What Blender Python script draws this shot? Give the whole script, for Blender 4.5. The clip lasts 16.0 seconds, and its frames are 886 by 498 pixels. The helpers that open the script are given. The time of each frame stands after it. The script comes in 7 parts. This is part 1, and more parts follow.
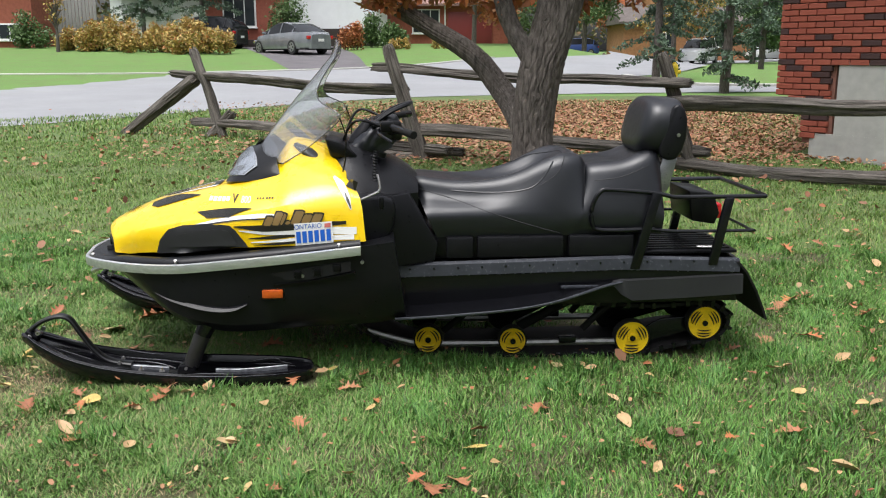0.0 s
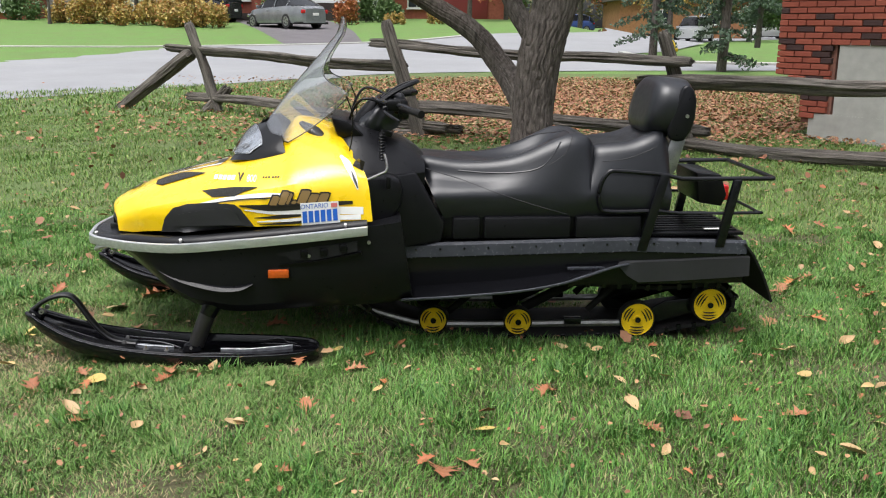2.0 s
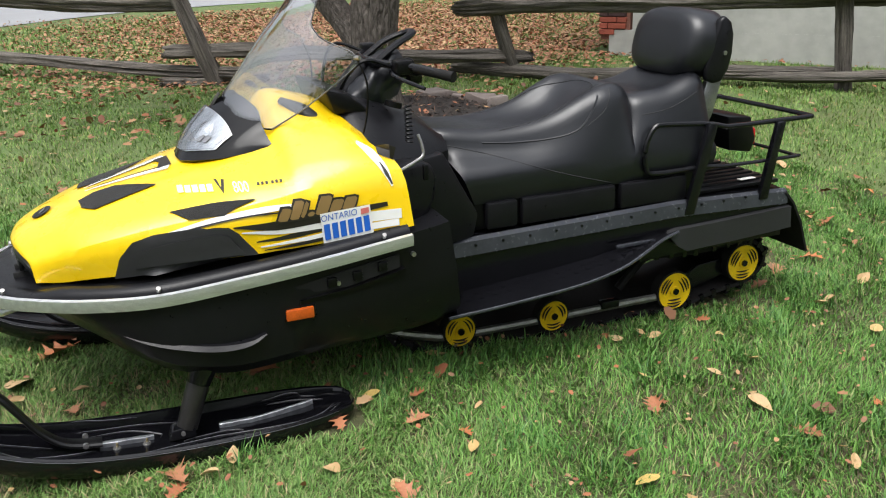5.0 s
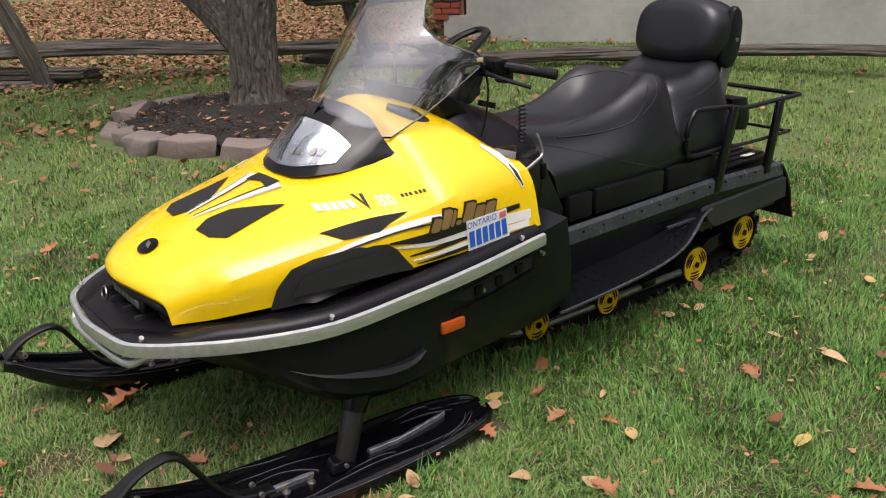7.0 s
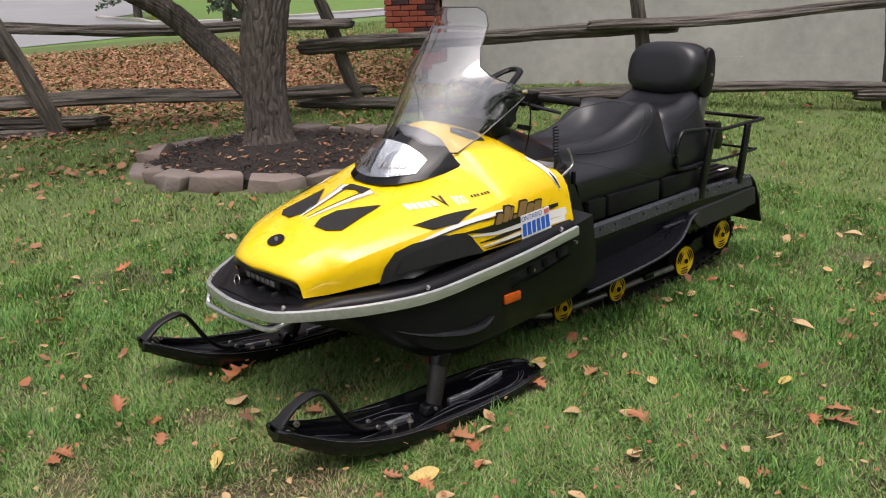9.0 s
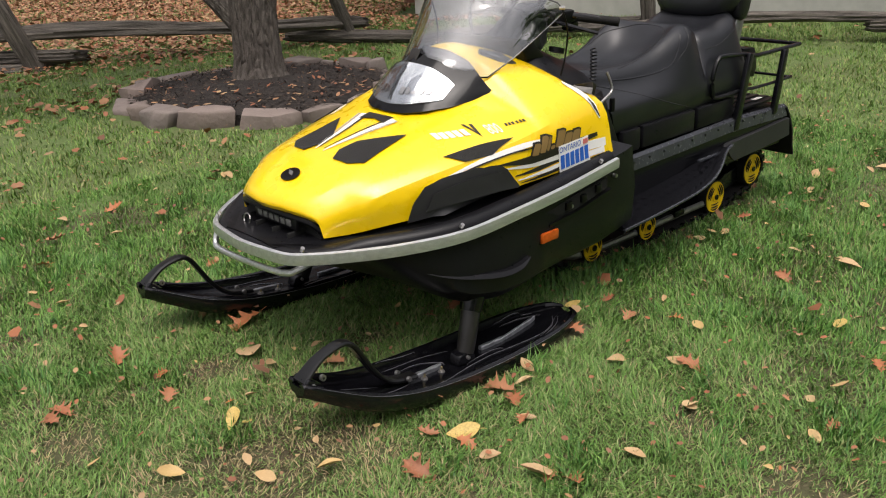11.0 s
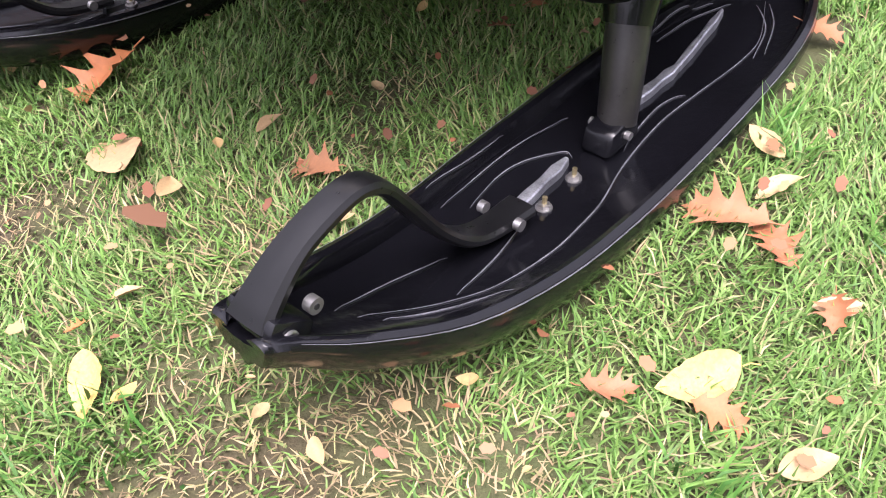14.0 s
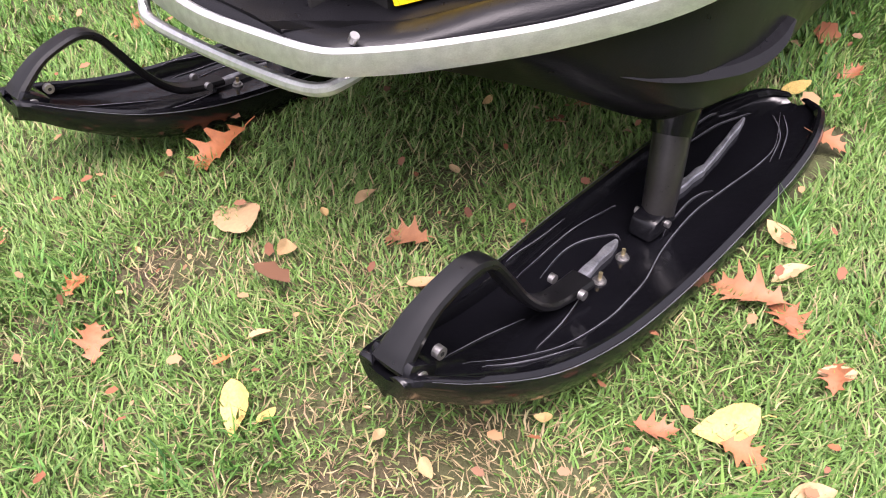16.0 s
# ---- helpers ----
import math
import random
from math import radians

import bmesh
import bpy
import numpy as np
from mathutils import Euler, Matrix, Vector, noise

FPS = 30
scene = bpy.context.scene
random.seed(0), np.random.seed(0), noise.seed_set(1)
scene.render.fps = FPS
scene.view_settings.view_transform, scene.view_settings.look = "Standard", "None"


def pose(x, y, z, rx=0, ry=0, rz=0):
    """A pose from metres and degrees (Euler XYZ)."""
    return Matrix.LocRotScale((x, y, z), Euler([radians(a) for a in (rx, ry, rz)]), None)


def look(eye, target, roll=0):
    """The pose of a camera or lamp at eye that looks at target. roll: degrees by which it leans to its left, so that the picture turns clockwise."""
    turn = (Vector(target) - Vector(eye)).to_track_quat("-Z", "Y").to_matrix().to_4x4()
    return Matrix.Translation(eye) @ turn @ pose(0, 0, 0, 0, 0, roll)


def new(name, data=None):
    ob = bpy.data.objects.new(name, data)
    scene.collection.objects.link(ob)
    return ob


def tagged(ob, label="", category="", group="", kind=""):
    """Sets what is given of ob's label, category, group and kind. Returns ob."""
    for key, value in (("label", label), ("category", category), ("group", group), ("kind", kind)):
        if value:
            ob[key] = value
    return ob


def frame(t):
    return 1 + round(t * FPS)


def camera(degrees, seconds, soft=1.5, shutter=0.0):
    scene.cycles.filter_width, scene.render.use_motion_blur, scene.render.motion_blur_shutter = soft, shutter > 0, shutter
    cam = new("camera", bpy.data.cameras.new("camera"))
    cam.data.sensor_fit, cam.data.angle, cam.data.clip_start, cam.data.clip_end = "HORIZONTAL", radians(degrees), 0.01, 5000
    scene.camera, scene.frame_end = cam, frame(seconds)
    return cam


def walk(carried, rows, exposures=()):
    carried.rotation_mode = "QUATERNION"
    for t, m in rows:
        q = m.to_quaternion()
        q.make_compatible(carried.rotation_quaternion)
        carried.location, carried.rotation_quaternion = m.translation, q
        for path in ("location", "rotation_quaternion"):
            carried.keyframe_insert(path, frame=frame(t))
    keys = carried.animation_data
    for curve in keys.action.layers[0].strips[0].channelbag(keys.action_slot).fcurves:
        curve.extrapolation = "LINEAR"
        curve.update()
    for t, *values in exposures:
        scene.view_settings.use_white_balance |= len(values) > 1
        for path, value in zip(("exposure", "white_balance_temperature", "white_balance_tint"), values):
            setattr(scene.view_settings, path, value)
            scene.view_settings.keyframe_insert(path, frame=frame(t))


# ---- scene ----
cam = camera(53.5, 16.0, 1.1)
EXPOSURES = [(0.0, 0.24, 6350, 11), (3.7, 0.24, 6450, 10), (5.8, 0.22, 6400, 9), (6.4, 0.14, 6500, 11), (7.1, -0.17, 6750, 17), (8.2, -0.17, 6800, 17), (10.5, -0.18, 6550, 15), (11.5, -0.17, 7200, 13),
             (12.5, 0.34, 7350, 15), (13.0, 0.66, 7400, 17), (13.5, 0.92, 7700, 24), (14.0, 1.2, 6300, 26), (14.5, 1.10, 5500, 34), (15.1, 1.02, 5300, 30), (15.5, 1.0, 5900, 28), (16.0, 0.98, 6550, 28)]
PATH = [
    (0, (-0.057, 0.211, 1.268), (-0.025, 2.162, 0.83), -0.1),
    (0.5, (-0.058, 0.204, 1.266), (-0.022, 2.157, 0.836), -0.2),
    (1, (-0.059, 0.199, 1.261), (-0.021, 2.152, 0.834), -0.1),
    (1.5, (-0.063, 0.2, 1.268), (-0.039, 2.15, 0.822), -0.1),
    (2, (-0.112, 0.236, 1.279), (-0.064, 2.175, 0.789), 0.4),
    (2.5, (-0.297, 0.374, 1.285), (-0.191, 2.304, 0.771), -1.2),
    (3, (-0.434, 0.504, 1.292), (-0.258, 2.423, 0.756), -0.1),
    (3.5, (-0.526, 0.721, 1.3), (-0.335, 2.62, 0.701), -2.4),
    (3.7, (-0.581, 0.789, 1.303), (-0.275, 2.668, 0.689), -0.3),
    (5.8, (-1.394, 1.415, 1.345), (-0.588, 3.112, 0.659), -2.4),
    (6, (-1.488, 1.447, 1.379), (-0.629, 3.116, 0.687), -1.8),
    (6.5, (-1.659, 1.608, 1.371), (-0.762, 3.26, 0.689), -2.6),
    (7, (-1.929, 1.736, 1.388), (-0.856, 3.272, 0.689), -1.8),
    (7.5, (-2.182, 1.692, 1.433), (-0.999, 3.174, 0.798), -1.7),
    (8, (-2.376, 1.474, 1.441), (-1.222, 2.98, 0.809), -2.3),
    (8.2, (-2.443, 1.411, 1.452), (-1.272, 2.916, 0.848), -2.5),
    (10.3, (-2.67, 1.385, 1.447), (-1.502, 2.879, 0.813), -2.2),
    (10.5, (-2.659, 1.464, 1.434), (-1.494, 2.946, 0.766), -2.4),
    (11, (-2.578, 1.69, 1.354), (-1.407, 3.136, 0.622), -2.5),
    (11.5, (-2.438, 1.963, 1.268), (-1.417, 3.459, 0.42), -1.9),
    (12, (-2.358, 2.264, 1.157), (-1.266, 3.645, 0.208), -3.7),
    (12.5, (-2.175, 2.499, 1.067), (-1.219, 3.897, 0.002), -7.0),
    (13, (-1.996, 2.729, 1.019), (-1.045, 4.079, -0.11), -6.2),
    (13.5, (-1.885, 2.942, 0.9), (-0.918, 4.107, -0.406), -7.0),
    (14, (-1.817, 2.989, 0.775), (-0.882, 4.074, -0.621), -6.8),
    (14.5, (-1.812, 2.967, 0.786), (-0.856, 4.085, -0.569), -7.2),
    (15, (-1.821, 2.933, 0.803), (-0.869, 4.084, -0.527), -6.6),
    (15.5, (-1.863, 2.905, 0.875), (-0.897, 4.092, -0.413), -5.1),
    (16, (-2.007, 2.949, 0.962), (-1.005, 4.076, -0.351), -3.4),
]
walk(cam, [(t, look(eye, target, roll)) for t, eye, target, roll in PATH], EXPOSURES)


# ---- world and sun: a bright overcast autumn day ----
world = bpy.data.worlds.new("overcast")
scene.world = world
world.use_nodes = True
wn, wl = world.node_tree.nodes, world.node_tree.links
sky = wn.new("ShaderNodeTexSky")
sky.sky_type = "NISHITA"
sky.sun_disc = False
sky.sun_elevation, sky.sun_rotation = radians(71), radians(220)
sky.dust_density, sky.air_density = 4.0, 1.0
cloud = wn.new("ShaderNodeHueSaturation")
cloud.inputs["Saturation"].default_value = 0.25
wl.new(sky.outputs[0], cloud.inputs["Color"])
# cloud cover: the zenith is several times as bright as the horizon
wtc, wxyz, wmap, wmul = (wn.new("ShaderNode" + k) for k in ("TexCoord", "SeparateXYZ", "MapRange", "VectorMath"))
wmap.inputs["From Min"].default_value, wmap.inputs["From Max"].default_value = -0.05, 0.95
wmap.inputs["To Min"].default_value, wmap.inputs["To Max"].default_value = 0.38, 2.55
wmul.operation = "MULTIPLY"
wl.new(wtc.outputs["Generated"], wxyz.inputs[0])
wl.new(wxyz.outputs["Z"], wmap.inputs["Value"])
wl.new(cloud.outputs[0], wmul.inputs[0])
wl.new(wmap.outputs[0], wmul.inputs[1])
wl.new(wmul.outputs[0], wn["Background"].inputs["Color"])
wn["Background"].inputs["Strength"].default_value = 0.12
sun = new("sun", bpy.data.lights.new("sun", "SUN"))
sun.data.energy, sun.data.angle, sun.data.color = 1.6, radians(45), (1.0, 0.98, 0.95)
sun.matrix_world = look((-2.2, -2.6, 10.0), (0, 0, 0))


# ---- materials ----
def material(name, color, rough=0.5, metal=0.0, vary=0.0, scale=8.0, second=None, bump=0.0, bump_scale=60.0, coat=0.0,
             random_mix=None, island=False, stretch=(1, 1, 1), spec=0.5):
    """A procedural surface: base colour varied by noise at two scales, fine relief, and per-piece variation."""
    m = bpy.data.materials.new(name)
    m.use_nodes = True
    n, l = m.node_tree.nodes, m.node_tree.links
    b = n["Principled BSDF"]
    b.inputs["Base Color"].default_value = (*color, 1)
    b.inputs["Roughness"].default_value, b.inputs["Metallic"].default_value = rough, metal
    b.inputs["Coat Weight"].default_value = coat
    b.inputs["Coat Roughness"].default_value = 0.06
    b.inputs["Specular IOR Level"].default_value = spec
    tc = n.new("ShaderNodeTexCoord")
    mp = n.new("ShaderNodeMapping")
    mp.inputs["Scale"].default_value = stretch
    l.new(tc.outputs["Object"], mp.inputs["Vector"])
    out = None
    if vary or second:
        big, small = n.new("ShaderNodeTexNoise"), n.new("ShaderNodeTexNoise")
        big.inputs["Scale"].default_value, small.inputs["Scale"].default_value = scale, scale * 9
        big.inputs["Detail"].default_value, small.inputs["Detail"].default_value = 5, 4
        l.new(mp.outputs[0], big.inputs["Vector"])
        l.new(mp.outputs[0], small.inputs["Vector"])
        mixf = n.new("ShaderNodeMath")
        mixf.operation = "ADD"
        half = n.new("ShaderNodeMath")
        half.operation = "MULTIPLY"
        half.inputs[1].default_value = 0.6
        l.new(small.outputs["Fac"], half.inputs[0])
        l.new(big.outputs["Fac"], mixf.inputs[0])
        l.new(half.outputs[0], mixf.inputs[1])
        ramp = n.new("ShaderNodeMapRange")
        ramp.inputs["From Min"].default_value, ramp.inputs["From Max"].default_value = 0.55, 1.05
        l.new(mixf.outputs[0], ramp.inputs["Value"])
        mix = n.new("ShaderNodeMix")
        mix.data_type = "RGBA"
        l.new(ramp.outputs[0], mix.inputs["Factor"])
        lo = second or tuple(c * (1 - vary) for c in color)
        mix.inputs["A"].default_value = (*lo, 1)
        mix.inputs["B"].default_value = (*(min(1, c * (1 + vary * 0.5)) for c in color), 1)
        out = mix.outputs["Result"]
        rr = n.new("ShaderNodeMapRange")
        rr.inputs["To Min"].default_value, rr.inputs["To Max"].default_value = max(0.02, rough - 0.08), min(1, rough + 0.1)
        l.new(small.outputs["Fac"], rr.inputs["Value"])
        l.new(rr.outputs[0], b.inputs["Roughness"])
    if random_mix:
        rnd = n.new("ShaderNodeNewGeometry" if island else "ShaderNodeObjectInfo")
        cr = n.new("ShaderNodeValToRGB")
        cr.color_ramp.interpolation = "LINEAR"
        while len(cr.color_ramp.elements) < len(random_mix):
            cr.color_ramp.elements.new(0.5)
        for k, c in enumerate(random_mix):
            cr.color_ramp.elements[k].position = k / (len(random_mix) - 1)
            cr.color_ramp.elements[k].color = (*c, 1)
        l.new(rnd.outputs["Random Per Island" if island else "Random"], cr.inputs["Fac"])
        if out:
            mul = n.new("ShaderNodeMix")
            mul.data_type = "RGBA"
            mul.inputs["Factor"].default_value = 0.6
            l.new(out, mul.inputs["A"])
            l.new(cr.outputs["Color"], mul.inputs["B"])
            out = mul.outputs["Result"]
        else:
            out = cr.outputs["Color"]
    if out:
        l.new(out, b.inputs["Base Color"])
    if bump:
        bn, bp = n.new("ShaderNodeTexNoise"), n.new("ShaderNodeBump")
        bn.inputs["Scale"].default_value, bn.inputs["Detail"].default_value = bump_scale, 6
        bp.inputs["Strength"].default_value, bp.inputs["Distance"].default_value = bump, 0.01
        l.new(mp.outputs[0], bn.inputs["Vector"])
        l.new(bn.outputs["Fac"], bp.inputs["Height"])
        l.new(bp.outputs[0], b.inputs["Normal"])
    return m


def clear_sheet(name, tint, ior=1.49, rough=0.0):
    """Clear plastic or glass, modelled with its thickness."""
    m = bpy.data.materials.new(name)
    m.use_nodes = True
    n, l = m.node_tree.nodes, m.node_tree.links
    n.remove(n["Principled BSDF"])
    gl = n.new("ShaderNodeBsdfGlass")
    gl.inputs["Color"].default_value = (*tint, 1)
    gl.inputs["Roughness"].default_value, gl.inputs["IOR"].default_value = rough, ior
    l.new(gl.outputs[0], n["Material Output"].inputs["Surface"])
    return m


# ---- mesh helpers ----
def finish(bm, name, mat, sharp=35):
    bm.normal_update()
    for f in bm.faces:
        f.smooth = True
    lim = radians(sharp)
    for e in bm.edges:
        e.smooth = len(e.link_faces) == 2 and e.calc_face_angle(0) < lim
    me = bpy.data.meshes.new(name)
    bm.to_mesh(me)
    bm.free()
    for one in mat if isinstance(mat, (list, tuple)) else [mat]:
        me.materials.append(one)
    return me


def part(name, bm, mat, parent, label="", sharp=35):
    """One mesh object under a thing or a part."""
    ob = new(name, bm if isinstance(bm, bpy.types.Mesh) else finish(bm, name, mat, sharp))
    ob.parent = parent
    if label:
        ob["label"] = label
    return ob


def thing(name, label, category, at=(0, 0, 0), turn=0.0, group="", kind=""):
    ob = new(name)
    ob.empty_display_size = 0.1
    ob.matrix_basis = pose(*at, 0, 0, turn)
    return tagged(ob, label, category, group, kind)


def single(name, bm, mat, label, category, at=(0, 0, 0), turn=0.0, group="", kind="", sharp=35):
    """A thing of one mesh."""
    ob = new(name, bm if isinstance(bm, bpy.types.Mesh) else finish(bm, name, mat, sharp))
    ob.matrix_basis = pose(*at, 0, 0, turn)
    return tagged(ob, label, category, group, kind)


def box(c, size, bevel=0.0, seg=2, bm=None, m=None):
    bm = bm or bmesh.new()
    r = bmesh.ops.create_cube(bm, size=1.0, matrix=(m or Matrix()) @ Matrix.Translation(c) @ Matrix.Diagonal((*size, 1)))
    if bevel:
        es = list({e for v in r["verts"] for e in v.link_edges})
        bmesh.ops.bevel(bm, geom=es, offset=bevel, segments=seg, affect="EDGES", profile=0.5)
    return bm


def loft(rings, closed=True, cap=True, bm=None):
    """Skin a row of rings that have equally many points."""
    bm = bm or bmesh.new()
    vs = [[bm.verts.new(p) for p in r] for r in rings]
    n = len(vs[0])
    for a, b in zip(vs, vs[1:]):
        for k in range(n if closed else n - 1):
            bm.faces.new((a[k], a[(k + 1) % n], b[(k + 1) % n], b[k]))
    if cap and closed:
        bm.faces.new(list(reversed(vs[0])))
        bm.faces.new(vs[-1])
    bmesh.ops.recalc_face_normals(bm, faces=bm.faces)
    return bm


def smooth_line(pts, per=6):
    """Catmull-Rom through the points."""
    p = [Vector(q) for q in pts]
    p = [2 * p[0] - p[1]] + p + [2 * p[-1] - p[-2]]
    out = []
    for a, b, c, d in zip(p, p[1:], p[2:], p[3:]):
        for k in range(per):
            t = k / per
            out.append(0.5 * (2 * b + (c - a) * t + (2 * a - 5 * b + 4 * c - d) * t * t + (3 * b - a - 3 * c + d) * t ** 3))
    return out + [p[-2]]


def tube(pts, radius, seg=10, per=0, bm=None, flat=1.0, up=(0, 0, 1)):
    """A round (or flattened) bar along points; radius may be a list."""
    line = smooth_line(pts, per) if per else [Vector(q) for q in pts]
    rad = radius if isinstance(radius, (list, tuple)) else [radius] * 2
    rings, ref = [], Vector(up)
    for i, p in enumerate(line):
        d = (line[min(i + 1, len(line) - 1)] - line[max(i - 1, 0)]).normalized()
        side = d.cross(ref)
        if side.length < 1e-3:
            side = d.cross(Vector((1, 0, 0)))
        side.normalize()
        top = side.cross(d).normalized()
        k = i / max(1, len(line) - 1) * (len(rad) - 1)
        j = min(int(k), len(rad) - 2)
        r = rad[j] + (rad[j + 1] - rad[j]) * (k - j)
        rings.append([p + side * math.cos(a) * r + top * math.sin(a) * r * flat for a in (2 * math.pi * s / seg for s in range(seg))])
    return loft(rings, bm=bm)


def rod(a, b, r, seg=12, bm=None):
    return tube([a, b], r, seg, bm=bm)


def prism(outline, axis, lo, hi, bm=None, bevel=0.0):
    """A flat outline (2D) pushed out along x, y or z from lo to hi."""
    bm = bm or bmesh.new()
    place = {"x": lambda a, b, c: (c, a, b), "y": lambda a, b, c: (a, c, b), "z": lambda a, b, c: (a, b, c)}[axis]
    rings = [[bm.verts.new(place(a, b, c)) for a, b in outline] for c in (lo, hi)]
    n = len(outline)
    faces = [bm.faces.new(rings[0]), bm.faces.new(rings[1])]
    for k in range(n):
        faces.append(bm.faces.new((rings[0][k], rings[0][(k + 1) % n], rings[1][(k + 1) % n], rings[1][k])))
    bmesh.ops.recalc_face_normals(bm, faces=faces)
    if bevel:
        es = list({e for f in faces for e in f.edges if len(e.link_faces) == 2 and e.calc_face_angle(0) > 0.6})
        bmesh.ops.bevel(bm, geom=es, offset=bevel, segments=2, affect="EDGES", profile=0.5)
    return bm


def lerp_table(rows, x):
    """Rows of (x, values...), in order: the values at x."""
    if x <= rows[0][0]:
        return rows[0][1:]
    for a, b in zip(rows, rows[1:]):
        if x <= b[0]:
            k = (x - a[0]) / (b[0] - a[0])
            return tuple(p + (q - p) * k for p, q in zip(a[1:], b[1:]))
    return rows[-1][1:]


def soup(name, verts, faces, mat):
    """A mesh from arrays, for what nobody could count."""
    me = bpy.data.meshes.new(name)
    v, f = np.asarray(verts, np.float32), np.asarray(faces, np.int32)
    me.vertices.add(len(v))
    me.vertices.foreach_set("co", v.ravel())
    me.loops.add(f.size)
    me.loops.foreach_set("vertex_index", f.ravel())
    me.polygons.add(len(f))
    me.polygons.foreach_set("loop_start", np.arange(0, f.size, f.shape[1], dtype=np.int32))
    me.update(calc_edges=True)
    for one in mat if isinstance(mat, (list, tuple)) else [mat]:
        me.materials.append(one)
    return me


def smoothstep(a, b, x):
    k = np.clip((np.asarray(x, float) - a) / (b - a), 0, 1)
    return k * k * (3 - 2 * k)


def land(x, y):
    """The height of the ground: a lawn that falls gently towards the machine's tail, then a slow rise across the street."""
    x, y = np.asarray(x, float), np.asarray(y, float)
    east = 1 - 0.95 * smoothstep(6, 15, x) * smoothstep(26, 46, y)
    lawn = -0.034 * np.clip(x, -3, 2.5) * (1 - smoothstep(4.6, 7.5, y))
    far = 0.0072 * np.clip(y - 8.3, 0, 60)
    return -0.03 + lawn + far + 1.45 * east * smoothstep(13, 62, y) + 0.2 * (1 - np.exp(-np.maximum(0, y - 62) / 80))


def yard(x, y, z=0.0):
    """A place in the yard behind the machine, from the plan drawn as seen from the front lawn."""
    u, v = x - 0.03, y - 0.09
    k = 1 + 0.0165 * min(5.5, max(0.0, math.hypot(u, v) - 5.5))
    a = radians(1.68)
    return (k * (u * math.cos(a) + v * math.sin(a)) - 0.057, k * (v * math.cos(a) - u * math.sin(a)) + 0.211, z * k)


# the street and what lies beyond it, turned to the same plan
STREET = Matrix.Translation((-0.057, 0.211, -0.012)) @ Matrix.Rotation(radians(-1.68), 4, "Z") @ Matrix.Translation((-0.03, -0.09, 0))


# ---- ground, street ----
LAWN = material("lawn_soil", (0.088, 0.190, 0.033), 0.95, vary=0.3, scale=1.3, second=(0.112, 0.160, 0.045), bump=0.8, bump_scale=45)
ASPHALT = material("asphalt", (0.25, 0.253, 0.26), 0.85, vary=0.12, scale=0.6, bump=0.3, bump_scale=40)
CONCRETE = material("concrete", (0.42, 0.41, 0.38), 0.9, vary=0.22, scale=1.1, bump=0.25, bump_scale=30)
DRIVE = material("driveway_asphalt", (0.12, 0.11, 0.115), 0.9, vary=0.25, scale=1.0, bump=0.3)

xs = sorted({*np.arange(-60, 61, 2.0), *np.arange(-8, 12.1, 0.5), -2500, -800, -300, -120, 120, 300, 800, 2500})
ys = sorted({*np.arange(-12, 0, 2.0), *np.arange(0, 62, 1.0), *np.arange(62, 200, 12), -2500, -600, -150, -40, 300, 600, 1200, 2500})
gx, gy = np.meshgrid(xs, ys)
gv = np.stack([gx.ravel(), gy.ravel(), land(gx, gy).ravel()], 1)
nx = len(xs)
gf = [(j * nx + i, j * nx + i + 1, (j + 1) * nx + i + 1, (j + 1) * nx + i) for j in range(len(ys) - 1) for i in range(nx - 1)]
SOIL = material("soil_and_thatch", (0.056, 0.072, 0.023), 0.95, vary=0.4, scale=2.2, second=(0.070, 0.050, 0.029), bump=0.9, bump_scale=60)
TURF = material("olive_turf", (0.074, 0.128, 0.030), 0.95, vary=0.3, scale=1.6, second=(0.098, 0.108, 0.040), bump=0.9, bump_scale=50)
ground = new("ground", soup("ground", gv, gf, [LAWN, SOIL, TURF]))
for poly in ground.data.polygons:
    poly.material_index = 1 if 1.4 < poly.center.y < 6.1 and abs(poly.center.x + 0.2) < 3.1 else 2 if poly.center.y < 22 else 0
tagged(ground, "green autumn lawn with thin brown patches", "lawn", kind="structure")


def strip(name, near, far, mat, lift, label, category, n=8, along=40, thick=0.0):
    """A paved strip between two lines on the ground, following its height."""
    a, b = smooth_line([(*p, 0) for p in near], 8), smooth_line([(*p, 0) for p in far], 8)
    pick = lambda line, k: line[min(len(line) - 1, int(round(k * (len(line) - 1))))]
    v, f = [], []
    for i in range(along + 1):
        p, q = pick(a, i / along), pick(b, i / along)
        for j in range(n + 1):
            w = p.lerp(q, j / n)
            v.append((w.x, w.y, float(land(w.x, w.y)) + lift))
    for i in range(along):
        for j in range(n):
            k = i * (n + 1) + j
            f.append((k, k + 1, k + n + 2, k + n + 1))
    bm = bmesh.new()
    me = soup(name, v, f, mat)
    bm.from_mesh(me)
    if thick:
        rim = [e for e in bm.edges if e.is_boundary]
        down = bmesh.ops.extrude_edge_only(bm, edges=rim)
        for w in down["geom"]:
            if isinstance(w, bmesh.types.BMVert):
                w.co.z -= thick
    bmesh.ops.recalc_face_normals(bm, faces=bm.faces)
    ob = new(name, finish(bm, name, mat))
    ob.matrix_basis = STREET
    return tagged(ob, label, category, kind="structure")


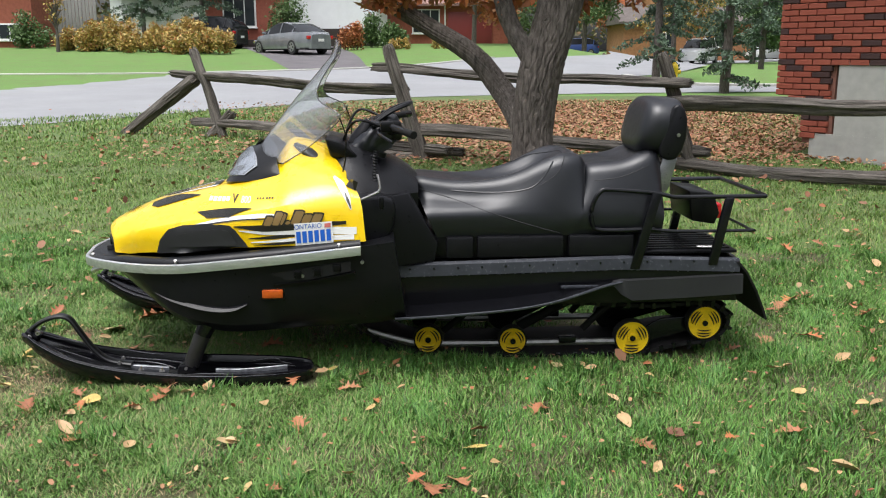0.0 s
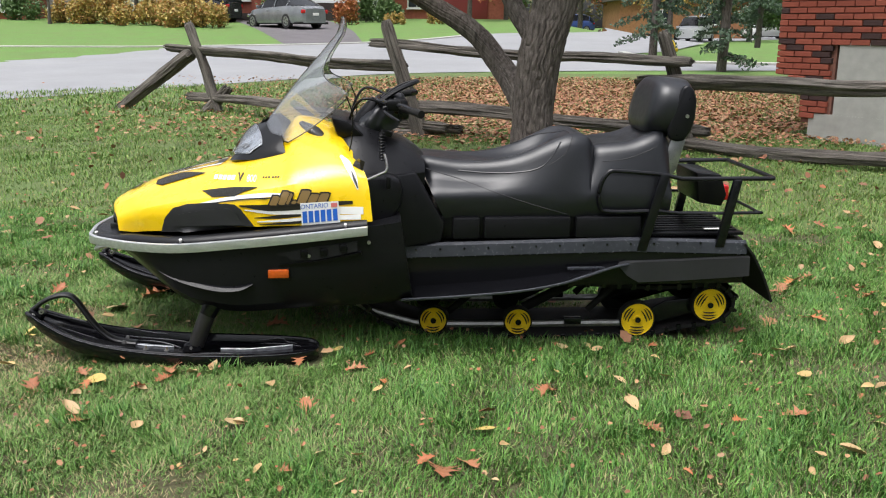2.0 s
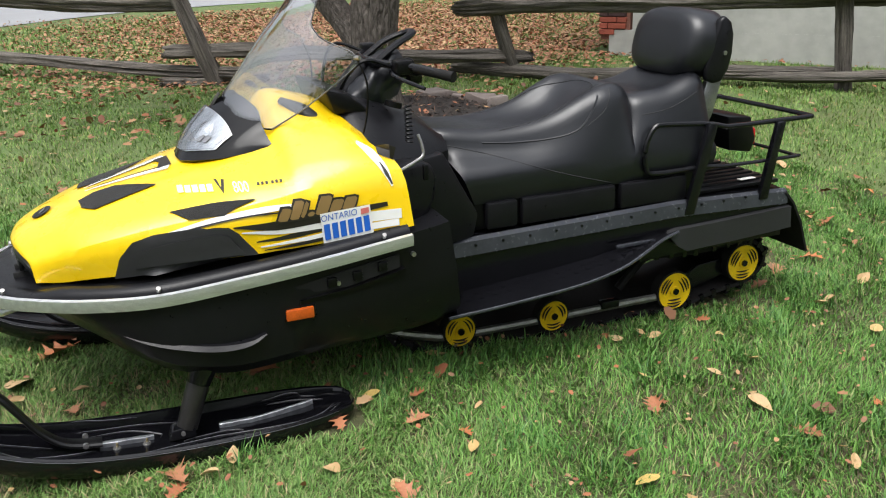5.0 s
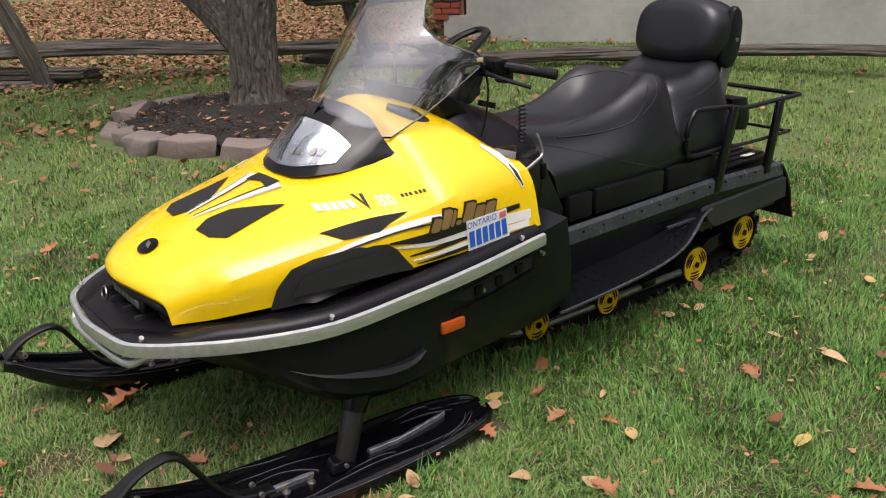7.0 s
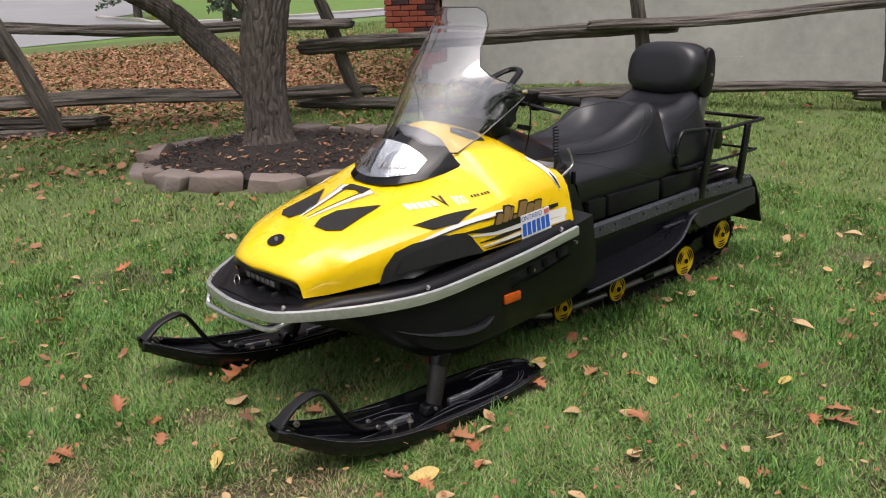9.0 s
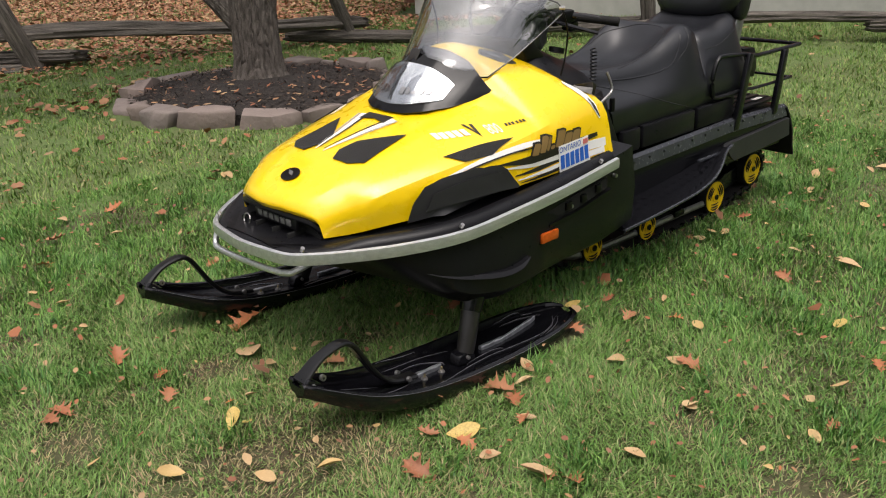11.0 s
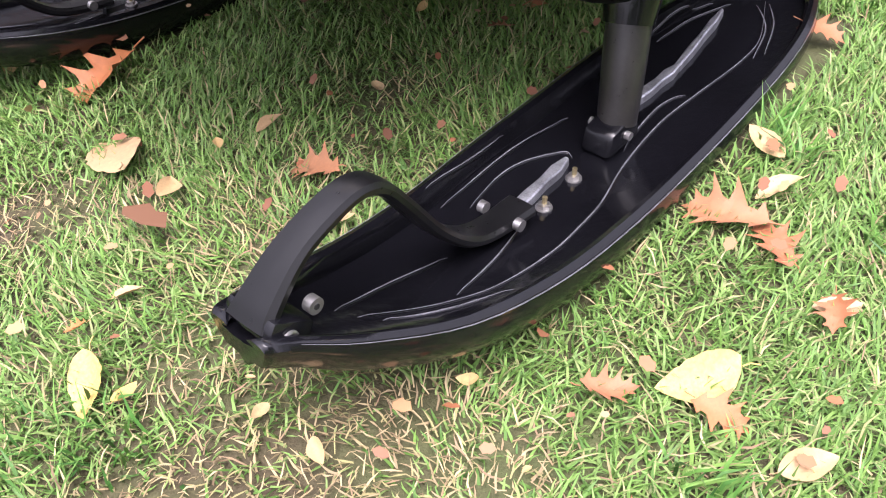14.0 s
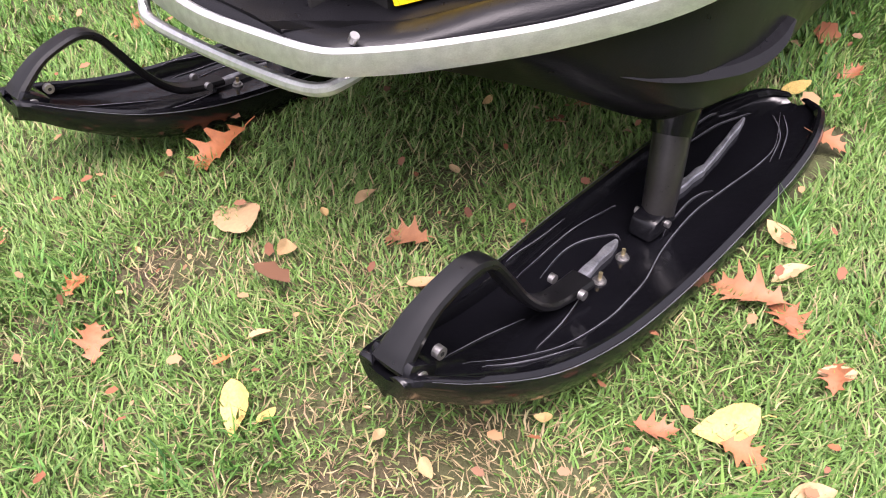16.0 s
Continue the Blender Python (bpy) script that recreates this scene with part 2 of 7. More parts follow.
near_kerb = [(-40, -6), (-22, 4), (-12, 11.5), (-7.6, 15.1), (-5.5, 17.6), (-2.1, 20.9), (1.0, 22.1), (8.4, 23.1), (30, 24)]
far_kerb = [(-60, 28.7), (-40, 29.3), (-15.2, 29.8), (-8, 30.8), (-2.2, 33.5), (4.2, 33.0), (5.5, 29.2), (8.7, 24.9), (30, 25.6)]
strip("road", near_kerb, far_kerb, ASPHALT, 0.03, "pale worn asphalt street across the lawn", "street", 12, 64)
strip("road_far", [(-2.2, 33.2), (1.8, 39.2), (6.8, 41.5), (8.4, 49), (11, 60), (30, 90)], [(5.3, 28.5), (7.8, 31), (11, 39), (12.5, 50), (17, 60), (40, 86)],
      ASPHALT, 0.032, "pale asphalt side street running off between lawns", "street", 8, 48)
strip("kerb_far", [(-40, 29.2), (-15.2, 29.7), (-8, 30.7), (-2.2, 33.4), (1.8, 39.0)], [(-40, 29.5), (-15.2, 30.0), (-8, 31.0), (-2.3, 33.7), (1.6, 39.3)],
      CONCRETE, 0.07, "low pale concrete kerb along the far lawn", "kerb", 1, 40, 0.13)
strip("kerb_corner", [(5.4, 29), (5.9, 27.4), (8.7, 24.8), (30, 25.5)], [(5.65, 29.1), (6.1, 27.6), (8.8, 25.1), (30, 25.8)],
      CONCRETE, 0.09, "low pale concrete kerb round the corner lawn", "kerb", 1, 30, 0.13)
strip("driveway", [(-5.9, 32.2), (-9.0, 42), (-12.5, 52)], [(-3.2, 33.4), (-4.6, 42), (-7, 52)], DRIVE, 0.04, "dark asphalt driveway beside a brick house", "driveway", 6, 20)


# ---- the snowmobile: x runs to its tail, y to its right side, z up ----
YELLOW = material("yellow_gelcoat", (0.93, 0.62, 0.004), 0.28, vary=0.04, scale=2.0, coat=0.7)
BLACK_PLASTIC = material("black_plastic", (0.004, 0.004, 0.0045), 0.30, spec=0.22, vary=0.25, scale=6, bump=0.05, bump_scale=300)
BLACK_MATTE = material("matte_black_plastic", (0.0075, 0.0075, 0.009), 0.30, spec=0.24, vary=0.2, scale=5, bump=0.08, bump_scale=350)
BLACK_GLOSS = material("gloss_black_plastic", (0.003, 0.003, 0.0035), 0.10, spec=0.3)
GREY_PLASTIC = material("charcoal_plastic", (0.022, 0.022, 0.024), 0.42, spec=0.45, vary=0.2, scale=5, bump=0.06, bump_scale=300)
VINYL = material("black_vinyl", (0.009, 0.0098, 0.0128), 0.34, spec=0.58, vary=0.3, scale=5, bump=0.003, bump_scale=10)
STITCH = material("dark_thread", (0.014, 0.014, 0.016), 0.6)
RUBBER = material("rubber", (0.008, 0.0075, 0.0075), 0.75, spec=0.3, vary=0.3, scale=12, bump=0.2, bump_scale=120)
BLACK_STEEL = material("black_painted_steel", (0.0045, 0.0045, 0.0060), 0.22, spec=0.42, vary=0.3, scale=9, bump=0.04, bump_scale=150)
TUNNEL_PAINT = material("dark_painted_aluminium", (0.040, 0.043, 0.052), 0.24, vary=0.3, scale=7)
ALU = material("brushed_aluminium", (0.70, 0.71, 0.72), 0.34, 0.8, vary=0.2, scale=12, bump=0.05, bump_scale=90, stretch=(1, 6, 6))
STEEL = material("zinc_steel", (0.42, 0.41, 0.4), 0.35, 0.9, vary=0.35, scale=30)
SKI_PLASTIC = material("wet_black_ski_plastic", (0.0042, 0.0042, 0.0055), 0.13, spec=0.5, vary=0.3, scale=10, bump=0.05, bump_scale=60)
# pale colour for the sky's glints drawn on the ski's ridges and lip
SKI_GLINT = material("pale_plastic_glint", (0.12, 0.12, 0.135), 0.4, vary=0.5, scale=20)
WHEEL_YELLOW = material("yellow_wheel_plastic", (0.92, 0.60, 0.008), 0.35, vary=0.2, scale=14)
DARK = material("dark_opening", (0.006, 0.006, 0.006), 0.8)
MESH = material("vent_mesh", (0.02, 0.019, 0.017), 0.6, bump=0.9, bump_scale=420)
ORANGE = material("orange_reflector", (0.58, 0.10, 0.010), 0.2, vary=0.25, scale=60, coat=0.5)
RED = material("red_lens", (0.45, 0.01, 0.012), 0.18, coat=0.5)
WHITE = material("white_vinyl", (0.8, 0.79, 0.76), 0.35)
BLUE = material("blue_print", (0.015, 0.11, 0.5), 0.4)
INK = material("black_decal", (0.018, 0.015, 0.012), 0.35)
BRONZE = material("bronze_decal", (0.22, 0.14, 0.05), 0.35)
SILVER_INK = material("silver_decal", (0.45, 0.44, 0.42), 0.35)
DULL = material("dull_galvanised", (0.28, 0.28, 0.28), 0.45, 0.3, vary=0.2)
CHROME = material("reflector_chrome", (0.64, 0.65, 0.66), 0.26, 1.0, bump=0.35, bump_scale=30)
DULL_INK = material("dull_grey_print", (0.10, 0.10, 0.098), 0.4)
SATIN = material("satin_steel", (0.34, 0.34, 0.35), 0.3, 0.85, vary=0.3, scale=20)
SHEET = clear_sheet("clear_windshield", (0.98, 0.983, 0.99), 2.4, 0.0)
LENS = clear_sheet("headlamp_lens", (0.93, 0.94, 0.95), 1.38)

sled = thing("snowmobile", "yellow and black snowmobile parked on the lawn", "snowmobile", (-0.0012, 4.053, 0), 2.8)


def mirrored(name, make, mat, parent, label="", sharp=35, both=(-1, 1)):
    """A part on each side; make(side) gives its bmesh."""
    return [part(name, make(s), mat, parent, label, sharp) for s in both]


# hood: half profile at each station: crown, shoulder, flank, lower edge
HOOD = [
    # x, crown z, shoulder y, z, flank y, z, lower y, z
    (-1.466, 0.530, 0.150, 0.522, 0.196, 0.506, 0.212, 0.466),
    (-1.474, 0.548, 0.152, 0.540, 0.202, 0.520, 0.216, 0.466),
    (-1.452, 0.574, 0.166, 0.566, 0.224, 0.532, 0.227, 0.466),
    (-1.390, 0.603, 0.190, 0.594, 0.258, 0.548, 0.252, 0.468),
    (-1.270, 0.650, 0.215, 0.628, 0.300, 0.575, 0.298, 0.482),
    (-1.100, 0.692, 0.235, 0.668, 0.350, 0.612, 0.362, 0.498),
    (-0.930, 0.730, 0.245, 0.710, 0.390, 0.640, 0.405, 0.518),
    (-0.800, 0.762, 0.250, 0.750, 0.412, 0.662, 0.428, 0.525),
    (-0.740, 0.800, 0.246, 0.762, 0.420, 0.672, 0.437, 0.529),
    (-0.690, 0.872, 0.246, 0.774, 0.422, 0.680, 0.440, 0.530),
    (-0.640, 0.912, 0.268, 0.800, 0.425, 0.690, 0.443, 0.532),
    (-0.520, 0.885, 0.292, 0.812, 0.425, 0.705, 0.448, 0.536),
    (-0.420, 0.862, 0.305, 0.802, 0.420, 0.716, 0.452, 0.542),
    (-0.345, 0.835, 0.305, 0.775, 0.420, 0.712, 0.455, 0.548),
]


def hood_grid():
    lines = []
    for k in range(9):
        pts = []
        for x, c, sy, sz, fy, fz, ly, lz in HOOD:
            half = [(ly, lz), (fy, fz), (sy, sz), (sy * 0.55, c * 0.62 + sz * 0.38 + 0.004), (0, c)]
            y, z = half[k] if k < 5 else half[8 - k]
            back = max(0, (x + 0.52) / 0.175) * (0.020, 0.0, -0.055, -0.065, -0.075)[min(k, 8 - k)]
            bow = back + 0.055 * max(0, min(1, (-1.27 - x) / 0.18)) * (y / 0.2) ** 2
            pts.append((x + bow, -y if k < 4 else y, z))
        lines.append(smooth_line(pts, 4))
    rows = [[l[i] for l in lines] for i in range(len(lines[0]))]
    # a crisp crease along each shoulder
    return [smooth_line(r[:3], 4)[:-1] + smooth_line(r[2:7], 4)[:-1] + smooth_line(r[6:], 4) for r in rows]


hood_bm = loft(hood_grid(), closed=False)
from mathutils.bvhtree import BVHTree
HOOD_TREE = BVHTree.FromBMesh(hood_bm)
bmesh.ops.solidify(hood_bm, geom=hood_bm.faces[:], thickness=0.006)
hood = part("hood", hood_bm, YELLOW, sled, "glossy yellow fibreglass hood", 22)


def on_hood(a, b, view, lift=0.002):
    """The hood's surface at (x, z) from the left or right side, or (x, y) from above."""
    if view == "top":
        hit = HOOD_TREE.ray_cast(Vector((a, b, 3)), Vector((0, 0, -1)))
    else:
        s = -1 if view == "left" else 1
        hit = HOOD_TREE.ray_cast(Vector((a, 3 * s, b)), Vector((0, -s, 0)))
    if hit[0] is None:
        return Vector((a, b, 0.6)) if view == "top" else Vector((a, -0.4 if view == "left" else 0.4, b))
    n = hit[1]
    ref = Vector((0, 0, 1)) if view == "top" else Vector((0, -1 if view == "left" else 1, 0))
    return hit[0] + (n if n.dot(ref) > 0 else -n) * lift


def wrapped(outline, view, lift=0.002, cell=0.03):
    """A decal or inset cut to an outline and laid on the hood."""
    bm = bmesh.new()
    bm.faces.new([bm.verts.new((a, b, 0)) for a, b in outline])
    return wrap_mesh(bm, view, lift, cell)


def wrap_mesh(bm, view, lift=0.002, cell=0.03):
    for axis in (0, 1):
        lo, hi = min(v.co[axis] for v in bm.verts), max(v.co[axis] for v in bm.verts)
        for k in range(1, int((hi - lo) / cell) + 1):
            co, no = Vector((0, 0, 0)), Vector((0, 0, 0))
            co[axis], no[axis] = lo + k * cell, 1
            bmesh.ops.bisect_plane(bm, geom=bm.verts[:] + bm.edges[:] + bm.faces[:], plane_co=co, plane_no=no)
    for v in bm.verts:
        v.co = on_hood(v.co.x, v.co.y, view, lift)
    bmesh.ops.recalc_face_normals(bm, faces=bm.faces)
    bmesh.ops.solidify(bm, geom=bm.faces[:], thickness=-0.0012)
    return bm


def ribbon(line, width, per=6):
    """An outline round a tapering stripe; width: a list along it."""
    pts = [p.xy for p in smooth_line([(*p, 0) for p in line], per)]
    left, right = [], []
    for i, p in enumerate(pts):
        d = (pts[min(i + 1, len(pts) - 1)] - pts[max(i - 1, 0)]).normalized()
        k = i / (len(pts) - 1) * (len(width) - 1)
        j = min(int(k), len(width) - 2)
        w = (width[j] + (width[j + 1] - width[j]) * (k - j)) / 2
        o = Vector((-d.y, d.x)) * w
        left.append(p + o)
        right.append(p - o)
    return left + right[::-1]


def hood_text(body, size, x, z, slope, view, lift):
    """A word in the built-in font, laid on the hood's flank."""
    font = bpy.data.curves.new("word", "FONT")
    font.body, font.size, font.align_x = body, size, "CENTER"
    ob = bpy.data.objects.new("word", font)
    bm = bmesh.new()
    bm.from_mesh(ob.to_mesh())
    ob.to_mesh_clear()
    bpy.data.objects.remove(ob)
    flip = -1 if view == "right" else 1
    for v in bm.verts:
        v.co = on_hood(v.co.x * 0.95 * flip + x, v.co.y + z + v.co.x * slope * flip, view, lift)
    return bm


# vents, pads, stripes on both flanks and the crown
for view, s in (("left", -1), ("right", 1)):
    part("side_vent", wrapped([(-1.024, s * 0.331 - 0.004), (-0.962, s * 0.346 - 0.004), (-0.873, s * 0.371 - 0.004), (-0.783, s * 0.400 - 0.004), (-0.879, s * 0.400 - 0.004), (-0.975, s * 0.376 - 0.004)], "top", 0.003, 0.02), MESH, hood, "black mesh vent")
    part("crown_vent", wrapped([(-1.262, s * 0.075 - 0.02), (-1.215, s * 0.050 - 0.02), (-1.150, s * 0.060 - 0.02), (-1.035, s * 0.165 - 0.02), (-1.125, s * 0.168 - 0.02), (-1.220, s * 0.175 - 0.02), (-1.255, s * 0.135 - 0.02)], "top", 0.003), MESH, hood, "black mesh vent")
    pad = [(-1.190, 0.490), (-1.172, 0.545), (-1.14, 0.580), (-1.07, 0.600), (-0.91, 0.615), (-0.872, 0.612), (-0.845, 0.592), (-0.80, 0.535), (-0.80, 0.522), (-1.0, 0.507)]
    bm = wrapped(pad, view, 0.020, 0.02)
    part("side_pad", bm, GREY_PLASTIC, hood, "charcoal plastic knee pad", 60)
    part("side_pad_face", wrapped([(-1.135, 0.518), (-1.11, 0.565), (-1.0, 0.588), (-0.90, 0.597), (-0.872, 0.588), (-0.835, 0.538)], view, 0.0255, 0.02), GREY_PLASTIC, hood)
    for line, width, mat, lift in (
        ([(-1.08, 0.592), (-0.92, 0.628), (-0.76, 0.648), (-0.66, 0.650)], [0.003, 0.012, 0.016, 0.01], WHITE, 0.002),
        ([(-1.07, 0.588), (-0.92, 0.620), (-0.76, 0.637), (-0.60, 0.630)], [0.002, 0.004, 0.004, 0.003], INK, 0.0025),
        ([(-0.86, 0.606), (-0.74, 0.602), (-0.60, 0.610), (-0.40, 0.622)], [0.004, 0.026, 0.03, 0.012], INK, 0.002),
        ([(-0.84, 0.590), (-0.72, 0.584), (-0.58, 0.592), (-0.36, 0.590)], [0.003, 0.016, 0.03, 0.028], WHITE, 0.0025),
        ([(-0.80, 0.560), (-0.70, 0.566), (-0.60, 0.577), (-0.50, 0.582)], [0.003, 0.014, 0.016, 0.008], INK, 0.002),
        ([(-0.79, 0.545), (-0.68, 0.552), (-0.56, 0.560), (-0.37, 0.566)], [0.003, 0.010, 0.016, 0.02], WHITE, 0.002),
        ([(-0.78, 0.535), (-0.68, 0.541), (-0.58, 0.549), (-0.50, 0.552)], [0.002, 0.009, 0.010, 0.004], INK, 0.0025),
    ):
        part("stripe", wrapped(ribbon(line, width), view, lift), mat, hood)
    # the maker's mark as plain slanted blocks
    for x0, w, tall in ((-0.735, 0.030, 0.8), (-0.700, 0.028, 1.15), (-0.668, 0.012, 1.0), (-0.648, 0.018, 0.3), (-0.624, 0.036, 1.15), (-0.582, 0.034, 0.8), (-0.542, 0.036, 0.8)):
        z0 = 0.612 + (x0 + 0.73) * 0.06
        hgt, sl = 0.042 * tall, 0.016 * tall
        block = lambda g: [(x0 - g + 0.005, z0 - g), (x0 + w + g - 0.004, z0 - g), (x0 + w + g + sl * 0.3, z0 + hgt * 0.3), (x0 + w + g + sl, z0 + hgt + g - 0.005), (x0 + w + sl - 0.006, z0 + hgt + g), (x0 - g + sl + 0.004, z0 + hgt + g), (x0 - g + sl * 0.7, z0 + hgt * 0.7), (x0 - g, z0 + 0.004)]
        part("mark_shadow", wrapped(block(0.006), view, 0.0035), INK, hood)
        part("mark_block", wrapped(block(0.0), view, 0.005), BRONZE, hood)
    # pale lettering bars with a V between them
    for x0 in (-0.985, -0.965, -0.945, -0.925, -0.905):
        z0 = 0.684 + (x0 + 0.985) * 0.055
        part("lettering_bar", wrapped([(x0, z0), (x0 + 0.015, z0 + 0.001), (x0 + 0.016, z0 + 0.014), (x0 + 0.001, z0 + 0.013)], view, 0.002), WHITE, hood)
    part("letter_v", wrapped([(-0.881, 0.713), (-0.873, 0.713), (-0.867, 0.697), (-0.861, 0.713), (-0.853, 0.713), (-0.865, 0.685)], view, 0.0025), INK, hood)
    part("lettering", hood_text("800", 0.030, -0.815, 0.689, 0.05, view, 0.003), WHITE, hood)
    for x0 in (-0.770, -0.758, -0.746, -0.730, -0.718, -0.706):
        part("lettering_bar", wrapped([(x0, 0.703 + (x0 + 0.77) * 0.06), (x0 + 0.007, 0.7035 + (x0 + 0.77) * 0.06), (x0 + 0.008, 0.709 + (x0 + 0.77) * 0.06), (x0 + 0.001, 0.7085 + (x0 + 0.77) * 0.06)], view, 0.002), INK, hood)
    # grip panel behind the screen
    part("vent_panel", wrapped([(-0.40, 0.752), (-0.375, 0.785), (-0.352, 0.772), (-0.362, 0.735)], view, 0.003), INK, hood)
    part("stripe", wrapped(ribbon([(-0.452, 0.785), (-0.420, 0.755), (-0.395, 0.715), (-0.380, 0.67)], [0.008, 0.026, 0.022, 0.006]), view, 0.002), WHITE, hood)
    part("stripe", wrapped(ribbon([(-0.405, 0.735), (-0.392, 0.705), (-0.380, 0.675)], [0.003, 0.010, 0.004]), view, 0.0028), INK, hood)
    for line, width, mat, lift in (
        ([(-1.24, s * 0.02), (-1.10, s * 0.045), (-0.985, s * 0.075)], [0.004, 0.018, 0.026], WHITE, 0.002),
        ([(-1.23, s * 0.012), (-1.10, s * 0.030), (-0.99, s * 0.054)], [0.002, 0.005, 0.006], INK, 0.003),
        ([(-1.22, s * 0.03), (-1.10, s * 0.062), (-0.99, s * 0.095)], [0.002, 0.004, 0.006], SILVER_INK, 0.003),
    ):
        part("stripe", wrapped(ribbon(line, width), "top", lift), mat, hood)
part("stripe", wrapped([(-1.02, -0.06), (-0.975, -0.06), (-0.975, 0.06), (-1.02, 0.06), (-1.005, 0)], "top", 0.0035), INK, hood)
badge = part("badge", wrapped([(-1.372 + 0.028 * math.cos(a), -0.02 + 0.036 * math.sin(a)) for a in np.linspace(0, 2 * math.pi, 24, endpoint=False)], "top", 0.004, 0.02), BLACK_GLOSS, hood, "round black and chrome badge")
part("badge_mark", wrapped([(-1.378, -0.038), (-1.362, -0.024), (-1.36, -0.002), (-1.374, -0.016)], "top", 0.006), STEEL, badge)

# registration decal: the province is lettered, the number is bars
decal = part("registration_decal", wrapped([(-0.607, 0.534), (-0.452, 0.546), (-0.458, 0.628), (-0.612, 0.620)], "left", 0.006), WHITE, hood, "white decal with blue print")
part("lettering", hood_text("ONTARIO", 0.026, -0.555, 0.601, 0.06, "left", 0.0085), BLUE, decal)
part("sticker", wrapped([(-0.488, 0.604), (-0.463, 0.606), (-0.463, 0.622), (-0.488, 0.620)], "left", 0.0085), material("red_print", (0.6, 0.16, 0.14), 0.4), decal)
for k in range(6):
    x0 = -0.602 + k * 0.0245
    part("number_bar", wrapped([(x0, 0.543 + k * 0.0019), (x0 + 0.018, 0.5445 + k * 0.0019), (x0 + 0.016, 0.590 + k * 0.0019), (x0 - 0.002, 0.588 + k * 0.0019)], "left", 0.0085), BLUE, decal)

# headlight pod and lamp
POD = [
    # y, lower x, z, upper x, z
    (0.00, -0.955, 0.732, -0.762, 0.918),
    (0.08, -0.948, 0.734, -0.732, 0.906),
    (0.14, -0.915, 0.742, -0.700, 0.874),
    (0.19, -0.840, 0.750, -0.705, 0.836),
    (0.215, -0.780, 0.760, -0.695, 0.803),
    (0.232, -0.700, 0.774, -0.688, 0.786),
]


def pod_point(y, k, lift=0.0):
    lx, lz, ux, uz = lerp_table(POD, abs(y))
    bulge = 0.022 * math.sin(math.pi * k) * (1 - abs(y) / 0.27) + lift
    return Vector((lx + (ux - lx) * k - bulge * 0.8, y, lz + (uz - lz) * k + bulge * 0.55))


rows = [[pod_point(-0.232 + 0.464 * i / 32, j / 10) for i in range(33)] for j in range(11)]
bm = loft(rows, closed=False)
bmesh.ops.solidify(bm, geom=bm.faces[:], thickness=0.01)
pod = part("headlight_pod", bm, BLACK_GLOSS, sled, "gloss black headlight surround", 60)


def lamp_edge(q):
    """Lower and upper edge of the lamp across the pod, q from -1 to 1."""
    lo = 0.10 + 0.10 * q * q
    hi = 0.60 + 0.10 * math.cos(q * 1.2) - 0.10 * q ** 4
    return lo, hi


def lamp_rows(lift, n=24, m=8, inset=0.0):
    out = []
    for j in range(m + 1):
        row = []
        for i in range(n + 1):
            q = (-1 + 2 * i / n) * (1 - inset)
            lo, hi = lamp_edge(q)
            lo, hi = lo + inset * 0.3, hi - inset * 0.3
            row.append(pod_point(q * 0.165, lo + (hi - lo) * j / m, lift))
        out.append(row)
    return out


bm = loft(lamp_rows(0.003), closed=False)
for v in bm.verts:
    v.co += Vector((-0.5, 0, 0.3)) * 0.0016 * math.sin(v.co.y * 70) * math.cos(v.co.z * 80)
bmesh.ops.solidify(bm, geom=bm.faces[:], thickness=0.004)
reflector = part("reflector", bm, CHROME, pod, "faceted chrome reflector", 20)
for y in (-0.078, 0.078):
    rows = [[pod_point(y + 0.034 * q * math.cos(a), 0.40 + 0.17 * q * math.sin(a), 0.004 + 0.005 * (1 - q * q)) for a in np.linspace(0, 2 * math.pi, 20, endpoint=False)] for q in (1.0, 0.7, 0.35, 0.05)]
    part("bulb_cover", loft(rows), CHROME, reflector, "domed chrome bulb cover", 60)
for side in (-1, 1):
    for k in range(5):
        y = side * (0.030 + 0.021 * k)
        rows = [[pod_point(y + side * (0.016 * t), 0.24 + 0.012 * k + d, 0.007) for t in (0, 0.5, 1)] for d in (0, 0.05, 0.10)]
        part("reflector_step", loft(rows, closed=False), STEEL, reflector, "grey stepped facet")
bm = loft([[pod_point(0.004 * t, 0.15 + 0.5 * k / 5, 0.008) for t in (-1, 1)] for k in range(6)], closed=False)
part("divider", bm, GREY_PLASTIC, reflector)
bm = loft(lamp_rows(0.012), closed=False)
bmesh.ops.solidify(bm, geom=bm.faces[:], thickness=0.002)
bmesh.ops.recalc_face_normals(bm, faces=bm.faces)
part("lens", bm, LENS, pod, "clear headlight lens", 60).visible_shadow = False

# windshield: leans back, wraps round, with ears at half height and a narrow top
SCREEN = [
    # height share, half width, centre x, z, wrap
    (0.00, 0.205, -0.845, 0.832, 4.0),
    (0.15, 0.238, -0.797, 0.885, 3.7),
    (0.30, 0.282, -0.730, 0.965, 3.1),
    (0.42, 0.318, -0.680, 1.025, 2.6),
    (0.48, 0.300, -0.655, 1.052, 2.4),
    (0.54, 0.235, -0.631, 1.080, 2.2),
    (0.62, 0.185, -0.597, 1.115, 2.1),
    (0.75, 0.160, -0.540, 1.175, 1.8),
    (0.90, 0.150, -0.472, 1.250, 1.4),
    (0.97, 0.135, -0.455, 1.295, 1.3),
    (1.00, 0.095, -0.450, 1.315, 1.3),
]
side_edges = {-1: [], 1: []}
rows = []
